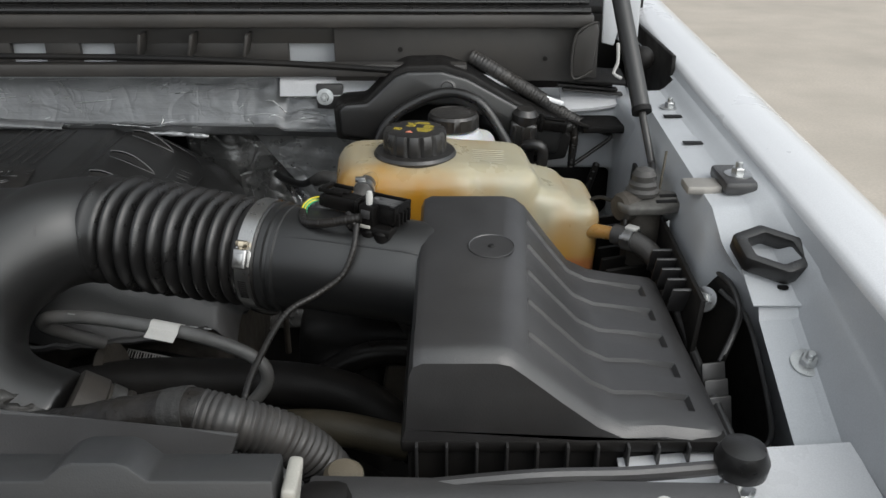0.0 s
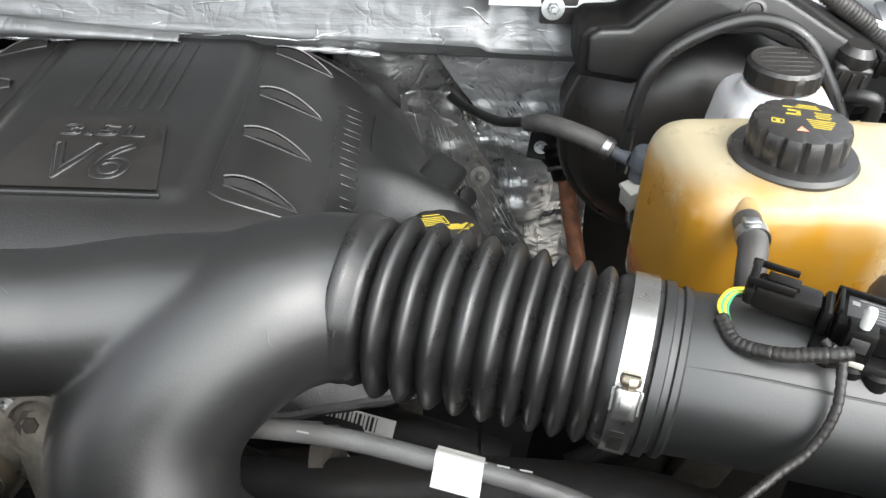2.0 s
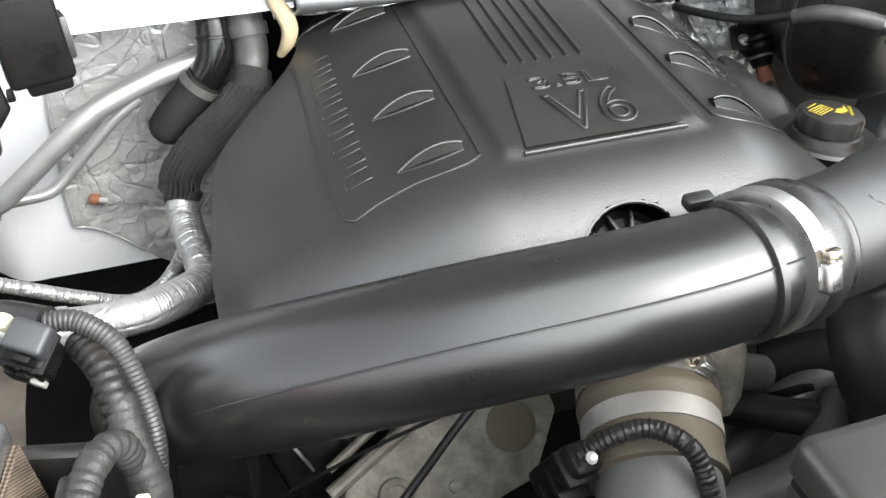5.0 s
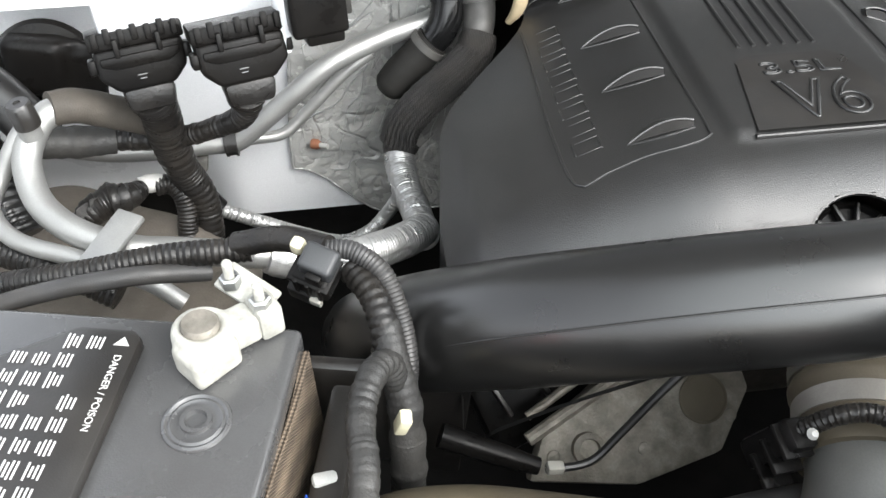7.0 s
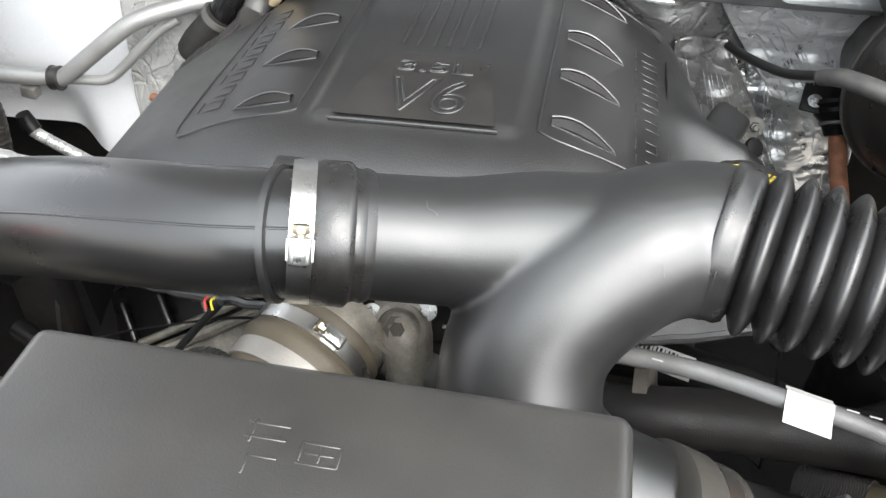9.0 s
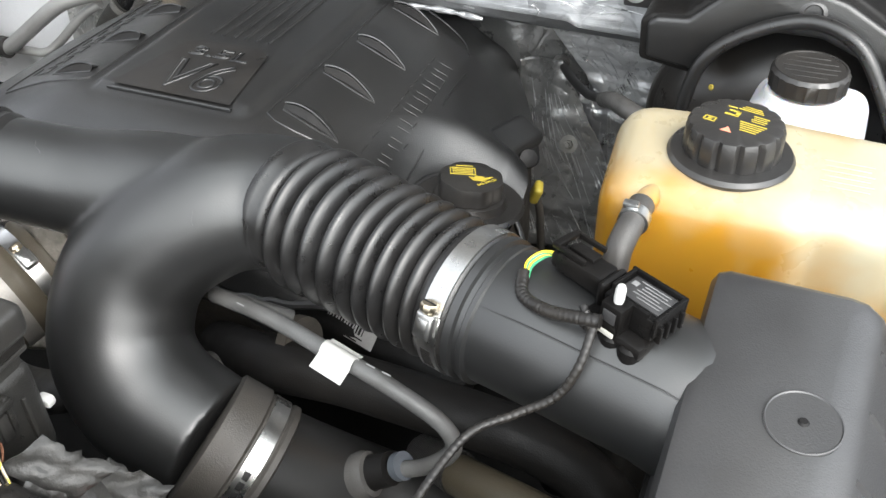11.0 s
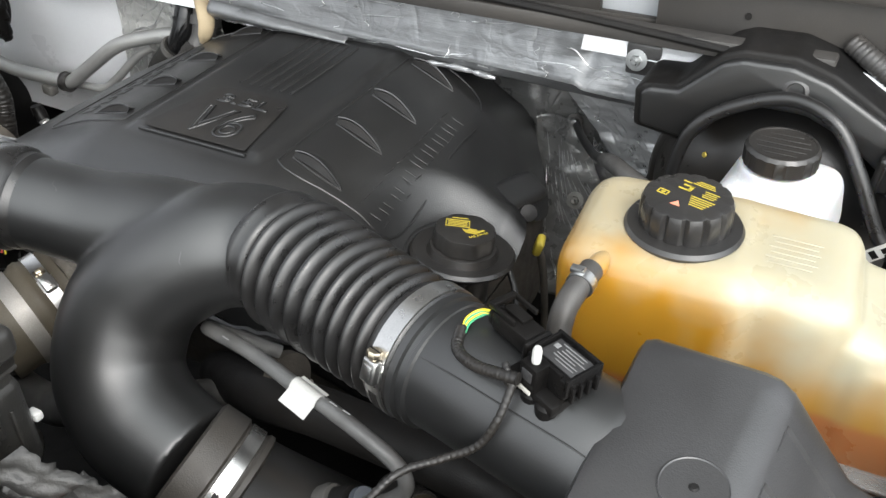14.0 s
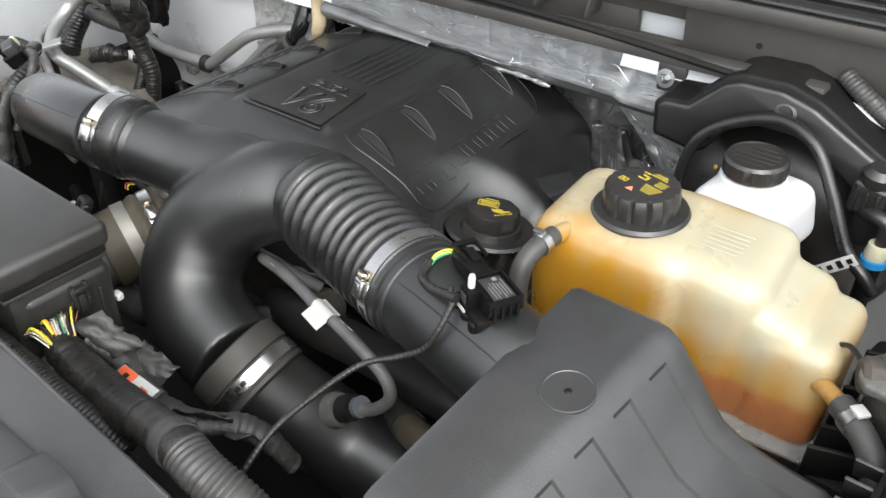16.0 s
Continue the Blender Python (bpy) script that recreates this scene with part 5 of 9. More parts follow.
def build_sensor():
    s = thing("airflow_sensor", (-0.06, 0.650, 1.16), "black airflow sensor plugged into the outlet pipe", "sensor")
    rz = turn(-4, 2, -25)
    c = Vector((-0.058, 0.650, 1.182))

    def at(x, y, z):
        return c + rz @ Vector((x, y, z)) * 0.88

    def box(name, x, y, z, w, d, h, r, mat, parent, label=""):
        return part(name, rbox(bmesh.new(), at(x, y, z), (w * 0.88, d * 0.88, h * 0.88), r * 0.88, rz, 2), mat, parent, label)
    box("base", 0.006, -0.002, -0.013, 0.046, 0.036, 0.010, 0.003, PLUGB, s)
    for k in (-1, 0, 1):
        part("lobe", lathe(bmesh.new(), [(0.0075, 0), (0.0075, 0.014), (0.006, 0.016)], at(0.006 + 0.014 * k, -0.014, -0.030), rz, 18), PLUGB, s)
    box("housing", 0.010, 0.005, 0.000, 0.036, 0.030, 0.015, 0.0015, PLUGB, s)
    for x, y, w, d in ((0.010, 0.0195, 0.040, 0.0025), (0.010, -0.0085, 0.026, 0.0025), (0.0285, 0.005, 0.0025, 0.031), (-0.0075, 0.008, 0.0025, 0.022)):
        box("frame_rail", x, y, 0.0035, w, d, 0.014, 0.0006, PLUGB, s)
    lab = box("label", 0.011, 0.006, 0.0080, 0.030, 0.020, 0.0012, 0.0003, BOXP, s, "dark label with unreadable print")
    for k in range(6):
        box("print_bar", 0.012 + 0.002 * (k % 3), 0.0135 - 0.0028 * k, 0.0088, 0.021 - 0.005 * (k % 2), 0.0007, 0.0003, 0, FAINT, lab)
    box("print_block", 0.000, 0.009, 0.0088, 0.004, 0.004, 0.0003, 0, FAINT, lab)
    for k in range(4):
        box("fin", 0.0305, -0.006 + 0.007 * k, -0.002, 0.004, 0.0022, 0.012, 0.0005, PLUGB, s)
    tower = box("tower", 0.005, -0.0145, 0.001, 0.015, 0.013, 0.020, 0.0015, PLUGB, s)
    box("slot", 0.005, -0.0212, 0.003, 0.009, 0.0012, 0.008, 0.0003, BOXP, tower)
    part("peg", lathe(bmesh.new(), [(0.0024, 0), (0.0028, 0.003), (0.0028, 0.009), (0.0020, 0.0115), (0.001, 0.012)], at(0.005, -0.0145, 0.010), rz, 14), PAPER, s, "white plastic peg")
    plug = box("plug", -0.034, 0.006, 0.000, 0.036, 0.019, 0.015, 0.003, PLUGB, s, "black wiring plug")
    box("boot", -0.053, 0.005, -0.001, 0.008, 0.015, 0.012, 0.003, PLUGB, plug)
    for y in (-0.001, 0.019):
        box("latch_rail", -0.044, y, 0.0095, 0.026, 0.0024, 0.004, 0.0006, PLUGB, plug)
    box("latch", -0.054, 0.009, 0.0100, 0.005, 0.022, 0.0045, 0.001, PLUGB, plug)
    box("latch_tongue", -0.038, 0.009, 0.0085, 0.018, 0.009, 0.003, 0.0006, PLUGB, plug)
    box("collar", -0.013, 0.004, 0.000, 0.006, 0.024, 0.018, 0.003, PLUGB, plug)
    box("tie", 0.003, -0.0225, -0.008, 0.016, 0.0016, 0.0032, 0.0006, GREYPLUG, s, "pale cable tie")
    for k, (m, o) in enumerate(((WIRE_Y, 0.0), (WIRE_G, 0.0018), (WIRE_Y, 0.0036), (WIRE_G, 0.0052))):
        w = [at(-0.054, 0.002 + o * 0.6, 0.002 - o), at(-0.064 + o * 0.7, -0.002 + o * 0.4, -0.001 - o * 0.4), at(-0.067 + o * 0.9, -0.012, -0.006), at(-0.060 + o * 0.4, -0.021, -0.010)]
        part("wire", sweep(bmesh.new(), w, 0.0009, 8, 0.002), m, s, "coloured wire")
    part("wire_sleeve", sweep(bmesh.new(), [at(-0.064, -0.018, -0.009), at(-0.052, -0.031, -0.013), at(-0.030, -0.034, -0.009), at(-0.008, -0.030, -0.002), at(0.003, -0.026, 0.001)], 0.0036, 14, 0.001, 1, True, rings_wave(0.003, 0.0005)), TAPE, s, "taped wire sleeve")
    for k in range(3):
        part("twisted_wire", sweep(bmesh.new(), [at(-0.012 + 0.004 * k, -0.024 - 0.003 * k, 0.002), at(-0.002, -0.029 + 0.003 * k, -0.004), at(-0.004 - 0.003 * k, -0.026, -0.010)], 0.0022, 10, 0.001, 1, True, rings_wave(0.003, 0.0003)), TAPE, s)
    run = [at(0.0, -0.027, -0.004), (-0.071, 0.614, 1.162), (-0.080, 0.606, 1.144), (-0.098, 0.597, 1.133), (-0.120, 0.578, 1.126), (-0.132, 0.535, 1.116), (-0.137, 0.500, 1.106), (-0.139, 0.46, 1.08)]
    part("wire_lead", sweep(bmesh.new(), run, 0.0024, 12, 0.0012, 1, True, rings_wave(0.0042, 0.0005)), TAPE, s, "long taped wire lead")


build_sensor()


# ---- coolant and brake reservoirs ----
def build_degas():
    d = thing("coolant_reservoir", (0.02, 0.83, 1.03), "cloudy translucent coolant reservoir stained amber, low fluid", "coolant reservoir")
    b = rbox(bmesh.new(), (-0.036, 0.832, 1.100), (0.145, 0.128, 0.142), 0.026, turn(0, 0, 5), 4)
    rbox(b, (0.035, 0.842, 1.096), (0.110, 0.118, 0.142), 0.022, turn(0, 5, 5), 4)
    rbox(b, (0.085, 0.842, 1.075), (0.070, 0.104, 0.135), 0.018, turn(0, 14, 4), 4)
    rbox(b, (0.122, 0.838, 1.065), (0.066, 0.098, 0.125), 0.016, turn(0, 3, 2), 4)
    melt(part("bottle", b, BOTTLE, d, sharp=2), 0.0028, 6)
    fl = bmesh.new()
    ol = []
    for sx, sy, a0 in ((1, 1, 0), (-1, 1, 90), (-1, -1, 180), (1, -1, 270)):
        ol += [(sx * 0.114 + 0.030 * math.cos(radians(a0 + 15 * k)), sy * 0.038 + 0.030 * math.sin(radians(a0 + 15 * k))) for k in range(7)]
    prism(fl, ol, 0.004, Matrix.Translation((0.036, 0.838, 1.036)) @ turn(6, 0, 3).to_4x4(), 0.0012)
    part("seam_flange", fl, FLANGE, d, "cloudy moulded seam flange")
    # embossed warning panel on top
    for k in range(6):
        part("embossed_bar", rbox(bmesh.new(), (0.046, 0.850 - 0.0062 * k, 1.1664), (0.034 - 0.005 * (k % 2), 0.0018, 0.0006), 0.0003, turn(0, 5, 8)), EMBOSS, d)
    # outlet and nipple
    part("outlet", sweep(bmesh.new(), [(0.138, 0.806, 1.095), (0.155, 0.791, 1.101), (0.176, 0.773, 1.104)], [0.0100, 0.0072, 0.0066], 18), AMBER, d, "amber outlet spigot")
    part("nipple", sweep(bmesh.new(), [(-0.068, 0.785, 1.160), (-0.073, 0.752, 1.162)], [0.008, 0.0075], 16), BOTTLE, d)
    # pressure cap
    cx = Vector((-0.028, 0.827, 1.168))
    part("cap_flange", lathe(bmesh.new(), [(0.027, 0), (0.0405, 0.001), (0.0414, 0.004), (0.0395, 0.007), (0.032, 0.008)], cx, None, 56), BATT, d, "wide black cap flange")
    cap = part("cap", lathe(bmesh.new(), [(0.0308, 0.006), (0.0320, 0.009), (0.0316, 0.024), (0.0300, 0.0280), (0.0270, 0.0290), (0.002, 0.0290)], cx, None, 140,
                            lambda a, i: -0.0030 * max(0, math.cos(14 * a)) ** 3 if i in (1, 2) else (-0.0016 * max(0, math.cos(14 * a)) ** 3 if i == 3 else 0)), BATT, d, "ribbed black pressure cap")
    top = Matrix.Translation(cx + Vector((0, 0, 0.0292))) @ Matrix.Diagonal((0.88, 0.88, 0.6, 1.0))
    rows = [(0.004, 0.0225 - 0.0024 * k, 0.013 + 0.003 * (k % 3), 0.0008) for k in range(3)] + [(0.014, 0.0125 - 0.0026 * k, 0.012 - 0.002 * (k % 2), 0.0008) for k in range(4)]
    rows += [(0.012, 0.0005 - 0.0028 * k, 0.020 - 0.002 * k, 0.0010) for k in range(5)] + [(-0.006, 0.012, 0.009, 0.0018), (-0.003, 0.009, 0.003, 0.007), (-0.007, 0.006, 0.010, 0.0018), (-0.010, 0.017, 0.007, 0.0012)]
    rows += [(-0.0180, -0.0045, 0.0080, 0.0009), (-0.0180, -0.0100, 0.0080, 0.0009), (-0.0220, -0.0073, 0.0009, 0.0058), (-0.0140, -0.0073, 0.0009, 0.0058), (-0.018, -0.0073, 0.003, 0.0025)]
    for x, y, w, h in rows:
        b = rbox(bmesh.new(), (x, y, 0), (w, h, 0.0005), 0)
        bmesh.ops.transform(b, matrix=top @ turn(0, 0, -14).to_4x4(), verts=b.verts)
        part("print_bar", b, YELLOW, cap, "yellow printed bar")
    b = prism(bmesh.new(), [(-0.0100, -0.0170), (-0.0020, -0.0185), (-0.0050, -0.0110)], 0.0005, top)
    part("warning_triangle", b, PINK, cap, "small red warning triangle")
    # hoses
    h = thing("overflow_hose", (-0.07, 0.74, 1.14), "grey rubber vent hose with a spring clip", "hose")
    part("hose", sweep(bmesh.new(), [(-0.072, 0.764, 1.162), (-0.074, 0.742, 1.161), (-0.077, 0.727, 1.150), (-0.076, 0.718, 1.128), (-0.068, 0.712, 1.104), (-0.050, 0.708, 1.075), (-0.03, 0.72, 1.03)], 0.0086, 20, 0.004), HOSE, h)
    part("clip", lathe(bmesh.new(), [(0.0087, -0.004), (0.0099, -0.004), (0.0099, 0.004), (0.0087, 0.004)], (-0.073, 0.748, 1.1617), aim((0.05, 1, 0.05)), 24), ZINC, h, "zinc spring clip")
    part("clip_ear", rbox(bmesh.new(), (-0.076, 0.748, 1.1722), (0.010, 0.006, 0.004), 0.001), ZINC, h, "zinc spring clip")
    h = thing("coolant_hose", (0.20, 0.72, 1.10), "grey rubber coolant hose with a pale spring clip", "hose")
    part("hose", sweep(bmesh.new(), [(0.169, 0.779, 1.1035), (0.184, 0.767, 1.1025), (0.202, 0.752, 1.093), (0.215, 0.737, 1.070), (0.220, 0.722, 1.035), (0.219, 0.71, 0.99)], 0.0100, 20, 0.004), HOSE, h)
    part("clip", lathe(bmesh.new(), [(0.0102, -0.006), (0.0114, -0.006), (0.0114, 0.006), (0.0102, 0.006)], (0.183, 0.768, 1.1025), aim((0.7, -0.7, 0.1)), 24), ZINC, h, "pale spring clip")
    part("clip_ear", rbox(bmesh.new(), (0.184, 0.768, 1.1145), (0.012, 0.010, 0.003), 0.001, turn(0, 0, -40)), PAPER, h, "pale spring clip")


build_degas()


def build_brakes():
    bo = thing("brake_booster", (0.0, 1.13, 1.0), "black round brake booster in front of the firewall", "brake booster")
    part("drum", lathe(bmesh.new(), [(0.05, -0.09), (0.085, -0.085), (0.115, -0.06), (0.128, -0.03), (0.133, -0.028), (0.133, -0.018), (0.128, -0.016), (0.126, 0.06)], (0.0, 1.165, 1.015), aim((0, 1, 0.05)), 64), BATT, bo)
    part("rim_edge", lathe(bmesh.new(), [(0.1325, -0.003), (0.1355, -0.002), (0.1355, 0.002), (0.1325, 0.003)], (0.0, 1.142, 1.0138), aim((0, 1, 0.05)), 72), BOOT, bo, "worn grey rim edge")
    part("paint_dot", lathe(bmesh.new(), [(0.003, 0), (0.002, 0.001)], (-0.068, 1.085, 1.080), aim((-0.4, -0.8, 0.4)), 10), YELLOW, bo, "small yellow paint dot")
    r = thing("brake_fluid_reservoir", (0.012, 0.975, 1.10), "white translucent brake fluid reservoir with black cap", "fluid reservoir")
    b = rbox(bmesh.new(), (0.016, 0.972, 1.112), (0.100, 0.105, 0.062), 0.016, turn(0, 0, -6), 4, 0.86)
    rbox(b, (0.012, 0.972, 1.060), (0.085, 0.10, 0.06), 0.012, turn(0, 0, -6), 3)
    lathe(b, [(0.034, 0.0), (0.031, 0.02)], (0.012, 0.972, 1.132), None, 32)
    melt(part("jar", b, WHITEJAR, r, sharp=2), 0.003, 6)
    part("cap", lathe(bmesh.new(), [(0.0275, 0), (0.0288, 0.002), (0.0288, 0.015), (0.0270, 0.0180), (0.001, 0.0175)], (0.012, 0.972, 1.153), None, 64, lambda a, i: 0.0008 * (1 if math.cos(24 * a) > 0 else 0) if i in (1, 2) else 0), BATT, r, "knurled black screw cap")
    for k in range(5):
        part("cap_bar", rbox(bmesh.new(), (0.012, 0.956 + 0.008 * k, 1.1708), (0.042 - 0.004 * abs(k - 2) ** 2, 0.0022, 0.0010), 0.0003), BATT, r)
    part("cap_rim", lathe(bmesh.new(), [(0.0270, 0), (0.0270, 0.0012), (0.0256, 0.0012), (0.0254, 0)], (0.012, 0.972, 1.1705), None, 48), BATT, r)
    m = thing("master_cylinder", (0.012, 0.97, 1.03), "dull cast aluminium master cylinder", "master cylinder")
    part("barrel", sweep(bmesh.new(), [(0.012, 0.90, 1.035), (0.012, 1.08, 1.035)], 0.024, 24), CAST, m)


build_brakes()


def build_cowl_cover():
    c = thing("cowl_duct", (0.0, 1.08, 1.15), "black moulded plastic cowl duct bolted beside the foil", "cowl duct")
    m = Matrix.Translation((0, 1.118, 0)) @ turn(90, 0, 0).to_4x4()
    out = [(-0.136, 1.112), (-0.138, 1.150), (-0.130, 1.158), (-0.100, 1.160), (-0.062, 1.199), (-0.045, 1.206), (0.000, 1.207), (0.035, 1.196), (0.095, 1.160), (0.150, 1.130),
           (0.165, 1.115), (0.158, 1.085), (0.120, 1.080), (0.095, 1.110), (0.060, 1.140), (0.020, 1.158), (-0.020, 1.158), (-0.055, 1.140), (-0.075, 1.110), (-0.085, 1.104)]
    part("duct", prism(bmesh.new(), out, 0.060, m, 0.004, 3), DARK, c, sharp=0.9)
    inner = [(x * 0.93 - 0.002, 1.13 + (z - 1.13) * 0.86 + 0.004) for x, z in out]
    part("raised_face", prism(bmesh.new(), inner, 0.068, m, 0.004, 3), COVER, c, sharp=0.9)
    tab = rbox(bmesh.new(), (-0.150, 1.124, 1.150), (0.036, 0.006, 0.034), 0.0028)
    part("tab", tab, BOXP, c)
    bolt("bolt", (-0.156, 1.120, 1.150), (0, -1, 0.2), 0.0058, ZINC, "zinc bolt", c)
    part("oval_boss", lathe(bmesh.new(), [(0.011, 0), (0.011, 0.002), (0.008, 0.003), (0.006, 0.001), (0.001, 0.001)], (0.005, 1.051, 1.180), aim((0, -1, 0.15)), 24), BOXP, c)

    v = thing("vacuum_hose", (0.0, 1.03, 1.14), "black rubber vacuum hose arching over the brake reservoir", "hose")
    part("hose", sweep(bmesh.new(), [(-0.088, 1.030, 1.030), (-0.086, 1.032, 1.086), (-0.074, 1.036, 1.132), (-0.042, 1.040, 1.160), (0.004, 1.040, 1.177), (0.044, 1.028, 1.168), (0.072, 1.017, 1.132), (0.100, 1.006, 1.083), (0.122, 1.001, 1.064), (0.134, 1.00, 1.05)], 0.0062, 16), RUBBER, v)
    wa, wb = Vector((0.080, 0.998, 1.053)), Vector((0.112, 0.998, 1.082))
    tg = part("print_tag", rbox(bmesh.new(), (wa + wb) / 2, (0.043, 0.0010, 0.012), 0.0003, turn(0, -42, 0)), PAPER, v, "black and white printed tag")
    for q in range(4):
        part("print_bar", rbox(bmesh.new(), wa.lerp(wb, 0.14 + 0.24 * q) + Vector((0, -0.0008, 0)), (0.0055, 0.0004, 0.008 - 0.003 * (q % 2)), 0, turn(0, -42, 0)), DARK, tg)
    s = thing("purge_valve", (0.118, 1.05, 1.12), "black solenoid purge valve with wiring plug", "valve")
    vr = turn(4, 6, -6)
    vo = Vector((0.101, 1.051, 1.126))

    def vat(x, y, z):
        return vo + vr @ Vector((x, y, z))
    part("body", rbox(bmesh.new(), vat(0, 0, -0.004), (0.034, 0.030, 0.034), 0.004, vr, 3), BATT, s)
    for q in (-1, 0, 1):
        part("rib", rbox(bmesh.new(), vat(0.010 * q, -0.0155, -0.006), (0.003, 0.003, 0.028), 0.001, vr), BATT, s)
    part("head", lathe(bmesh.new(), [(0.0155, 0.010), (0.0165, 0.013), (0.0165, 0.022), (0.0130, 0.026), (0.0110, 0.0285), (0.002, 0.029)], vo, vr, 32), BATT, s, "round valve head")
    part("plug", rbox(bmesh.new(), vat(0.034, 0.002, 0.012), (0.040, 0.017, 0.015), 0.003, vr), PLUGB, s)
    part("plug_collar", rbox(bmesh.new(), vat(0.022, 0.002, 0.012), (0.006, 0.021, 0.019), 0.002, vr), PLUGB, s)
    part("plug_latch", rbox(bmesh.new(), vat(0.038, -0.002, 0.0205), (0.024, 0.008, 0.004), 0.001, vr), PLUGB, s)
    part("plug_boot", rbox(bmesh.new(), vat(0.055, 0.002, 0.011), (0.010, 0.012, 0.011), 0.003, vr), BATT, s)
    part("pipe", sweep(bmesh.new(), [vat(0.004, -0.012, -0.016), vat(0.016, -0.020, -0.010), vat(0.026, -0.021, -0.012), vat(0.029, -0.021, -0.024), vat(0.029, -0.020, -0.050)], [0.007, 0.0072, 0.0072, 0.0070, 0.0066], 16), BATT, s, "bent black outlet pipe")
    part("foot", lathe(bmesh.new(), [(0.012, -0.020), (0.015, -0.018), (0.015, -0.052), (0.012, -0.056)], vat(0.004, 0.0, 0.0), vr, 24), DARK, s)
    part("blue_ring", lathe(bmesh.new(), [(0.0105, -0.003), (0.0125, -0.003), (0.0125, 0.004), (0.0105, 0.004)], (0.122, 1.030, 1.066), None, 24), BLUE, s, "blue locking ring")
    part("cream_neck", lathe(bmesh.new(), [(0.010, 0), (0.011, 0.004), (0.009, 0.016)], (0.122, 1.030, 1.070), None, 20), CREAM, s, "cream plastic neck")
    part("stem", sweep(bmesh.new(), [(0.122, 1.030, 1.066), (0.120, 1.03, 1.04), (0.118, 1.03, 0.99)], 0.009, 16), DARK, s)
    l = thing("wiring_loom", (0.2, 1.08, 1.12), "thin black wiring loom by the purge valve", "cable")
    part("cable", sweep(bmesh.new(), [(0.156, 1.053, 1.139), (0.168, 1.060, 1.133), (0.206, 1.084, 1.113), (0.220, 1.088, 1.105), (0.194, 1.080, 1.087), (0.168, 1.072, 1.071)], 0.0026, 10, 0.002, 1, True, rings_wave(0.004, 0.0003)), TAPE, l)
    part("conduit", sweep(bmesh.new(), [(0.166, 1.068, 1.128), (0.169, 1.070, 1.107), (0.168, 1.070, 1.087), (0.167, 1.068, 1.071)], [0.0050, 0.0056, 0.0050, 0.0045], 12, 0.002, 1, True, rings_wave(0.005, 0.0010)), TAPE, l)
    part("drop_conduit", sweep(bmesh.new(), [(0.205, 1.090, 1.068), (0.194, 1.090, 1.028), (0.185, 1.090, 0.979)], 0.0045, 12, 0.002, 1, True, rings_wave(0.005, 0.0010)), TAPE, l)
    dk = thing("tower_grommet", (0.19, 1.14, 1.01), "large black rubber grommet low on the inner tower", "grommet")
    part("disc", lathe(bmesh.new(), [(0.050, -0.004), (0.048, 0.003), (0.044, 0.005), (0.001, 0.005)], (0.190, 1.143, 1.013), aim((0, -1, 0.12)), 40), PLUGB, dk)
    k = thing("cowl_conduit", (0.12, 1.10, 1.16), "black corrugated conduit crossing to the fender", "cable")
    part("conduit", sweep(bmesh.new(), [(0.036, 1.112, 1.206), (0.060, 1.102, 1.194), (0.088, 1.100, 1.177), (0.121, 1.102, 1.157), (0.158, 1.106, 1.131), (0.190, 1.108, 1.112)], 0.0092, 18, 0.0013, 1, True, rings_wave(0.0045, 0.0010)), CONDUIT, k)
    st = rbox(bmesh.new(), (0.078, 1.106, 1.170), (0.165, 0.020, 0.007), 0.002, turn(-25, 19, 0))
    whole("cowl_edge_strip", st, WHITE, "white painted body edge beside the cowl duct", "body panel", kind="structure")
    gp = bmesh.new()
    sheet(gp, 20, 12, lambda u, v: Vector((0.157 + 0.092 * u, 1.104 + 0.05 * v + 0.03 * u ** 4, 1.137 + 0.006 * u + 0.016 * v)), 0.004)
    whole("cowl_corner", gp, WHITE, "white painted cowl corner panel", "body panel", kind="structure")
    tw = bmesh.new()
    rbox(tw, (0.200, 1.165, 1.092), (0.130, 0.090, 0.086), 0.006, None, 3)
    rbox(tw, (0.200, 1.185, 0.960), (0.20, 0.070, 0.36), 0.010, None, 3)
    rbox(tw, (0.256, 1.03, 1.03), (0.040, 0.22, 0.24), 0.008, turn(0, 0, 4), 2)
    it = melt(whole("inner_tower", tw, GREYP, "dull white strut tower on the driver's side", "strut tower", kind="structure"), 0.004, 3)


build_cowl_cover()


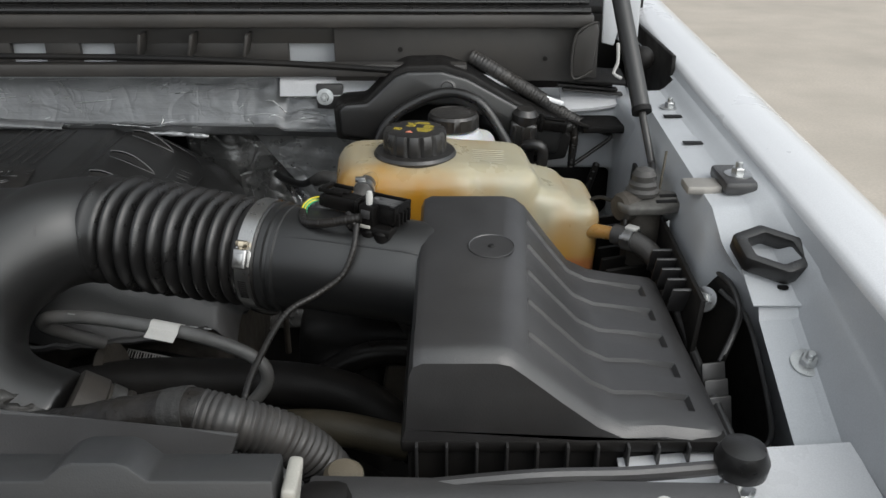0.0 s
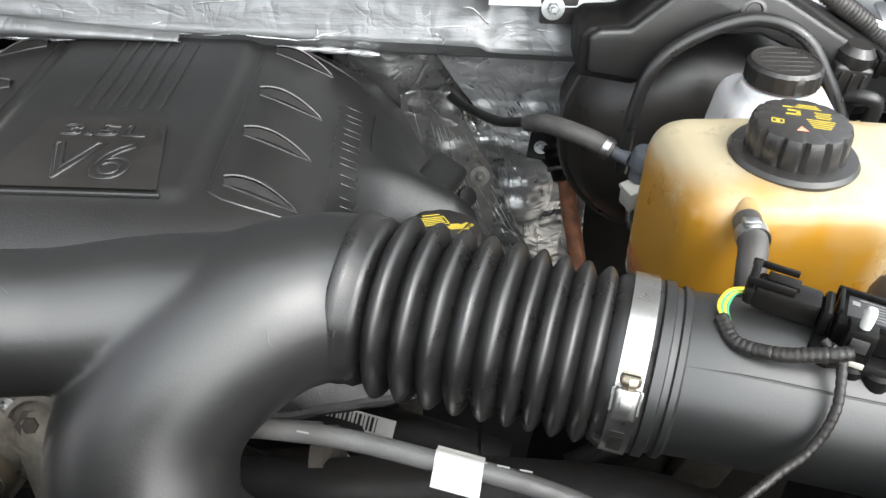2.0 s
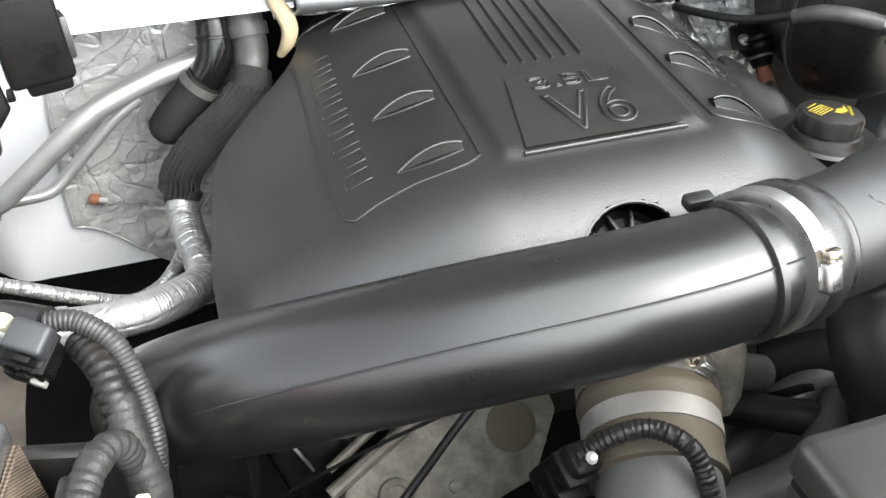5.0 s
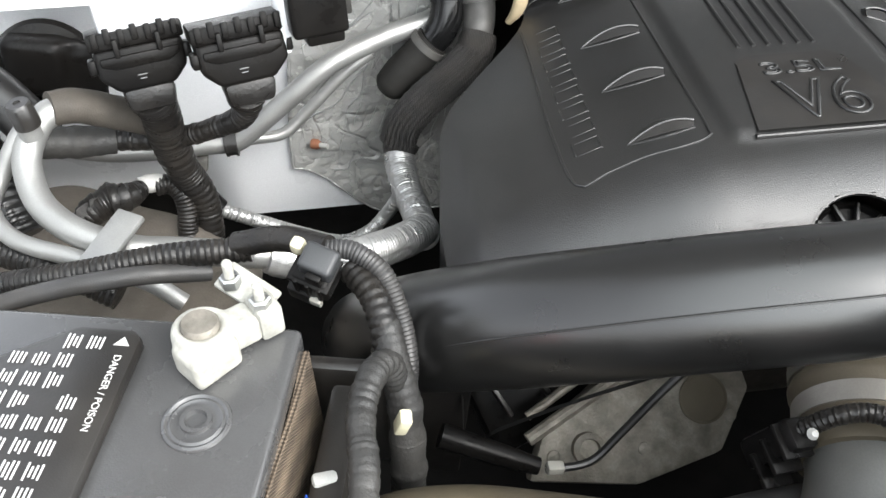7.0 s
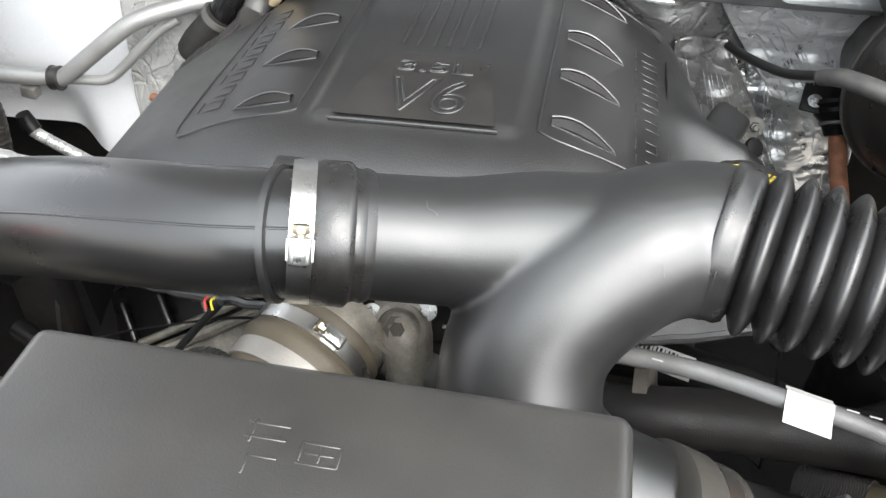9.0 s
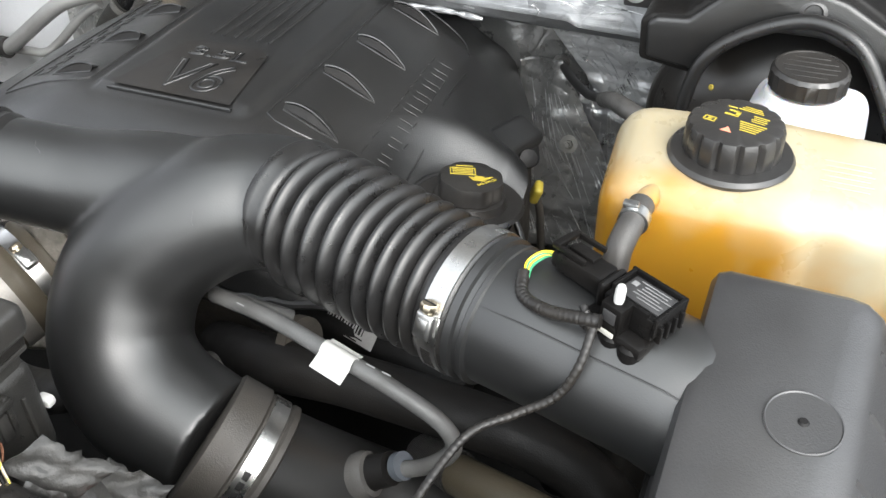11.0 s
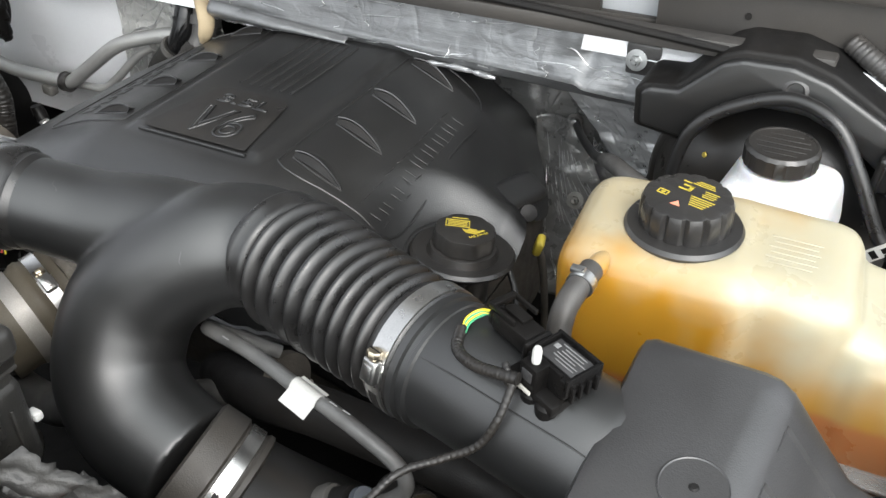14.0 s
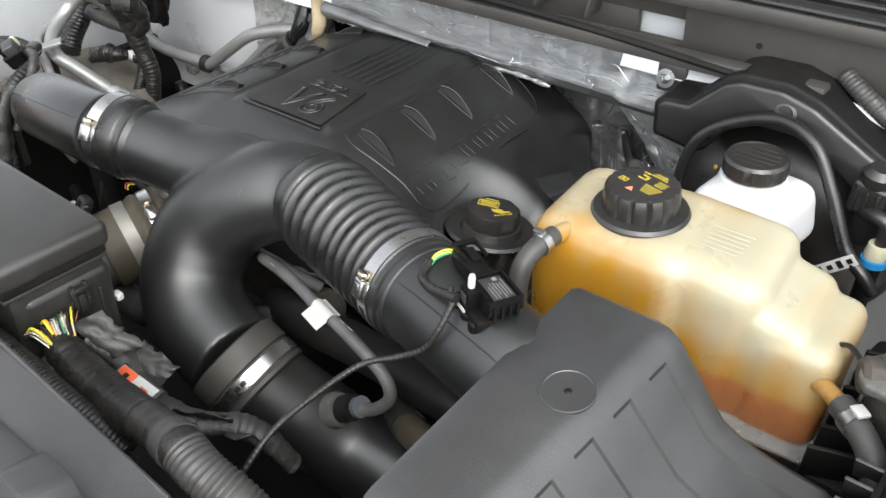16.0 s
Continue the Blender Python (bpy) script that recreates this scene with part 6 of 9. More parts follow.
def build_strut():
    s = thing("hood_strut", (0.205, 0.83, 1.15), "black gas strut holding up the hood", "gas strut")
    lo, hi = Vector((0.2265, 0.886, 1.138)), Vector((0.156, 1.265, 1.60))
    mid = lo + (hi - lo) * 0.105
    part("rod", sweep(bmesh.new(), [lo, mid], 0.0042, 14, 0.05), BATT, s, "thin dark piston rod")
    part("cylinder", sweep(bmesh.new(), [mid, hi], 0.0100, 24, 0.05), TUBE, s, "black painted cylinder")
    part("collar", sweep(bmesh.new(), [mid - (hi - lo) * 0.004, mid + (hi - lo) * 0.006], 0.0110, 24, 0.05), DARK, s)
    part("rod_end", sweep(bmesh.new(), [lo, (0.212, 0.815, 1.142)], 0.0042, 12, 0.02), BATT, s)
    b = thing("strut_bracket", (0.20, 0.80, 1.14), "dull cast bracket with a rubber ball joint", "bracket")
    arm = [(-0.034, -0.014), (-0.026, -0.024), (0.004, -0.026), (0.034, -0.018), (0.040, -0.004), (0.030, 0.006), (0.006, 0.016), (-0.024, 0.018), (-0.036, 0.004)]
    m = Matrix.Translation((0.208, 0.798, 1.127)) @ turn(6, -4, -4).to_4x4()
    part("plate", prism(bmesh.new(), arm, 0.010, m, 0.003, 3), BRACKET, b)
    for x, y, w in ((0.016, -0.002, 0.018), (0.012, -0.014, 0.020)):
        q = rbox(bmesh.new(), (x, y, 0.0103), (w, 0.006, 0.001), 0.0004)
        bmesh.ops.transform(q, matrix=m, verts=q.verts)
        part("slot", q, DARK, b, "dark slot")
    part("boot", lathe(bmesh.new(), [(0.0160, 0), (0.0168, 0.004), (0.0138, 0.007), (0.0144, 0.011), (0.0112, 0.014), (0.0118, 0.020), (0.0085, 0.025), (0.003, 0.027)], (0.199, 0.804, 1.137), None, 32), BOOT, b, "grey rubber boot")
    part("knuckle", lathe(bmesh.new(), [(0.012, -0.012), (0.015, -0.008), (0.015, 0.008), (0.012, 0.012)], (0.184, 0.796, 1.126), aim((0.8, 0.4, 0)), 20), GRIME, b)
    part("body", lathe(bmesh.new(), [(0.018, -0.06), (0.020, -0.02), (0.016, 0.0)], (0.200, 0.800, 1.125), None, 24), GRIME, b)
    part("side_bolt", lathe(bmesh.new(), [(0.006, 0), (0.0065, 0.002), (0.004, 0.003), (0.004, 0.007)], (0.231, 0.804, 1.103), aim((-0.3, -0.8, 0.4)), 16), ZINC, b, "zinc bolt head")
    c = thing("thin_sensor_wire", (0.17, 0.80, 1.12), "thin black wire hooked over the strut bracket", "cable")
    part("wire", sweep(bmesh.new(), [(0.146, 0.822, 1.118), (0.158, 0.815, 1.128), (0.172, 0.800, 1.128), (0.180, 0.785, 1.118), (0.176, 0.775, 1.09)], 0.0022, 8, 0.003), TAPE, c)
    r = thing("brown_rod", (0.222, 0.84, 1.15), "thin rusty brown rod standing behind the bracket", "rod")
    part("rod", sweep(bmesh.new(), [(0.214, 0.800, 1.130), (0.230, 0.846, 1.166)], 0.0013, 8, 0.02), TANHOSE, r)


build_strut()


def build_side_tray():
    t = thing("relay_cover", (0.225, 0.62, 1.06), "black plastic cover bolted between filter box and fender", "plastic cover")
    top = [(0.240, 0.795, 1.104), (0.240, 0.740, 1.110), (0.238, 0.690, 1.114), (0.240, 0.662, 1.116), (0.245, 0.645, 1.112), (0.246, 0.625, 1.100), (0.236, 0.608, 1.086), (0.226, 0.598, 1.070)]
    line = [q for q, k in spline(top, 0.006)]

    def skin(u, v):
        p = line[min(int(u * (len(line) - 1) + 0.5), len(line) - 1)]
        return Vector((p.x - 0.030 * v + 0.006 * math.sin(math.pi * v), p.y - 0.012 * v, p.z - 0.085 * v * v - 0.004 * v))
    part("shell", sheet(bmesh.new(), len(line) - 1, 10, skin, -0.003), DARK, t, sharp=1.0)
    part("edge", sweep(bmesh.new(), top, 0.0028, 10, 0.004), BOXP, t, "rounded black edge")
    rim = [(0.236, 0.650, 1.108), (0.250, 0.622, 1.098), (0.254, 0.596, 1.080), (0.256, 0.562, 1.052), (0.250, 0.535, 1.042), (0.234, 0.518, 1.038), (0.215, 0.500, 1.036)]
    wall = [q for q, k in spline(rim, 0.006)]
    part("splash_shield", sheet(bmesh.new(), len(wall) - 1, 8, lambda u, v: wall[int(u * (len(wall) - 1) + 0.5)] + Vector((-0.010 * v, 0.030 * v, -0.13 * v)), -0.0025), DARK, t, "curved black splash shield", sharp=1.0)
    part("shield_rim", sweep(bmesh.new(), rim, 0.0022, 8, 0.004), BOXP, t)
    part("rod", sweep(bmesh.new(), [(0.207, 0.690, 1.080), (0.213, 0.600, 1.058), (0.220, 0.505, 1.040)], 0.004, 10), BOXP, t)
    for k in range(5):
        part("rib", rbox(bmesh.new(), (0.206, 0.655 + 0.020 * k, 1.096), (0.022, 0.003, 0.030), 0.001, turn(25, 0, 0)), BOXP, t)
    for k in range(3):
        part("lower_rib", rbox(bmesh.new(), (0.218, 0.585 - 0.012 * k, 1.060 - 0.008 * k), (0.020, 0.003, 0.030), 0.001, turn(-20, 0, 10)), BOXP, t)
    bolt("bolt", (0.222, 0.645, 1.102), (-0.55, -0.55, 0.45), 0.0058, ZINC, "large zinc flange bolt", t)
    st = thing("side_tray", (0.20, 0.86, 1.0), "near-black plastic tray behind the filter box", "plastic tray")
    part("floor", rbox(bmesh.new(), (0.20, 0.86, 0.975), (0.09, 0.20, 0.13), 0.01), DARK, st)
    part("liner", rbox(bmesh.new(), (0.213, 0.79, 1.03), (0.005, 0.34, 0.17), 0.002, turn(0, 4, -2)), DARK, st, "black plastic liner")
    for k in range(6):
        part("rib", rbox(bmesh.new(), (0.190, 0.770 + 0.026 * k, 1.055), (0.066, 0.004, 0.040), 0.001, turn(12, 0, 18)), DARK, st)


build_side_tray()


# ---- hose with white tag, lower hoses ----
def build_tag_hose():
    h = thing("breather_hose", (-0.25, 0.64, 1.05), "grey rubber breather hose with a white paper tag", "hose")
    pts = [(-0.330, 0.722, 1.012), (-0.356, 0.704, 1.034), (-0.366, 0.686, 1.054), (-0.352, 0.674, 1.068), (-0.318, 0.667, 1.072), (-0.288, 0.661, 1.072), (-0.253, 0.652, 1.071), (-0.223, 0.647, 1.068), (-0.192, 0.643, 1.060), (-0.166, 0.641, 1.048), (-0.155, 0.640, 1.034), (-0.158, 0.640, 1.016), (-0.180, 0.639, 0.992), (-0.212, 0.638, 0.976)]
    part("hose", sweep(bmesh.new(), pts, 0.0060, 22, 0.003), PALEHOSE, h)
    part("end_fitting", sweep(bmesh.new(), [(-0.203, 0.638, 0.981), (-0.228, 0.634, 0.966)], [0.0125, 0.0135], 20), DARK, h, "black quick connector")
    fr = aim((0.86, 0.25, 0.45))
    part("port_ring", lathe(bmesh.new(), [(0.0125, -0.010), (0.0170, -0.008), (0.0180, 0.0), (0.0165, 0.005), (0.0128, 0.006), (0.0120, 0.0)], (-0.222, 0.633, 0.970), fr, 32), BOOT, h, "grey rubber port ring")
    for q in (-1, 1):
        part("port_tab", rbox(bmesh.new(), Vector((-0.219, 0.633, 0.973)) + Vector((0.002 * q, 0.011 * q, 0.006)), (0.006, 0.004, 0.004), 0.001), PAPER, h, "white retaining tab")
    part("green_band", sweep(bmesh.new(), [(-0.193, 0.639, 0.988), (-0.198, 0.639, 0.984)], 0.0104, 20), BLUEGREY, h)
    tag = bmesh.new()

    def card(u, v):
        x = -0.2515 + 0.0265 * u - 0.004 * v
        yc = 0.6515 - 0.25 * (x + 0.25)
        dy = 0.0095 - 0.0275 * v
        top = 1.0708 - 0.06 * (x + 0.25)
        lift = math.sqrt(max(0.0, 0.0066 ** 2 - dy * dy)) if abs(dy) < 0.0060 else 0.0027 - 0.28 * (abs(dy) - 0.0060)
        return Vector((x, yc + dy, top + lift))
    sheet(tag, 6, 40, card, 0.0005)
    part("tag", tag, PAPER, h, "white paper tag folded over the hose", sharp=1.5)
    for k in range(11):
        if k in (5, 6):
            continue
        u = -0.328 + 0.0125 * k
        f = (u + 0.318) / 0.126
        b = rbox(bmesh.new(), (u, 0.6635 - 0.020 * f, 1.0765 - 0.0040 * f * f), (0.007, 0.0010, 0.0004), 0, turn(40, 2, -10))
        part("print_bar", b, FAINT, h)
    st = thing("barcode_sticker", (-0.31, 0.785, 0.955), "white barcode sticker on a dark hose below the bellows", "sticker")
    sr = turn(48, 4, -14)
    so = Vector((-0.312, 0.779, 0.954))
    part("paper", rbox(bmesh.new(), so, (0.056, 0.020, 0.0008), 0.0002, sr), PAPER, st)
    for k in range(13):
        part("print_bar", rbox(bmesh.new(), so + sr @ Vector((-0.026 + 0.0033 * k, 0.003, 0.0006)), (0.0008 + 0.0007 * (k % 3), 0.011, 0.0004), 0, sr), DARK, st)
    for k in range(2):
        part("print_line", rbox(bmesh.new(), so + sr @ Vector((-0.004, -0.0055 - 0.003 * k, 0.0006)), (0.040 - 0.010 * k, 0.0012, 0.0004), 0, sr), DARK, st)
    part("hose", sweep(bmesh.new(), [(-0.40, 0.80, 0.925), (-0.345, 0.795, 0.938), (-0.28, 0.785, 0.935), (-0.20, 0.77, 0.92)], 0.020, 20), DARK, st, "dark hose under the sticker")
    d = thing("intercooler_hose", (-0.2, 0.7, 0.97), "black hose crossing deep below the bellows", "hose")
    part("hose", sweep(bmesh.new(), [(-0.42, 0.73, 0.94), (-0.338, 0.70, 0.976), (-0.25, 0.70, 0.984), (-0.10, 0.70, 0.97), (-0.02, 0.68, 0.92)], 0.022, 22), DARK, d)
    band("clamp", (-0.325, 0.719, 0.986), (0.10, -0.015, 0.02), 0.0222, 0.010, d, (0, 0.5, -0.8), GRIME)
    e = thing("cloth_hose", (-0.1, 0.66, 0.95), "brown cloth-covered hose in the depth", "hose")
    part("hose", sweep(bmesh.new(), [(-0.20, 0.690, 0.930), (-0.15, 0.665, 0.955), (-0.10, 0.650, 0.965), (-0.03, 0.640, 0.955)], 0.016, 18), TANHOSE, e)
    part("sleeve", sweep(bmesh.new(), [(-0.205, 0.693, 0.928), (-0.165, 0.672, 0.950)], 0.0175, 18), BRAID, e, "woven dark sleeve")


build_tag_hose()


# ---- fuse box and wiring ----
def build_fusebox():
    f = thing("fuse_box", (-0.485, 0.49, 1.10), "black plastic fuse box with a flat lid", "fuse box")
    tilt = turn(-2, 2.3, 1.0)
    c = Vector((-0.486, 0.482, 1.1955))

    def at(x, y, z):
        return c + tilt @ Vector((x, y, z))
    part("lid", rbox(bmesh.new(), at(0, -0.004, -0.010), (0.272, 0.100, 0.024), 0.0075, tilt, 4), FUSELID, f)
    part("lid_step", rbox(bmesh.new(), at(0, -0.004, -0.024), (0.262, 0.092, 0.010), 0.002, tilt), DARK, f)
    part("body", rbox(bmesh.new(), at(0.0, -0.002, -0.070), (0.252, 0.086, 0.085), 0.006, tilt), FUSEBODY, f)
    # moulded symbols on the lid
    for x, y, w, h in ((-0.012, 0.010, 0.018, 0.0015), (-0.012, 0.003, 0.018, 0.0015), (-0.018, 0.006, 0.0015, 0.012), (-0.010, -0.006, 0.012, 0.0015), (-0.016, -0.010, 0.0015, 0.010),
                       (0.012, 0.004, 0.016, 0.0015), (0.012, -0.006, 0.016, 0.0015), (0.004, -0.001, 0.0015, 0.011), (0.020, -0.001, 0.0015, 0.011), (0.012, -0.001, 0.0015, 0.008), (0.012, -0.001, 0.012, 0.0012)):
        part("moulded_mark", rbox(bmesh.new(), at(x, y, 0.0019), (w, h, 0.0008), 0.0003, tilt, 1), FUSELID, f)
    part("body_flange", rbox(bmesh.new(), at(0.0, -0.003, -0.0325), (0.258, 0.092, 0.004), 0.0015, tilt), FUSELID, f, "thin flange below the lid")
    part("end_wall", rbox(bmesh.new(), at(0.119, 0.004, -0.078), (0.020, 0.078, 0.074), 0.008, tilt, 3), FUSEBODY, f)
    for k in range(3):
        part("end_rib", rbox(bmesh.new(), at(0.1300, -0.024 + 0.026 * k, -0.084), (0.003, 0.003, 0.050), 0.001, tilt), FUSEBODY, f)
    for y in (0.004, 0.016):
        part("latch", rbox(bmesh.new(), at(0.1310, y, -0.058), (0.006, 0.004, 0.026), 0.0012, tilt), FUSEBODY, f)
    part("latch_bridge", rbox(bmesh.new(), at(0.1320, 0.010, -0.050), (0.006, 0.018, 0.005), 0.0012, tilt), FUSEBODY, f)
    part("latch_tongue", rbox(bmesh.new(), at(0.1318, 0.010, -0.064), (0.004, 0.007, 0.018), 0.001, tilt), FUSELID, f)
    for k in range(5):
        part("clip", rbox(bmesh.new(), at(0.1305, -0.034 + 0.007 * k, -0.070 + 0.003 * (k % 2)), (0.004, 0.004, 0.008), 0.0008, tilt), FUSEBODY, f)
    part("white_clip", rbox(bmesh.new(), at(0.122, 0.046, -0.083), (0.010, 0.007, 0.007), 0.002, tilt), PAPER, f, "white plastic clip")
    w = thing("fuse_box_wires", (-0.345, 0.46, 1.13), "bundle of coloured wires leaving the fuse box", "cable")
    rnd = random.Random(7)
    for k in range(52):
        thick = k < 3
        u = rnd.random()
        mat = (WIRE_Y, WIRE_O, WIRE_Y)[k] if thick else (WIRE_W, GREYPLUG, PINK, DARK, BOOT, BRASS, WIRE_G, DARK, RUST, GREYPLUG, WIRE_Y)[k % 11]
        up = 0.001 if thick else 0.010 * rnd.random() - 0.009
        a0 = Vector((-0.360, 0.440 + 0.048 * u, 1.124 + up * 0.6))
        a1 = Vector((-0.350 + 0.004 * rnd.random(), 0.442 + 0.040 * u, 1.131 + up + 0.003 * rnd.random()))
        a2 = Vector((-0.343 + 0.004 * rnd.random(), 0.446 + 0.028 * u, 1.126 + up))
        a3 = Vector((-0.330 + 0.004 * rnd.random(), 0.452 + 0.014 * u, 1.108))
        part("wire", sweep(bmesh.new(), [a0, a1, a2, a3], 0.0012 if thick else rnd.uniform(0.0007, 0.0011), 8, 0.003), mat, w, "coloured insulated wire")
    lm = thing("wiring_harness", (-0.2, 0.44, 1.12), "thick taped wiring harness with dusty folds and a corrugated sleeve", "cable")

    def wound(k, coarse=1.0):
        return lambda s: coarse * (0.0010 * noise.noise(Vector((s * 60, k, 0))) + 0.0005 * noise.noise(Vector((s * 210, k, 3)))) + 0.0003 * abs(math.sin(s * 330 + 4 * noise.noise(Vector((s * 40, k, 9)))))
    p = [(-0.343, 0.458, 1.110), (-0.315, 0.456, 1.103), (-0.285, 0.454, 1.101), (-0.240, 0.451, 1.109), (-0.195, 0.447, 1.122), (-0.160, 0.444, 1.130), (-0.148, 0.443, 1.130)]
    part("taped_run", sweep(bmesh.new(), p, [0.014, 0.0165, 0.0175, 0.0168, 0.016, 0.0158, 0.0150], 30, 0.0016, 1, True, wound(1)), TAPE, lm)
    part("tape_end", sweep(bmesh.new(), [(-0.172, 0.4455, 1.1275), (-0.156, 0.4435, 1.1305)], [0.0166, 0.0172], 30, 0.0012, 1, True, wound(4, 0.6)), DUSTTAPE, lm, "loose tape end")
    for k, (pts, rad) in enumerate((([(-0.340, 0.478, 1.108), (-0.325, 0.492, 1.088), (-0.312, 0.498, 1.066), (-0.285, 0.492, 1.060), (-0.255, 0.498, 1.052), (-0.232, 0.520, 1.042)], [0.010, 0.013, 0.014, 0.013, 0.012, 0.008]),
                                    ([(-0.345, 0.448, 1.102), (-0.318, 0.440, 1.098), (-0.285, 0.437, 1.094), (-0.245, 0.434, 1.094)], [0.008, 0.010, 0.010, 0.008]),
                                    ([(-0.240, 0.500, 1.050), (-0.222, 0.526, 1.040), (-0.205, 0.540, 1.024), (-0.190, 0.552, 0.99)], [0.009, 0.012, 0.012, 0.010]))):
        part("tape_fold", sweep(bmesh.new(), pts, rad, 26, 0.0015, 0.75, True, wound(10 + k, 3.2)), DUSTTAPE, lm, "crumpled dusty tape fold")

    def flap(o, a, c, seed):
        """A stiff crumpled piece of tape standing off the harness."""
        o, a, c = Vector(o), Vector(a), Vector(c)
        n = a.cross(c).normalized()
        return sheet(bmesh.new(), 14, 10, lambda u, v: o + a * u + c * v * (1 - 0.35 * abs(noise.noise(Vector((u * 4, seed, 0))))) + n * (0.006 * noise.noise(Vector((u * 3.1, v * 2.7, seed))) + 0.002 * noise.noise(Vector((u * 9, v * 9, seed))) + 0.006 * math.sin(2.4 * v)), 0.0007)
    for k, (o, a, c) in enumerate((((-0.345, 0.470, 1.122), (0.030, 0.014, -0.030), (0.012, 0.026, 0.006)), ((-0.325, 0.496, 1.076), (0.040, 0.004, -0.012), (0.006, 0.022, 0.010)),
                                   ((-0.262, 0.498, 1.058), (0.036, 0.030, -0.012), (0.012, -0.006, 0.016)), ((-0.228, 0.520, 1.046), (0.022, 0.028, -0.018), (0.018, -0.010, 0.008)),
                                   ((-0.250, 0.434, 1.092), (0.045, 0.000, 0.002), (0.004, -0.016, -0.008)))):
        part("tape_flap", flap(o, a, c, k + 2.0), DUSTTAPE if k != 2 else TAPE, lm, "stiff torn tape flap", sharp=1.5)
    q = [(-0.153, 0.4435, 1.130), (-0.130, 0.442, 1.124), (-0.100, 0.447, 1.108), (-0.078, 0.452, 1.082), (-0.068, 0.458, 1.04), (-0.064, 0.46, 0.98)]
    part("conduit", sweep(bmesh.new(), q, 0.0158, 26, 0.0010, 1, True, rings_wave(0.0044, 0.0015)), CONDUIT, lm, "ribbed dark conduit")
    part("front_conduit", sweep(bmesh.new(), [(-0.520, 0.427, 1.116), (-0.444, 0.427, 1.119), (-0.365, 0.426, 1.119), (-0.296, 0.426, 1.115), (-0.250, 0.430, 1.104), (-0.220, 0.434, 1.09)], 0.0095, 18, 0.0009, 1, True, rings_wave(0.0042, 0.0011)), TAPE, lm, "ribbed black conduit along the fuse box")
    st = thing("warning_sticker", (-0.275, 0.473, 1.105), "orange and white warning sticker on the taped harness", "sticker")
    ax = Vector((1.0, 0.02, -0.06)).normalized()
    nz = Vector((0.10, -0.20, 0.95)).normalized()
    ay = nz.cross(ax).normalized()
    nz = ax.cross(ay)
    rs = Matrix((ax, ay, nz)).transposed()
    o = Vector((-0.285, 0.4830, 1.0850))
    part("backing", rbox(bmesh.new(), o - nz * 0.0032, (0.052, 0.016, 0.0022), 0.0008, rs), DUSTTAPE, st, "dusty tape backing")
    part("strip", rbox(bmesh.new(), o - nz * 0.0015, (0.046, 0.0120, 0.0012), 0.0004, rs), PAPER, st)
    part("orange_field", rbox(bmesh.new(), o - ax * 0.0125 - nz * 0.0008, (0.019, 0.0112, 0.0008), 0.0003, rs), ORANGE, st, "orange printed field")
    part("orange_bar", rbox(bmesh.new(), o + ax * 0.012 - ay * 0.0012 - nz * 0.0008, (0.009, 0.0020, 0.0008), 0.0002, rs), ORANGE, st, "orange printed bar")
    part("dark_bar", rbox(bmesh.new(), o - ax * 0.012 - ay * 0.0005 - nz * 0.0002, (0.0050, 0.0040, 0.0008), 0.0002, rs), DARK, st, "dark printed bar")


build_fusebox()


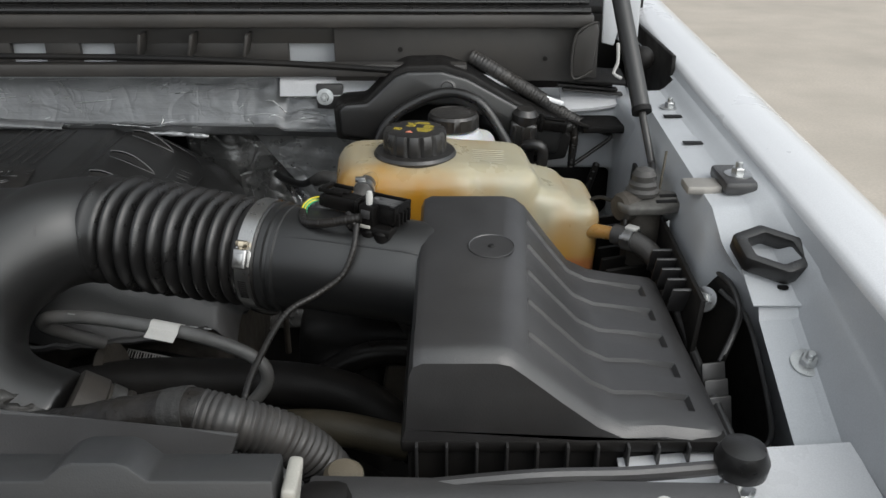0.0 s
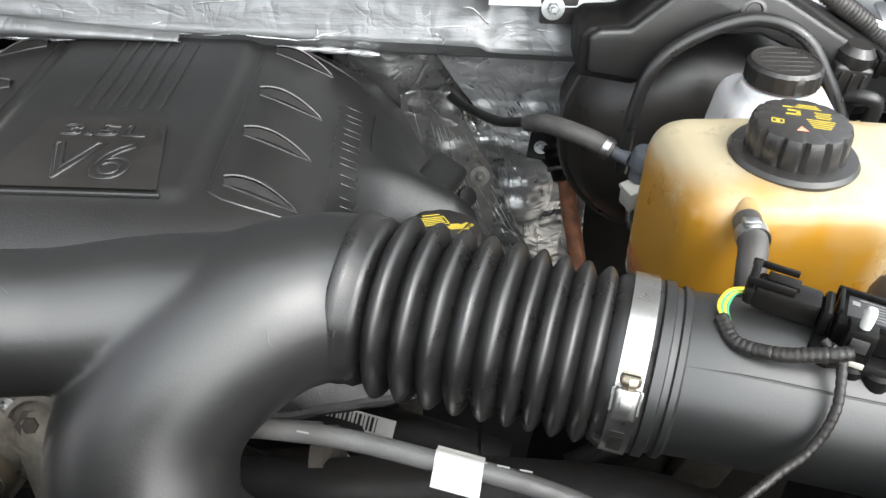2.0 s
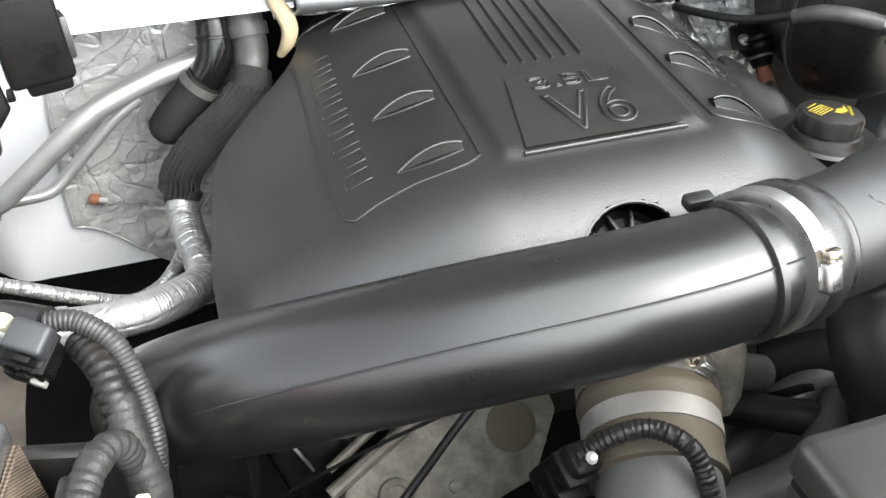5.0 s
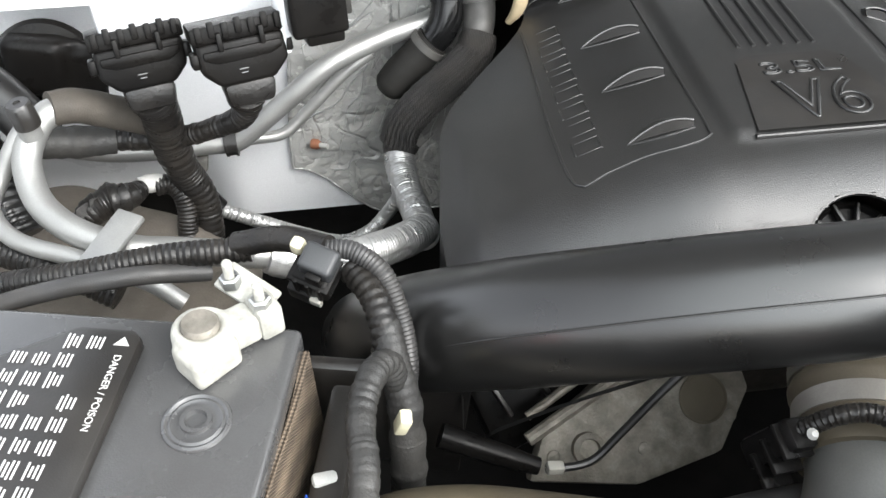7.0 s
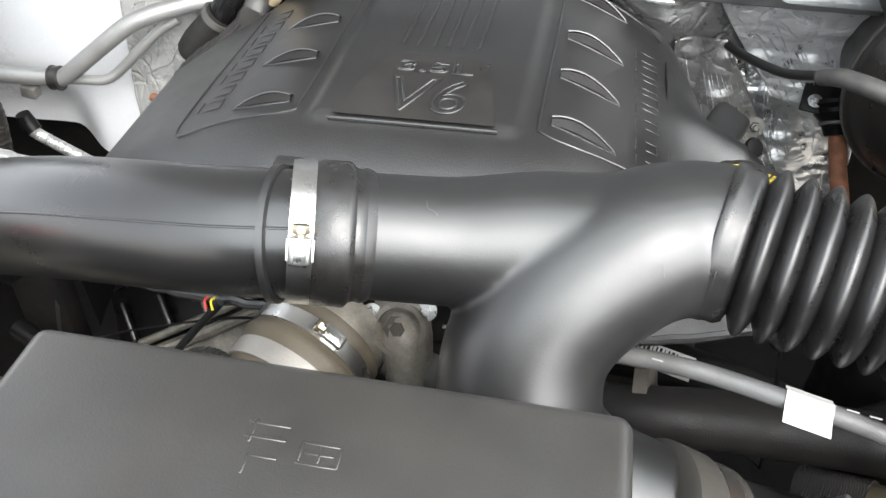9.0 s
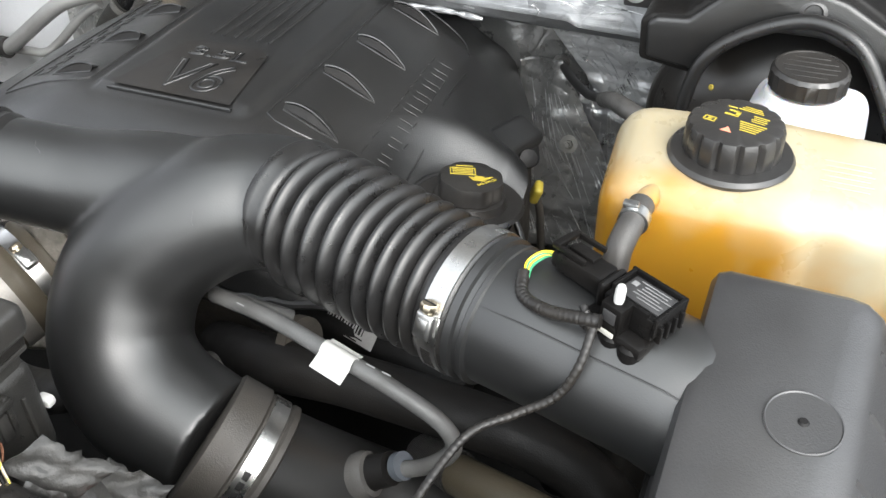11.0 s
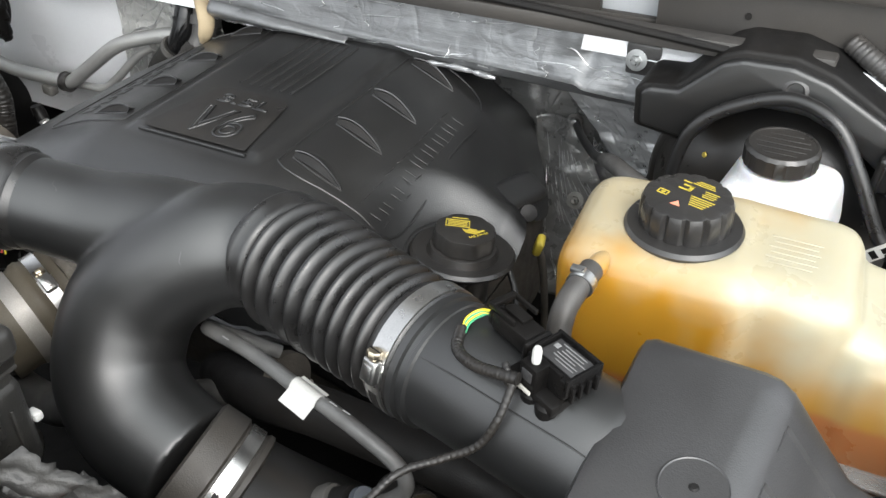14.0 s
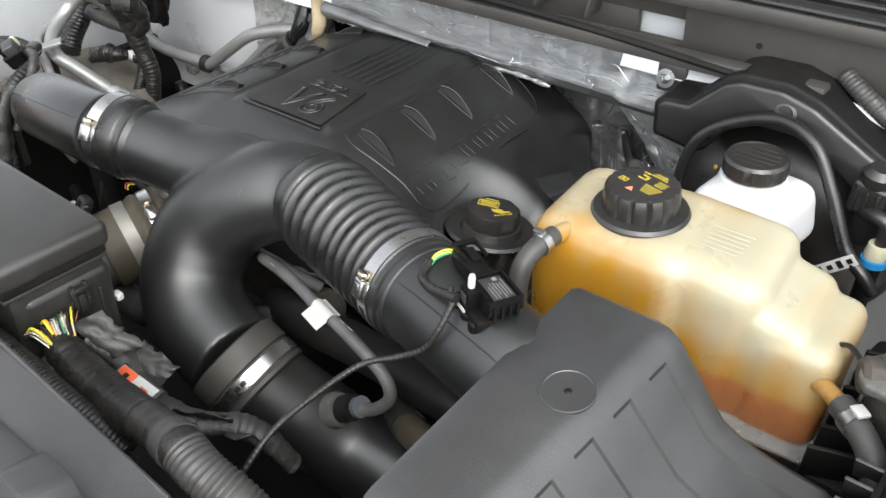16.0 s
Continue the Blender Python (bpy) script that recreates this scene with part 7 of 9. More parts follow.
def build_battery():
    b = thing("battery", (-1.05, 0.60, 1.0), "black car battery with a printed warning label", "battery")
    rz = turn(0, 0, -13)
    c = Vector((-1.073, 0.593, 1.040))

    def at(x, y, z):
        return c + rz @ Vector((x, y, z))
    part("case", rbox(bmesh.new(), at(0, 0, 0), (0.195, 0.235, 0.155), 0.004, rz), BATT, b)
    part("lid", rbox(bmesh.new(), at(0, 0, 0.078), (0.205, 0.245, 0.018), 0.004, rz, 3), BATTLID, b)
    boss = part("boss", lathe(bmesh.new(), [(0.0185, 0), (0.0180, 0.001), (0.0165, 0.0016), (0.0150, 0.0006), (0.0135, 0.0014), (0.0120, 0.0006), (0.0085, 0.0008), (0.0082, 0.0030), (0.0060, 0.0030), (0.0052, 0.0004)], at(0.061, 0.054, 0.0872), rz, 36), BATTLID, b)
    cover = part("vent_cover", prism(bmesh.new(), [(-0.050, -0.10), (0.046, -0.10), (0.056, -0.090), (0.056, 0.100), (0.050, 0.106), (0.018, 0.106), (-0.050, 0.060)], 0.010, Matrix.Translation(at(-0.038, 0.0, 0.086)) @ rz.to_4x4(), 0.003), BATT, b, "raised black vent cover")
    top = Matrix.Translation(at(-0.038, 0.0, 0.0964)) @ rz.to_4x4()
    words("DANGER / POISON", 0.0058, top @ Matrix.Translation((0.0475, 0.062, 0)) @ turn(0, 0, -90).to_4x4(), PAPER, cover, "lettering", 0.0005, "white printed lettering")
    part("warning_triangle", prism(bmesh.new(), [(0.0425, 0.093), (0.0515, 0.093), (0.047, 0.099)], 0.0005, top), PAPER, cover, "white warning triangle")
    rnd = random.Random(3)
    for col in range(6):
        for k in range(13):
            x, y = 0.036 - 0.0128 * col, 0.094 - 0.0135 * k
            if rnd.random() < 0.12 or y > 0.098 - max(0, 0.018 - x) * 0.68:
                continue
            for j in range(4):
                bb = rbox(bmesh.new(), (0, 0, 0), (0.0010, 0.0105 * rnd.uniform(0.55, 1.0), 0.0004), 0)
                bmesh.ops.transform(bb, matrix=top @ Matrix.Translation((x - 0.0024 * j, y, 0)), verts=bb.verts)
                part("print_bar", bb, PRINT, cover)
    t = thing("battery_terminal", (-0.996, 0.675, 1.13), "white corroded battery clamp on the post", "battery terminal")
    rt = turn(0, 0, 28)
    cl = bmesh.new()
    lathe(cl, [(0.0165, -0.012), (0.0172, -0.010), (0.0168, 0.009), (0.0150, 0.012), (0.0105, 0.012), (0.0105, 0.004)], (-0.998, 0.677, 1.139), turn(-4, 3, 0), 28)
    rbox(cl, (-0.996, 0.668, 1.137), (0.030, 0.024, 0.020), 0.003, turn(0, 0, 40), 2)
    rbox(cl, (-0.982, 0.684, 1.138), (0.026, 0.020, 0.018), 0.003, rt, 2)
    melt(part("clamp", cl, LEAD, t), 0.0018, 2)
    part("post", lathe(bmesh.new(), [(0.0105, -0.006), (0.0105, 0.003), (0.0095, 0.0045), (0.004, 0.0045)], (-0.998, 0.677, 1.150), turn(-4, 3, 0), 24), CAST, t, "dull grey lead post")
    part("ear", rbox(bmesh.new(), (-0.965, 0.692, 1.139), (0.015, 0.020, 0.022), 0.003, rt), LEAD, t)
    part("strap", rbox(bmesh.new(), (-0.974, 0.706, 1.146), (0.036, 0.018, 0.004), 0.0015, turn(18, 10, -40)), LEAD, t, "bent pale terminal strap")
    for x, y in ((-0.983, 0.709), (-0.966, 0.690)):
        part("nut", lathe(bmesh.new(), [(0.0062, 0), (0.0062, 0.006), (0.0050, 0.007)], (x, y, 1.148), None, 6), ZINC, t, "zinc nut")
        part("stud", lathe(bmesh.new(), [(0.0030, 0.004), (0.0030, 0.015), (0.0018, 0.0165)], (x, y, 1.150), None, 14), LEAD, t, "corroded stud")
    bl = thing("battery_blanket", (-0.945, 0.60, 1.02), "brown woven insulation blanket round the battery", "battery blanket")
    sb = bmesh.new()
    sheet(sb, 30, 16, lambda u, v: at(0.1015 + 0.004 * v + 0.001 * math.sin(9 * u + 2 * v), -0.115 + 0.232 * u, 0.072 - 0.085 * v + 0.002 * math.sin(13 * u)), 0.004)
    part("side", sb, BLANKET, bl, sharp=1.5)
    tr = thing("battery_tray", (-0.93, 0.60, 0.95), "black plastic battery tray wall", "battery tray")
    part("side_wall", rbox(bmesh.new(), at(0.126, -0.02, -0.024), (0.020, 0.28, 0.130), 0.004, rz), BATT, tr)
    part("back_wall", rbox(bmesh.new(), at(0.110, 0.136, -0.010), (0.075, 0.012, 0.100), 0.004, rz), BATT, tr)
    part("blue_sticker", rbox(bmesh.new(), at(0.1166, 0.030, 0.0425), (0.0016, 0.024, 0.004), 0.0006, rz), NAVY, tr, "blue sticker edge")
    for q in range(2):
        part("sticker_print", rbox(bmesh.new(), at(0.1163, 0.025 + 0.010 * q, 0.0455), (0.0012, 0.006, 0.0008), 0, rz), PAPER, tr, "white print")
    part("white_clip", rbox(bmesh.new(), (-0.940, 0.618, 1.080), (0.015, 0.009, 0.006), 0.0028, turn(0, 10, 10)), PAPER, tr, "white plastic clip")
    rd = thing("positive_cover", (-1.02, 0.50, 1.12), "red plastic cover over the positive terminal", "terminal cover")
    rb = rbox(bmesh.new(), (-1.020, 0.508, 1.140), (0.110, 0.075, 0.030), 0.008, turn(0, 0, -8), 3)
    part("shell", rb, RED, rd)
    for k in range(3):
        part("crease", rbox(bmesh.new(), (-1.05 + 0.028 * k, 0.510, 1.1555), (0.003, 0.06, 0.002), 0.0008, turn(0, 0, -20)), RED, rd)


build_battery()


# ---- passenger side: pipes, plugs, hoses ----
def build_passenger_side():
    a = thing("air_conditioning_pipe", (-1.1, 0.95, 1.03), "bare aluminium air conditioning pipes with a service valve", "pipe")
    part("large_pipe", sweep(bmesh.new(), [(-1.090, 0.996, 1.072), (-1.108, 0.986, 1.087), (-1.130, 0.973, 1.101), (-1.148, 0.960, 1.100), (-1.161, 0.943, 1.083), (-1.160, 0.924, 1.070), (-1.148, 0.900, 1.058), (-1.120, 0.877, 1.049), (-1.081, 0.864, 1.040), (-1.050, 0.872, 1.026), (-1.002, 0.886, 1.002), (-0.957, 0.893, 0.985)], 0.0112, 22), PIPE, a)
    part("foam_sleeve", sweep(bmesh.new(), [(-1.066, 1.010, 1.052), (-1.080, 1.001, 1.065), (-1.099, 0.991, 1.080), (-1.124, 0.977, 1.099), (-1.142, 0.966, 1.105)], [0.0135, 0.0142, 0.0145, 0.0145, 0.0138], 22, 0.003, 1, True, lambda s: 0.0006 * noise.noise(Vector((s * 70, 2, 0)))), SLEEVE, a, "dusty brown foam sleeve")
    part("lower_sleeve", sweep(bmesh.new(), [(-1.190, 0.992, 1.056), (-1.166, 0.998, 1.050), (-1.140, 1.004, 1.044), (-1.113, 1.011, 1.039)], [0.0135, 0.0140, 0.0138, 0.0125], 20, 0.0012, 1, True, lambda s: 0.0010 * noise.noise(Vector((s * 90, 5, 0))) + 0.0004 * abs(math.sin(s * 300))), DUSTTAPE, a, "dark taped sleeve")
    part("small_pipe", sweep(bmesh.new(), [(-1.150, 0.960, 1.106), (-1.168, 0.951, 1.090), (-1.189, 0.937, 1.060), (-1.193, 0.912, 1.050), (-1.169, 0.880, 1.045), (-1.118, 0.857, 1.040), (-1.071, 0.838, 1.030), (-1.045, 0.828, 1.012)], 0.0072, 16), PIPE, a)
    part("valve_stem", lathe(bmesh.new(), [(0.009, 0), (0.009, 0.016)], (-1.154, 0.946, 1.094), turn(0, -6, 0), 20), PIPE, a)
    part("valve_cap", lathe(bmesh.new(), [(0.0100, 0), (0.0103, 0.002), (0.0100, 0.019), (0.0085, 0.0212), (0.0030, 0.0214), (0.0028, 0.0202), (0.0005, 0.0200)], (-1.153, 0.944, 1.106), turn(0, -6, 0), 28, lambda a, i: 0.0004 * math.cos(20 * a) if i in (1, 2) else 0), BATT, a, "black plastic valve cap")
    part("saddle", rbox(bmesh.new(), (-1.092, 0.850, 1.060), (0.024, 0.060, 0.006), 0.002, turn(12, 0, -32)), PIPE, a, "aluminium pipe saddle")
    p = thing("refrigerant_line", (-0.95, 1.10, 1.0), "pair of bare aluminium refrigerant lines with a black clip", "pipe")
    part("upper_line", sweep(bmesh.new(), [(-1.200, 1.085, 0.985), (-1.150, 1.090, 0.968), (-1.110, 1.094, 0.962), (-1.060, 1.097, 0.961), (-1.028, 1.100, 0.960), (-1.016, 1.101, 0.963), (-0.985, 1.107, 0.985), (-0.952, 1.114, 1.009), (-0.925, 1.121, 1.027), (-0.897, 1.130, 1.038), (-0.855, 1.144, 1.047), (-0.817, 1.154, 1.053), (-0.79, 1.162, 1.062)], 0.0105, 20), PIPE, p)
    part("lower_line", sweep(bmesh.new(), [(-1.080, 1.108, 0.957), (-1.033, 1.110, 0.953), (-1.006, 1.115, 0.951), (-0.976, 1.120, 0.951), (-0.954, 1.128, 0.965), (-0.925, 1.135, 0.991), (-0.900, 1.140, 1.012), (-0.875, 1.146, 1.026)], 0.0062, 16), PIPE, p)
    part("clip", lathe(bmesh.new(), [(0.0106, -0.0065), (0.0138, -0.0065), (0.0138, 0.0065), (0.0106, 0.0065)], (-1.028, 1.100, 0.960), aim((1, 0.05, 0.05)), 24), BATT, p, "black plastic pipe clip")
    for q in (-1, 1):
        part("clip_rib", lathe(bmesh.new(), [(0.0136, -0.001), (0.0150, -0.001), (0.0150, 0.001), (0.0136, 0.001)], (-1.028 + 0.005 * q, 1.100, 0.960), aim((1, 0.05, 0.05)), 24), BATT, p)
    part("bracket_foot", rbox(bmesh.new(), (-1.064, 1.092, 0.944), (0.020, 0.016, 0.016), 0.003, turn(0, 10, 0)), BRACKET, p, "small dull steel foot")

    # wiring plugs in a white bracket
    br = thing("plug_bracket", (-1.02, 1.0, 1.13), "white painted bracket carrying two wiring plugs", "bracket")
    part("plate", rbox(bmesh.new(), (-1.000, 1.005, 1.176), (0.190, 0.012, 0.050), 0.004, turn(-12, 0, 20)), WHITE, br)
    for (x, y, z, tape) in ((-1.064, 0.975, 1.137, 0), (-0.984, 0.955, 1.148, 1)):
        g = thing("wiring_plug", (x, y, z), "large black wiring plug with a taped tail", "plug", "plugs on the white bracket")
        rz = turn(-18, 0, 16)
        o = Vector((x, y, z))
        fm = Matrix.Translation(o) @ rz.to_4x4() @ Matrix.Translation((0, 0.012, 0)) @ turn(90, 0, 0).to_4x4()
        ol = [(-0.034, 0.016), (0.034, 0.016), (0.034, -0.006), (0.021, -0.019), (-0.021, -0.019), (-0.034, -0.006)]
        sh = part("shell", prism(bmesh.new(), ol, 0.026, fm, 0.004, 3), PLUGB, g)
        b2 = prism(bmesh.new(), [(-0.030, 0.010), (0.030, 0.010), (0.030, 0.004), (0.020, 0.000), (-0.020, 0.000), (-0.030, 0.004)], 0.0285, fm, 0.0015)
        part("ledge", b2, PLUGB, sh)
        part("collar", rbox(bmesh.new(), o + rz @ Vector((0, 0.002, 0.022)), (0.072, 0.032, 0.013), 0.002, rz), PLUGB, g)
        for q in range(7):
            part("tooth", rbox(bmesh.new(), o + rz @ Vector((-0.030 + 0.010 * q, -0.0150, 0.024 + 0.002 * (q % 2))), (0.005, 0.004, 0.012), 0.001, rz), PLUGB, g)
        for q in (-1, 1):
            part("latch", rbox(bmesh.new(), o + rz @ Vector((0.016 * q, -0.0165, 0.016)), (0.004, 0.004, 0.014), 0.001, rz), PLUGB, g)
            part("ear", rbox(bmesh.new(), o + rz @ Vector((0.036 * q, -0.006, 0.004)), (0.006, 0.014, 0.012), 0.002, rz), PLUGB, g)
        for q in range(2):
            part("print_bar", rbox(bmesh.new(), o + rz @ Vector((-0.002, -0.0143, -0.007 - 0.003 * q)), (0.007 - 0.002 * q, 0.0004, 0.0007), 0, rz), FAINT, sh)
        part("throat", rbox(bmesh.new(), o + rz @ Vector((0, -0.002, -0.027)), (0.036, 0.022, 0.020), 0.005, rz, 2, 1.15), TAPE, g)
        if tape == 0:
            w = [o + Vector((0, -0.003, -0.030)), (-1.062, 0.982, 1.085), (-1.064, 0.994, 1.050), (-1.060, 1.000, 1.010), (-1.049, 1.001, 0.975), (-1.047, 0.995, 0.945), (-1.050, 0.99, 0.91)]
            r = [0.0172, 0.0165, 0.0158, 0.0150, 0.0138, 0.0125, 0.012]
        else:
            w = [o + Vector((0, -0.003, -0.030)), (-0.988, 0.968, 1.103), (-0.988, 0.972, 1.089), (-0.999, 0.977, 1.074), (-1.025, 0.985, 1.060), (-1.046, 0.993, 1.050), (-1.082, 1.005, 1.040), (-1.113, 1.012, 1.039)]
            r = [0.0150, 0.0160, 0.0100, 0.0098, 0.0088, 0.0088, 0.0095, 0.0105]

        def wrap(q, tape=tape):
            wander = noise.noise(Vector((q * 45, tape, 0)))
            return 0.0011 * abs(math.sin(q * 560 + 7 * wander)) * (0.55 + 0.8 * noise.noise(Vector((q * 160, tape, 5)))) + 0.0007 * wander
        part("taped_tail", sweep(bmesh.new(), w, r, 24, 0.0006, 1, True, wrap), TAPE, g, "tail wound in black tape")
    tp = thing("relay_plug", (-0.925, 0.965, 1.16), "black relay plug hanging from the white bracket", "plug")
    part("shell", rbox(bmesh.new(), (-0.926, 0.968, 1.192), (0.044, 0.040, 0.062), 0.004, turn(-10, 0, 14), 3), PLUGB, tp)
    part("step", rbox(bmesh.new(), (-0.921, 0.962, 1.166), (0.030, 0.030, 0.024), 0.003, turn(-10, 0, 14)), PLUGB, tp)
    for q in range(3):
        part("rib", rbox(bmesh.new(), (-0.938 + 0.012 * q, 0.9465 + 0.003 * q, 1.190), (0.003, 0.004, 0.046), 0.001, turn(-10, 0, 14)), PLUGB, tp)
    part("latch", rbox(bmesh.new(), (-0.902, 0.966, 1.190), (0.006, 0.022, 0.030), 0.002, turn(-10, 0, 14)), BATT, tp)
    part("arm", rbox(bmesh.new(), (-0.951, 0.972, 1.170), (0.008, 0.030, 0.052), 0.002, turn(-10, 6, 14)), WHITE, br, "white painted bracket arm")
    dm = thing("rubber_grommet", (-1.15, 1.12, 1.12), "round black rubber grommet in the apron", "grommet")
    part("disc", lathe(bmesh.new(), [(0.050, 0), (0.048, 0.010), (0.030, 0.014), (0.026, 0.008), (0.001, 0.008)], (-1.186, 1.116, 1.050), aim((0.1, -1, 0.25)), 36), PLUGB, dm)
    fl = rbox(bmesh.new(), (-1.168, 1.110, 1.045), (0.075, 0.020, 0.085), 0.018, turn(0, 10, -5), 4)
    rbox(fl, (-1.190, 1.108, 1.062), (0.060, 0.030, 0.060), 0.010, turn(0, 6, -5), 3)
    melt(part("flap", fl, PLUGB, dm, "hanging black rubber flap"), 0.004, 6)

    # two heater hoses, one in a braided sleeve
    h = thing("heater_hose", (-0.80, 1.08, 1.0), "heater hose in a woven black sleeve ending in foil tape", "hose")
    part("hose_end", sweep(bmesh.new(), [(-0.766, 1.160, 1.100), (-0.765, 1.150, 1.082), (-0.764, 1.138, 1.062), (-0.770, 1.122, 1.044)], [0.0185, 0.0180, 0.0165, 0.0155], 24), BOOT, h, "dusty grey rubber hose end")
    part("hose_clip", lathe(bmesh.new(), [(0.0186, -0.006), (0.0208, -0.006), (0.0208, 0.006), (0.0186, 0.006)], (-0.765, 1.149, 1.080), aim((0.05, -0.5, -0.85)), 32), BOOT, h, "grey spring clip")
    path = [(-0.767, 1.122, 1.046), (-0.771, 1.117, 1.038), (-0.782, 1.111, 1.027), (-0.797, 1.105, 1.015), (-0.825, 1.096, 0.997), (-0.848, 1.088, 0.975), (-0.857, 1.083, 0.954)]
    part("sleeve", sweep(bmesh.new(), path, [0.0160, 0.0164, 0.0168, 0.0172, 0.0176, 0.0174, 0.0158], 30, 0.003), BRAID, h, "woven black sleeve")
    strands(path, 0.0176, 22, 0.0020, BRAID, h)
    part("sleeve_cuff", sweep(bmesh.new(), [(-0.765, 1.126, 1.052), (-0.768, 1.121, 1.045), (-0.772, 1.116, 1.037)], [0.0172, 0.0196, 0.0192], 28, 0.002), BRAID, h, "bound sleeve end")
    part("hem", sweep(bmesh.new(), [(-0.8500, 1.086, 0.955), (-0.855, 1.082, 0.947), (-0.856, 1.079, 0.943)], [0.0184, 0.0180, 0.0162], 24, 0.002), BRAID, h, "folded sleeve hem")
    part("foil_tape", sweep(bmesh.new(), [(-0.855, 1.084, 0.949), (-0.856, 1.066, 0.938), (-0.853, 1.030, 0.934), (-0.848, 0.990, 0.938), (-0.846, 0.945, 0.945)], [0.0160, 0.0160, 0.0155, 0.015, 0.0148], 24, 0.0005, 1, True, lambda s: 0.0005 * noise.noise(Vector((s * 700, 2, 0))) + 0.0004 * noise.noise(Vector((s * 1300, 4, 0)))), WRAP, h, "shiny foil tape wrap")
    g = thing("heater_pipe", (-0.82, 1.14, 1.03), "black rubber elbow hose with a spring clip", "hose")
    part("elbow", sweep(bmesh.new(), [(-0.796, 1.155, 1.104), (-0.796, 1.146, 1.088), (-0.798, 1.138, 1.066), (-0.806, 1.134, 1.050), (-0.816, 1.133, 1.038)], [0.0145, 0.0155, 0.0168, 0.0165, 0.0155], 26), ELBOW, g, "glossy black elbow")
    part("elbow_ring", lathe(bmesh.new(), [(0.0150, -0.002), (0.0172, -0.001), (0.0172, 0.001), (0.0150, 0.002)], (-0.7965, 1.143, 1.081), aim((-0.05, -0.4, -0.9)), 30), ELBOW, g)
    part("hose", sweep(bmesh.new(), [(-0.812, 1.133, 1.043), (-0.828, 1.132, 1.026), (-0.846, 1.131, 1.008), (-0.858, 1.130, 0.994), (-0.862, 1.130, 0.989)], [0.0180, 0.0188, 0.0190, 0.0180, 0.0130], 24), DULLHOSE, g)
    part("clip", lathe(bmesh.new(), [(0.0182, -0.004), (0.0205, -0.004), (0.0205, 0.004), (0.0182, 0.004)], (-0.817, 1.133, 1.038), aim((-0.65, -0.05, -0.75)), 30), BOOT, g, "grey spring clip")
    fo = thing("foil_wrapped_pipe", (-0.93, 0.91, 0.97), "pipe wrapped in shiny foil tape", "pipe")
    part("wrap", sweep(bmesh.new(), [(-0.844, 0.958, 0.946), (-0.850, 0.948, 0.951), (-0.868, 0.925, 0.963), (-0.896, 0.902, 0.976), (-0.928, 0.893, 0.982), (-0.958, 0.893, 0.985)], [0.0155, 0.0165, 0.0165, 0.0160, 0.0155, 0.0155], 24, 0.0005, 1, True, lambda s: 0.0005 * noise.noise(Vector((s * 500, 1, 0))) + 0.0004 * noise.noise(Vector((s * 1200, 7, 0)))), WRAP, fo)
    part("dark_collar", sweep(bmesh.new(), [(-0.952, 0.893, 0.984), (-0.972, 0.890, 0.990), (-0.985, 0.888, 0.996)], [0.0172, 0.0175, 0.0150], 20, 0.0015, 1, True, lambda s: 0.0008 * noise.noise(Vector((s * 160, 3, 0)))), WRAP, fo, "overlapping foil tape end")
    fp = thing("foil_braid_line", (-0.93, 1.0, 0.94), "thin line in a silver braided sleeve", "pipe")
    part("braid", sweep(bmesh.new(), [(-1.052, 1.055, 0.916), (-1.043, 1.050, 0.912), (-1.003, 1.046, 0.893), (-0.962, 1.044, 0.873), (-0.925, 1.044, 0.858), (-0.896, 1.050, 0.862), (-0.876, 1.054, 0.880), (-0.862, 1.044, 0.912), (-0.857, 1.04, 0.935)], 0.0072, 16, 0.0008, 1, True, lambda s: 0.0007 * noise.noise(Vector((s * 380, 9, 0))) + 0.0003 * math.sin(s * 2100)), WRAP, fp)
    part("rubber_end", sweep(bmesh.new(), [(-1.044, 1.050, 0.914), (-1.052, 1.053, 0.924), (-1.055, 1.053, 0.936)], [0.0095, 0.0105, 0.0085], 16), PLUGB, fp, "black rubber end")
    rz = thing("rust_stud", (-0.944, 1.188, 0.885), "small rusty stud on the insulation", "stud")
    part("stud", lathe(bmesh.new(), [(0.006, 0), (0.006, 0.006), (0.004, 0.010)], (-0.948, 1.164, 0.902), aim((0.85, -0.5, 0.1)), 12), RUST, rz)
    part("tip", lathe(bmesh.new(), [(0.003, 0.010), (0.003, 0.020)], (-0.948, 1.164, 0.902), aim((0.85, -0.5, 0.1)), 10), PAPER, rz, "pale stud tip")

    ds = thing("foam_strip", (-0.735, 1.11, 1.10), "tan foam strip hanging from the cowl", "foam strip")
    part("strip", sweep(bmesh.new(), [(-0.744, 1.126, 1.136), (-0.738, 1.122, 1.119), (-0.731, 1.117, 1.107), (-0.728, 1.112, 1.095), (-0.732, 1.110, 1.082), (-0.739, 1.112, 1.070)], [0.0085, 0.0098, 0.0108, 0.0108, 0.0092, 0.0055], 16, 0.003, 0.62, True, lambda s: 0.0004 * noise.noise(Vector((s * 120, 3, 0)))), STRAP, ds)
    part("hook", sweep(bmesh.new(), [(-0.748, 1.120, 1.146), (-0.754, 1.125, 1.160), (-0.757, 1.13, 1.18)], 0.0035, 10), ZINC, ds)

    # connector and harness between battery and duct
    c = thing("sensor_plug", (-0.934, 0.752, 1.10), "black wiring plug with a cream lock", "plug")
    rc = turn(24, 12, -28)
    o = Vector((-0.937, 0.739, 1.120))

    def pat(x, y, z):
        return o + rc @ Vector((x, y, z))
    part("body", rbox(bmesh.new(), pat(0, 0, -0.004), (0.025, 0.021, 0.026), 0.003, rc, 3), PLUGB, c)
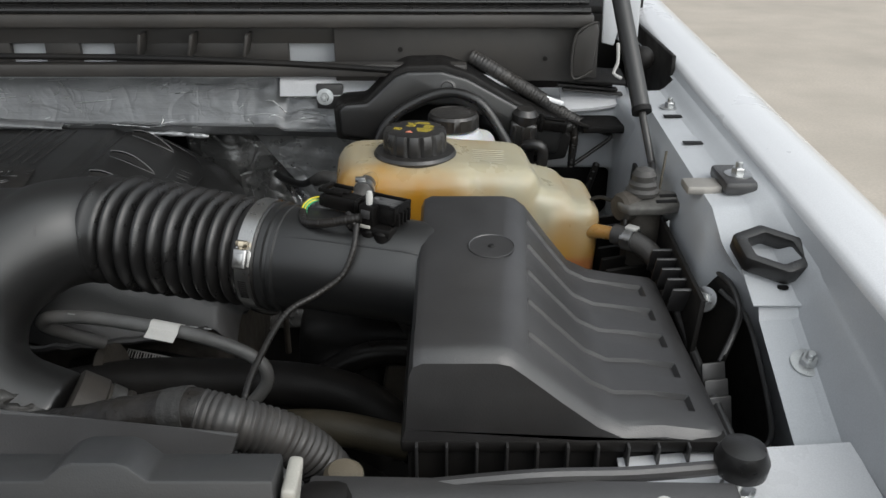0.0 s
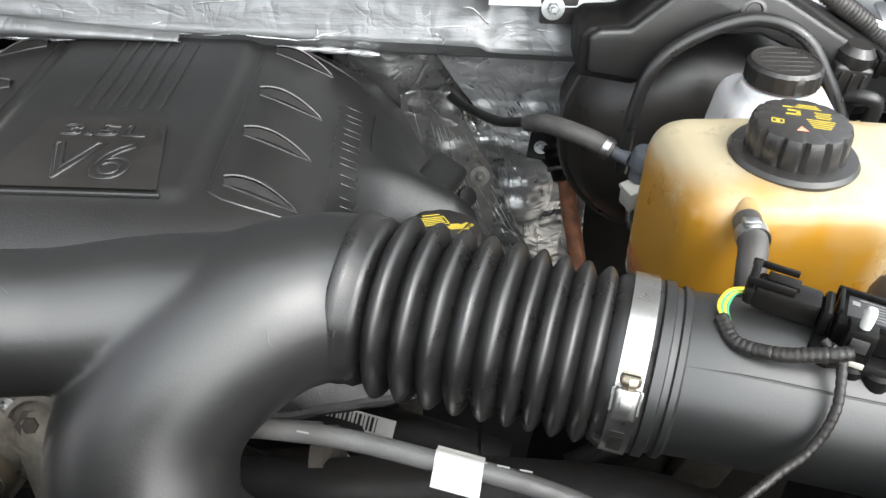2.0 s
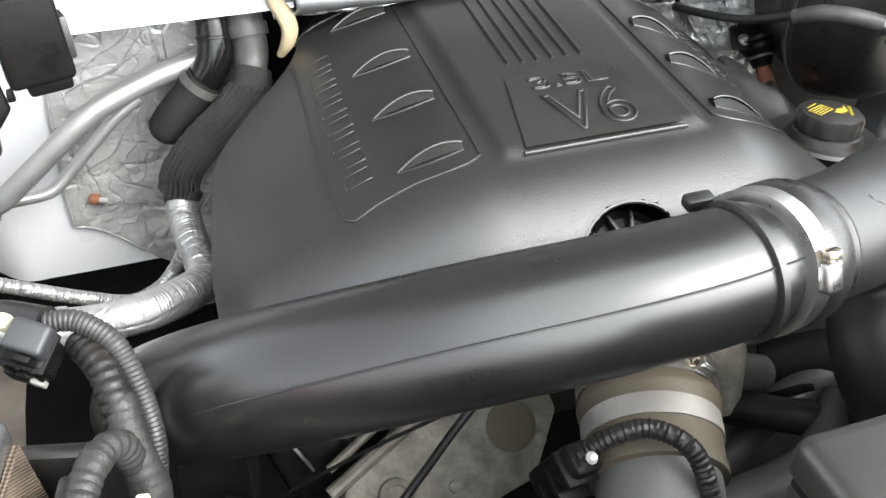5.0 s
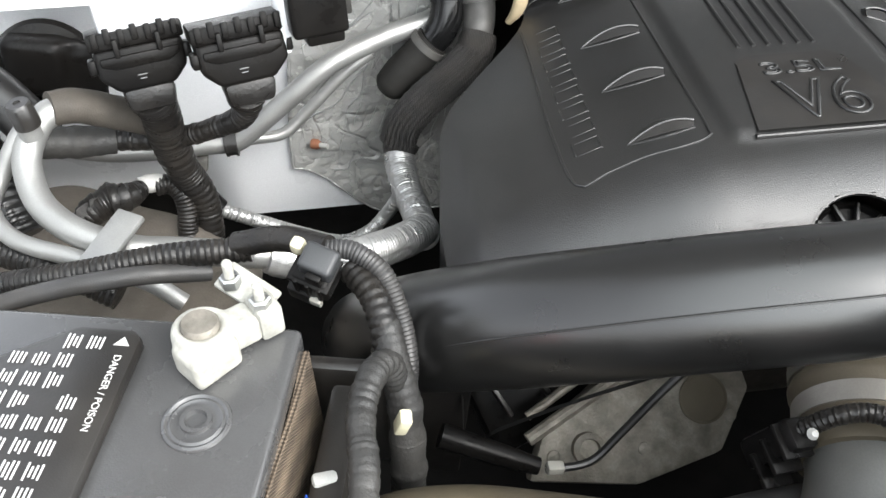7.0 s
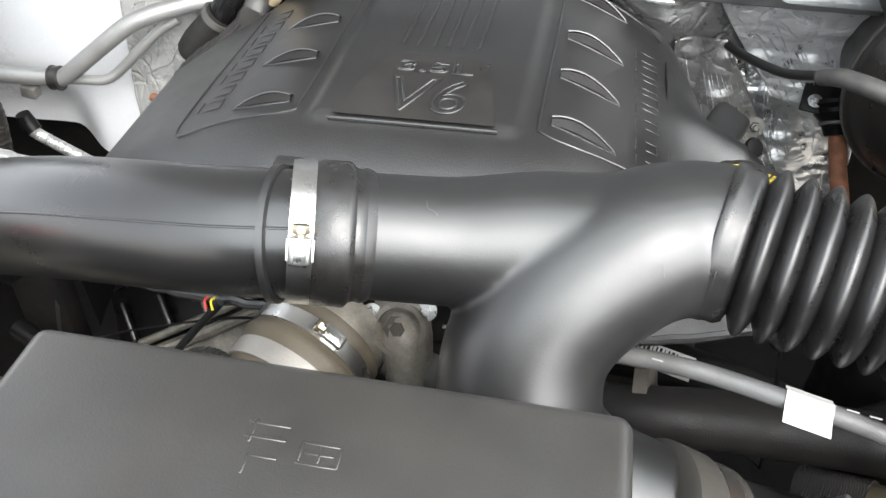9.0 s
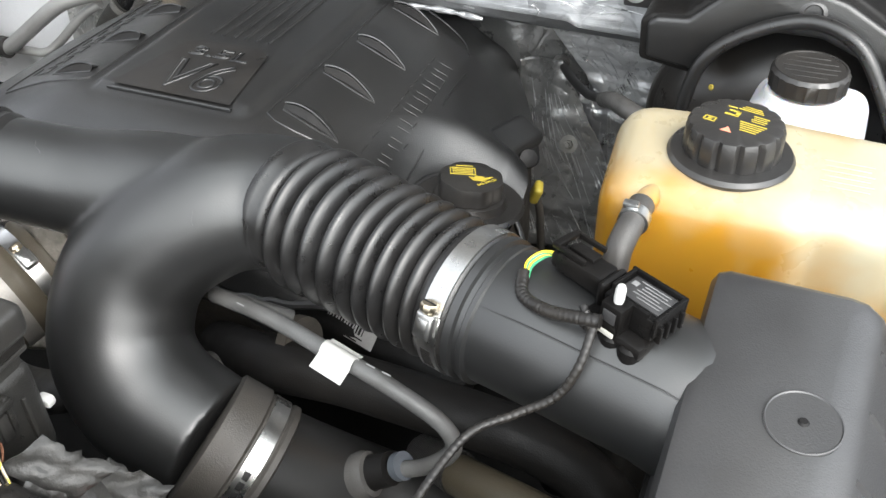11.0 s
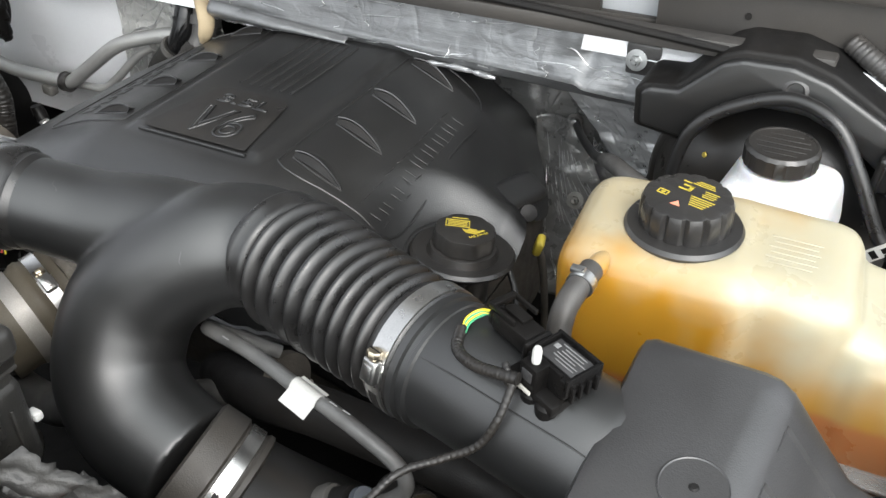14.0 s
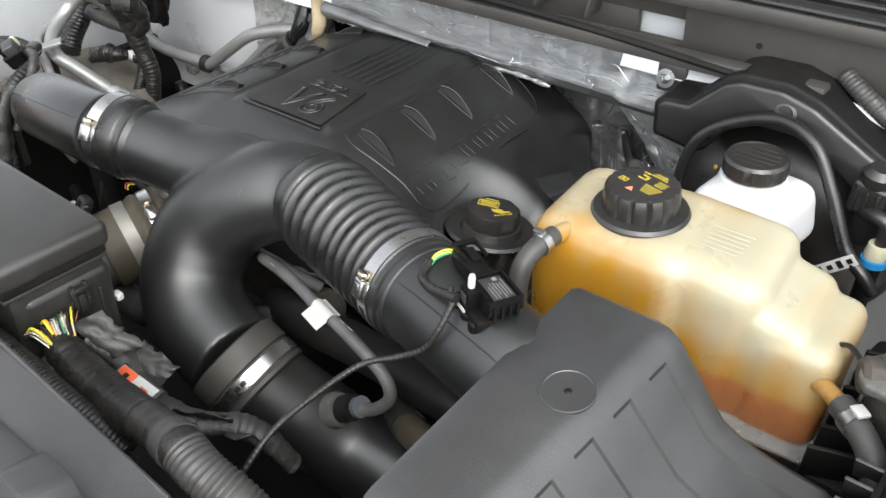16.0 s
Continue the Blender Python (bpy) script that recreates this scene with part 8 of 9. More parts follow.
    part("cap", rbox(bmesh.new(), pat(0.002, 0.004, 0.014), (0.022, 0.018, 0.016), 0.003, rc, 3), SLATE, c, "dark grey connector cap")
    for q in range(3):
        part("rib", rbox(bmesh.new(), pat(-0.008 + 0.008 * q, -0.0112, -0.002), (0.003, 0.003, 0.020), 0.0008, rc), PLUGB, c)
    part("latch", rbox(bmesh.new(), pat(0.004, -0.008, 0.015), (0.010, 0.004, 0.012), 0.001, rc), PLUGB, c)
    part("collar", rbox(bmesh.new(), pat(0, 0, 0.006), (0.028, 0.024, 0.004), 0.0015, rc), PLUGB, c)
    part("lock", rbox(bmesh.new(), pat(-0.015, 0.009, 0.010), (0.009, 0.009, 0.016), 0.003, rc), CREAM, c, "cream plastic lock")
    part("foot", rbox(bmesh.new(), pat(-0.006, -0.004, -0.024), (0.022, 0.018, 0.018), 0.003, rc), DARK, c)
    part("pale_clip", rbox(bmesh.new(), pat(0.004, -0.012, -0.020), (0.008, 0.004, 0.009), 0.001, rc), GREYPLUG, c, "pale plastic clip")
    h2 = thing("corrugated_conduit", (-0.88, 0.72, 1.09), "grey corrugated conduit looping over the duct end", "cable")
    part("conduit", sweep(bmesh.new(), [(-0.930, 0.758, 1.122), (-0.912, 0.754, 1.121), (-0.895, 0.740, 1.112), (-0.887, 0.722, 1.092), (-0.884, 0.705, 1.068), (-0.888, 0.690, 1.042)], 0.0063, 16, 0.0009, 1, True, rings_wave(0.0028, 0.0008)), CONDUIT, h2)
    part("taped_end", sweep(bmesh.new(), [(-0.990, 0.790, 1.103), (-0.958, 0.780, 1.114), (-0.928, 0.758, 1.122)], 0.0088, 16, 0.003), TAPE, h2)
    h3 = thing("taped_loop", (-0.91, 0.66, 1.08), "dusty taped wiring loop beside the battery", "cable")
    part("loop", sweep(bmesh.new(), [(-0.935, 0.500, 1.060), (-0.926, 0.550, 1.090), (-0.918, 0.600, 1.104), (-0.917, 0.640, 1.106), (-0.908, 0.666, 1.107), (-0.898, 0.680, 1.097), (-0.893, 0.680, 1.066), (-0.890, 0.674, 1.03), (-0.889, 0.666, 0.98)], 0.0080, 20, 0.0012, 1, True, lambda s: 0.0006 * abs(math.sin(s * 520 + 5.0 * noise.noise(Vector((s * 40, 4, 0))))) + 0.0012 * noise.noise(Vector((s * 70, 1, 0))) + 0.0006 * noise.noise(Vector((s * 260, 2, 0)))), DUSTTAPE, h3)
    part("second_limb", sweep(bmesh.new(), [(-0.897, 0.712, 1.098), (-0.894, 0.690, 1.084), (-0.890, 0.676, 1.062), (-0.890, 0.664, 1.02), (-0.892, 0.655, 0.97)], [0.0085, 0.0095, 0.0105, 0.0115, 0.011], 18, 0.0014, 1, True, lambda s: 0.0006 * abs(math.sin(s * 470 + 5.0 * noise.noise(Vector((s * 50, 8, 0))))) + 0.0014 * noise.noise(Vector((s * 80, 7, 0)))), DUSTTAPE, h3, "second taped limb")
    part("taped_drop", sweep(bmesh.new(), [(-0.915, 0.752, 1.108), (-0.903, 0.728, 1.106), (-0.898, 0.706, 1.094), (-0.900, 0.695, 1.070)], 0.0085, 16, 0.0012, 1, True, lambda s: 0.0011 * abs(math.sin(s * 520))), TAPE, h3, "ringed taped stub")
    part("yellow_clip", rbox(bmesh.new(), (-0.893, 0.655, 1.072), (0.008, 0.010, 0.018), 0.002, turn(10, 15, 0)), CREAM, h3, "yellowish plastic clip")
    h4 = thing("ribbed_hose", (-1.15, 0.78, 1.05), "black ribbed conduit running behind the battery", "cable")
    part("conduit", sweep(bmesh.new(), [(-1.22, 0.845, 1.03), (-1.16, 0.812, 1.065), (-1.10, 0.795, 1.085), (-1.04, 0.790, 1.098), (-0.98, 0.788, 1.100)], 0.0085, 16, 0.0013, 1, True, rings_wave(0.0045, 0.0014)), TAPE, h4)
    h5 = thing("fuel_hose", (-1.16, 0.76, 1.06), "grey rubber hose behind the battery", "hose")
    part("hose", sweep(bmesh.new(), [(-1.22, 0.775, 1.06), (-1.13, 0.772, 1.090), (-1.06, 0.772, 1.100), (-1.01, 0.785, 1.085)], 0.0065, 16), HOSE, h5)
    gl = bmesh.new()

    def liner(u, v):
        x = -1.31 + 0.31 * u
        back = 1.09 - 0.10 * smooth(0.35, 1.0, u)
        y = 0.80 + (back - 0.80) * v
        z = 0.925 + 0.028 * math.sin(math.pi * min(1.0, v * 0.75 + 0.1)) - 0.030 * smooth(0.80, 1.0, u) + 0.010 * noise.noise(Vector((u * 4, v * 5, 1)))
        return Vector((x, y, z - 0.02 * smooth(0.93, 1.0, v)))
    sheet(gl, 40, 40, liner, 0.004)
    whole("apron_liner", gl, FELT, "dusty brown liner below the pipes", "liner", kind="structure")
    cb = thing("tape_bundle", (-1.12, 0.96, 1.0), "crumpled black tape bundle with a white tape end on the liner", "cable")
    part("crumple", sweep(bmesh.new(), [(-1.152, 0.950, 0.988), (-1.141, 0.961, 0.996), (-1.124, 0.971, 1.001), (-1.108, 0.976, 1.001), (-1.098, 0.992, 0.996)], [0.006, 0.012, 0.0155, 0.0125, 0.0085], 20, 0.0012, 1, True, lambda s: 0.0026 * noise.noise(Vector((s * 130, 6, 0))) + 0.0015 * noise.noise(Vector((s * 420, 6, 3)))), TAPE, cb)
    for q in range(4):
        part("flap", sheet(bmesh.new(), 10, 6, lambda u, v: Vector((-1.146 + 0.011 * q + 0.018 * u, 0.945 + 0.008 * q + 0.016 * u + 0.006 * v, 1.002 + 0.004 * math.sin(3 * u + q) + 0.009 * v - 0.006 * u)), 0.0006), TAPE, cb, "loose tape fold")
    part("white_tape", sweep(bmesh.new(), [(-1.101, 0.995, 0.996), (-1.090, 1.001, 0.994), (-1.079, 1.003, 0.991)], [0.0082, 0.0088, 0.0085], 16, 0.001, 1, True, lambda s: 0.0006 * noise.noise(Vector((s * 300, 1, 0)))), PAPER, cb, "white tape wrap")
    rcd = thing("small_conduit", (-1.066, 0.99, 0.97), "short black corrugated conduit beside the taped tail", "cable")
    part("conduit", sweep(bmesh.new(), [(-1.088, 1.000, 0.991), (-1.075, 1.002, 0.990), (-1.066, 0.997, 0.982), (-1.063, 0.989, 0.968), (-1.065, 0.980, 0.950), (-1.066, 0.975, 0.935)], 0.0092, 18, 0.0007, 1, True, rings_wave(0.0036, 0.0011)), TAPE, rcd)
    bh = thing("large_dark_hose", (-1.22, 1.0, 1.06), "large black rubber hoses beside the valve cap", "hose")
    part("upper_hose", sweep(bmesh.new(), [(-1.300, 1.085, 1.085), (-1.255, 1.065, 1.092), (-1.215, 1.040, 1.085), (-1.188, 1.020, 1.066), (-1.172, 1.005, 1.050)], 0.0210, 24), RUBBER, bh)
    part("ribbed_hose", sweep(bmesh.new(), [(-1.262, 1.015, 1.085), (-1.232, 1.008, 1.070), (-1.214, 0.985, 1.045), (-1.202, 0.955, 1.022), (-1.190, 0.935, 1.000)], 0.0180, 22, 0.0012, 1, True, rings_wave(0.0075, 0.0016)), RUBBER, bh, "ribbed black hose")
    rb = thing("ribbed_line", (-1.18, 0.89, 1.02), "black ribbed line lying beside the small pipe", "cable")
    part("conduit", sweep(bmesh.new(), [(-1.250, 0.935, 1.020), (-1.204, 0.903, 1.022), (-1.170, 0.885, 1.020), (-1.140, 0.872, 1.016), (-1.10, 0.855, 1.00)], 0.0120, 18, 0.0010, 1, True, rings_wave(0.0052, 0.0015)), TAPE, rb)


build_passenger_side()


# ---- depth of the bay in front of the engine ----
def build_front_depth():
    t = thing("turbo_coupler", (-0.57, 0.66, 1.0), "dusty tan rubber intercooler coupler with steel bands", "coupler")
    c, d = Vector((-0.577, 0.656, 1.008)), Vector((0.333, 0.929, 0.163)).normalized()
    part("sleeve", lathe(bmesh.new(), [(0.040, -0.034), (0.0455, -0.033), (0.0462, -0.028), (0.0450, -0.022), (0.0455, -0.006), (0.0455, 0.010), (0.0485, 0.015), (0.0490, 0.020), (0.0470, 0.022), (0.0465, 0.040), (0.0485, 0.042), (0.0480, 0.047), (0.040, 0.048)], c, aim(d), 56), TAN, t, sharp=1.2)
    part("tube", sweep(bmesh.new(), [c - d * 0.026, c - d * 0.050, c - d * 0.075 + Vector((-0.004, 0, -0.020)), c - d * 0.085 + Vector((-0.010, 0.005, -0.070)), c - d * 0.080 + Vector((-0.015, 0.02, -0.15))], 0.0405, 32), CHARGE, t, "dull grey charge pipe")
    part("band_wide", lathe(bmesh.new(), [(0.0456, -0.0075), (0.0470, -0.0075), (0.0470, 0.0075), (0.0456, 0.0075)], c, aim(d), 56), BANDM, t, "wide matt steel band")
    band("clamp", c + d * 0.031, d, 0.0472, 0.012, t, (0.55, -0.20, 0.80), STEEL)
    part("throttle_neck", lathe(bmesh.new(), [(0.041, 0.040), (0.043, 0.05), (0.047, 0.055), (0.047, 0.066), (0.040, 0.07)], c, aim(d), 40), CAST, t, "cast aluminium throttle neck")
    u = thing("throttle_body", (-0.50, 0.78, 1.03), "dark throttle body with ribbed black cap", "throttle body")
    part("housing", lathe(bmesh.new(), [(0.036, -0.06), (0.038, 0.0), (0.035, 0.006), (0.031, 0.008), (0.029, 0.004), (0.002, 0.003)], (-0.535, 0.786, 1.046), aim((0, -0.45, 0.88)), 40), PLUGB, u)
    for k in range(10):
        an = k * math.pi / 5
        part("rib", rbox(bmesh.new(), Vector((-0.535, 0.786, 1.046)) + aim((0, -0.45, 0.88)) @ Vector((0.018 * math.cos(an), 0.018 * math.sin(an), 0.008)), (0.030, 0.003, 0.006), 0.001, aim((0, -0.45, 0.88)) @ turn(0, 0, math.degrees(an))), BATT, u)
    v = thing("coolant_elbow", (-0.45, 0.70, 1.03), "dull aluminium coolant elbow with a hex plug", "fitting")
    part("body", sweep(bmesh.new(), [(-0.520, 0.765, 1.020), (-0.508, 0.725, 1.030), (-0.500, 0.705, 1.020), (-0.495, 0.690, 0.97)], [0.016, 0.020, 0.020, 0.016], 20), CAST, v)
    part("plug", lathe(bmesh.new(), [(0.0105, 0), (0.0105, 0.006), (0.006, 0.007), (0.005, 0.010)], (-0.504, 0.702, 1.034), aim((0.1, -0.75, 0.6)), 6), GRIME, v, "dirty hexagon plug")
    part("socket", lathe(bmesh.new(), [(0.0145, 0.0), (0.0145, 0.0045), (0.001, 0.0047)], (-0.504, 0.706, 1.030), aim((0.1, -0.75, 0.6)), 28), DARK, v, "dark socket")
    for q in range(3):
        bolt("lug_bolt", Vector((-0.504, 0.706, 1.030)) + aim((0.1, -0.75, 0.6)) @ Vector((0.023 * math.cos(0.6 + 2.1 * q), 0.023 * math.sin(0.6 + 2.1 * q), 0.0)), (0.1, -0.75, 0.6), 0.004, ZINC, "small dirty bolt", v)
    part("stub", sweep(bmesh.new(), [(-0.515, 0.735, 1.045), (-0.530, 0.725, 1.058)], 0.008, 16, 0.002, 1, True, rings_wave(0.004, 0.001)), CAST, v)
    part("rim", lathe(bmesh.new(), [(0.0135, 0.0), (0.0195, 0.001), (0.0195, 0.010), (0.016, 0.012), (0.0150, 0.005), (0.010, 0.004)], (-0.504, 0.706, 1.030), aim((0.1, -0.75, 0.6)), 36), CAST, v, "round cast rim")
    b = thing("alternator_bracket", (-0.68, 0.79, 0.88), "rough cast aluminium bracket with a round hole", "bracket")
    ol = [(-0.125, -0.055), (-0.03, -0.075), (0.05, -0.06), (0.085, -0.01), (0.075, 0.05), (0.03, 0.060), (-0.03, 0.030), (-0.105, -0.015)]
    m = Matrix.Translation((-0.665, 0.790, 0.880)) @ turn(40, 0, 4).to_4x4()
    part("plate", prism(bmesh.new(), ol, 0.020, m, 0.005), CAST, b)
    part("edge_rib", sweep(bmesh.new(), [m @ Vector((-0.12, -0.020, 0.022)), m @ Vector((-0.03, 0.022, 0.024)), m @ Vector((0.035, 0.060, 0.022))], 0.006, 10), CAST, b)
    part("hole", lathe(bmesh.new(), [(0.022, 0), (0.022, 0.0012), (0.0205, 0.0012), (0.0195, -0.001), (0.001, -0.001)], m @ Vector((0.040, -0.012, 0.0205)), turn(40, 0, 4), 32), TAN, b, "round recessed hole")
    part("lug", lathe(bmesh.new(), [(0.010, 0), (0.010, 0.010), (0.005, 0.011)], m @ Vector((0.040, 0.042, 0.018)), turn(40, 0, 4), 18), CAST, b)
    part("thin_rail", sweep(bmesh.new(), [m @ Vector((-0.115, -0.002, 0.012)), m @ Vector((-0.03, 0.040, 0.014)), m @ Vector((0.02, 0.068, 0.012))], 0.004, 10), CAST, b)
    part("lower_boss", lathe(bmesh.new(), [(0.014, 0), (0.014, 0.008), (0.009, 0.010), (0.008, 0.006), (0.001, 0.006)], m @ Vector((-0.070, -0.036, 0.020)), turn(40, 0, 4), 22), CAST, b)
    for hx, hy in ((-0.02, -0.045), (0.062, -0.030), (-0.10, -0.038), (0.005, 0.015)):
        part("pit", lathe(bmesh.new(), [(0.006, 0.0), (0.0055, 0.0025), (0.003, 0.0035), (0.0005, 0.0035)], m @ Vector((hx, hy, 0.019)), turn(40, 0, 4), 12), CAST, b)
    rc = thing("valve_cover", (-0.68, 0.84, 0.93), "glossy black ribbed valve cover", "valve cover")
    part("shell", rbox(bmesh.new(), (-0.725, 0.835, 0.880), (0.20, 0.09, 0.05), 0.008, turn(42, -14, 16)), PLUGB, rc)
    for k in range(5):
        part("rib", rbox(bmesh.new(), (-0.800 + 0.036 * k, 0.795 + 0.010 * k, 0.890 + 0.009 * k), (0.004, 0.040, 0.010), 0.001, turn(42, -14, 26)), BATT, rc)
    w = thing("knock_sensor_wire", (-0.72, 0.72, 0.95), "thin black cable with a pale clip", "cable")
    part("cable", sweep(bmesh.new(), [(-0.660, 0.735, 1.000), (-0.690, 0.728, 0.965), (-0.720, 0.718, 0.930), (-0.745, 0.708, 0.912), (-0.780, 0.706, 0.912)], 0.0033, 10), TUBE, w)
    part("hose_end", sweep(bmesh.new(), [(-0.786, 0.708, 0.915), (-0.815, 0.716, 0.925), (-0.86, 0.73, 0.94)], [0.007, 0.009, 0.010], 14), PLUGB, w, "black hose end")
    part("clip", rbox(bmesh.new(), (-0.773, 0.706, 0.913), (0.014, 0.009, 0.009), 0.002, turn(0, 10, 0)), GREYPLUG, w, "pale grey clip")
    r = thing("radiator_hose", (-0.80, 0.61, 1.0), "wide dusty brown radiator hose", "hose")
    part("hose", sweep(bmesh.new(), [(-0.945, 0.600, 1.004), (-0.905, 0.604, 1.028), (-0.860, 0.606, 1.024), (-0.800, 0.606, 1.000), (-0.735, 0.612, 0.960), (-0.690, 0.625, 0.916), (-0.66, 0.64, 0.87)], [0.026, 0.0268, 0.0268, 0.0265, 0.0262, 0.026, 0.026], 30), TANHOSE, r)
    part("end_collar", sweep(bmesh.new(), [(-0.948, 0.600, 0.996), (-0.928, 0.602, 1.016)], 0.0305, 28), BRAID, r, "dark woven end wrap")
    part("mould_line", sweep(bmesh.new(), [(-0.900, 0.586, 1.0462), (-0.860, 0.588, 1.0428), (-0.800, 0.588, 1.0186), (-0.735, 0.594, 0.9786)], 0.0006, 6), TANHOSE, r, "fine mould line")
    s = thing("bay_post", (-0.86, 0.76, 0.98), "dark upright plate beside the duct end", "bracket")
    part("plate", rbox(bmesh.new(), (-0.860, 0.775, 0.930), (0.06, 0.02, 0.20), 0.004, turn(0, 4, -10)), DARK, s)
    k = thing("fan_plug", (-0.63, 0.64, 1.0), "black fan wiring plug with a corrugated tail", "plug")
    part("body", rbox(bmesh.new(), (-0.648, 0.642, 1.018), (0.024, 0.022, 0.046), 0.005, turn(20, 20, 15)), PLUGB, k)
    for q in range(3):
        part("rib", rbox(bmesh.new(), Vector((-0.645, 0.636, 1.030)) - Vector((0.004, 0.002, 0.013)) * q, (0.027, 0.024, 0.004), 0.001, turn(20, 20, 15)), PLUGB, k)
    part("tail", sweep(bmesh.new(), [(-0.645, 0.640, 1.030), (-0.625, 0.634, 1.055), (-0.603, 0.628, 1.062), (-0.585, 0.610, 1.058), (-0.578, 0.590, 1.035), (-0.575, 0.575, 1.00)], 0.0060, 14, 0.0013, 1, True, rings_wave(0.0036, 0.0011)), TAPE, k, "corrugated black tail")
    part("pale_dot", lathe(bmesh.new(), [(0.004, 0), (0.002, 0.003)], (-0.640, 0.628, 1.048), aim((0, -0.5, 0.8)), 10), PAPER, k)
    for dx, mm, tx in ((0.0, RED, "red wire end"), (0.005, WIRE_Y, "yellow wire end")):
        part("wire", sweep(bmesh.new(), [(-0.654 + dx, 0.712, 1.030), (-0.653 + dx, 0.704, 1.034), (-0.651 + dx, 0.700, 1.029)], 0.0010, 6, 0.002), mm, k, tx)
    for (x, w, tip) in ((-0.765, 0.040, 1.094), (-0.672, 0.062, 1.110)):
        fb = thing("support_bracket", (x, 0.52, 1.05), "bare grey steel bracket standing on the radiator support", "bracket", "brackets on the radiator support")
        bb = prism(bmesh.new(), [(-w / 2, -0.05), (w / 2, -0.05), (w / 2, 0.0), (-w * 0.10, 0.006), (-w / 2, -0.034)], 0.004, Matrix.Translation((x, 0.52, tip - 0.006)) @ turn(72, 4, 10).to_4x4(), 0.0012)
        part("plate", bb, BRACKET, fb)
        part("flange", rbox(bmesh.new(), (x - w * 0.28, 0.511, tip - 0.026), (0.004, 0.022, 0.050), 0.0012, turn(0, 28, 8)), BRACKET, fb)
        part("foot", rbox(bmesh.new(), (x, 0.505, tip - 0.092), (w * 0.8, 0.008, 0.110), 0.002), DARK, fb)
        part("hole", lathe(bmesh.new(), [(0.0052, 0), (0.0052, 0.0006), (0.001, 0.0007)], (x + w * 0.16, 0.5145, tip - 0.020), turn(72, 4, 10), 18), DARK, fb, "dark round hole")
    rp = thing("side_marker_plug", (-0.675, 0.515, 1.06), "small coral red cap beside the fuse box", "cap")
    part("cap", rbox(bmesh.new(), (-0.664, 0.492, 1.114), (0.022, 0.014, 0.012), 0.003, turn(0, 0, 8)), RED, rp)
    part("stalk", rbox(bmesh.new(), (-0.656, 0.500, 1.038), (0.030, 0.012, 0.146), 0.003), DARK, rp, "black stalk")
    part("tab", rbox(bmesh.new(), (-0.647, 0.496, 1.116), (0.014, 0.012, 0.010), 0.003), BLUEGREY, rp, "blue-grey tab")
    # fan shroud and beams below, mostly near-black
    whole("fan_shroud", rbox(bmesh.new(), (-0.45, 0.48, 0.82), (0.95, 0.06, 0.30), 0.02), DARK, "near-black fan shroud behind the radiator", "fan shroud")
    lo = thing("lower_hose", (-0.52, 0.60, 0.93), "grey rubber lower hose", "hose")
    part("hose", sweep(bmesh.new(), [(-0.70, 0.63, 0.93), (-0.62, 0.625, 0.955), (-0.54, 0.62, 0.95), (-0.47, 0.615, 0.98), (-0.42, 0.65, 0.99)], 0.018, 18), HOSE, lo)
    eh = thing("accessory_housing", (-0.03, 0.84, 0.88), "near-black engine accessory housing below the coolant bottle", "engine part")
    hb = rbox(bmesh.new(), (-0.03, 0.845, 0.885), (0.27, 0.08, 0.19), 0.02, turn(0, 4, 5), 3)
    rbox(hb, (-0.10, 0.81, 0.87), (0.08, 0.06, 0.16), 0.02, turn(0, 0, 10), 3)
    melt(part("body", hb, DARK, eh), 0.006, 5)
    part("hose", sweep(bmesh.new(), [(-0.15, 0.76, 0.93), (-0.08, 0.775, 0.965), (0.0, 0.78, 0.955), (0.08, 0.775, 0.90)], 0.014, 16), PLUGB, eh, "black hose")
    part("bracket", rbox(bmesh.new(), (-0.04, 0.785, 0.92), (0.05, 0.012, 0.08), 0.003, turn(10, 8, 10)), GRIME, eh)
    wp = thing("water_pipe", (-0.46, 0.70, 0.98), "dull grey water pipes beside the throttle inlet", "pipe")
    part("stub", sweep(bmesh.new(), [(-0.515, 0.700, 1.005), (-0.485, 0.700, 0.992), (-0.455, 0.700, 0.978)], [0.014, 0.0155, 0.0150], 20), BOOT, wp)
    part("cross_pipe", sweep(bmesh.new(), [(-0.480, 0.690, 0.905), (-0.440, 0.695, 0.930), (-0.400, 0.700, 0.950), (-0.360, 0.705, 0.960)], 0.0135, 18), BOOT, wp)
    part("strap", rbox(bmesh.new(), (-0.450, 0.680, 0.975), (0.014, 0.006, 0.060), 0.002, turn(30, 14, 0)), DARK, wp, "dark strap")
    dg = thing("slanting_hose", (-0.48, 0.66, 1.0), "dark grey hose slanting beside the coupler", "hose")
    part("hose", sweep(bmesh.new(), [(-0.503, 0.660, 0.930), (-0.466, 0.675, 0.938), (-0.422, 0.690, 0.945), (-0.373, 0.705, 0.949)], 0.0105, 18), HOSE, dg)
    f1 = thing("fuel_rail_pipe", (-0.42, 0.68, 0.98), "black flexible pipes beside the elbow", "hose")
    part("pipe", sweep(bmesh.new(), [(-0.50, 0.70, 0.96), (-0.46, 0.655, 0.985), (-0.42, 0.64, 0.98), (-0.40, 0.66, 0.95)], 0.013, 16), DARK, f1)


build_front_depth()


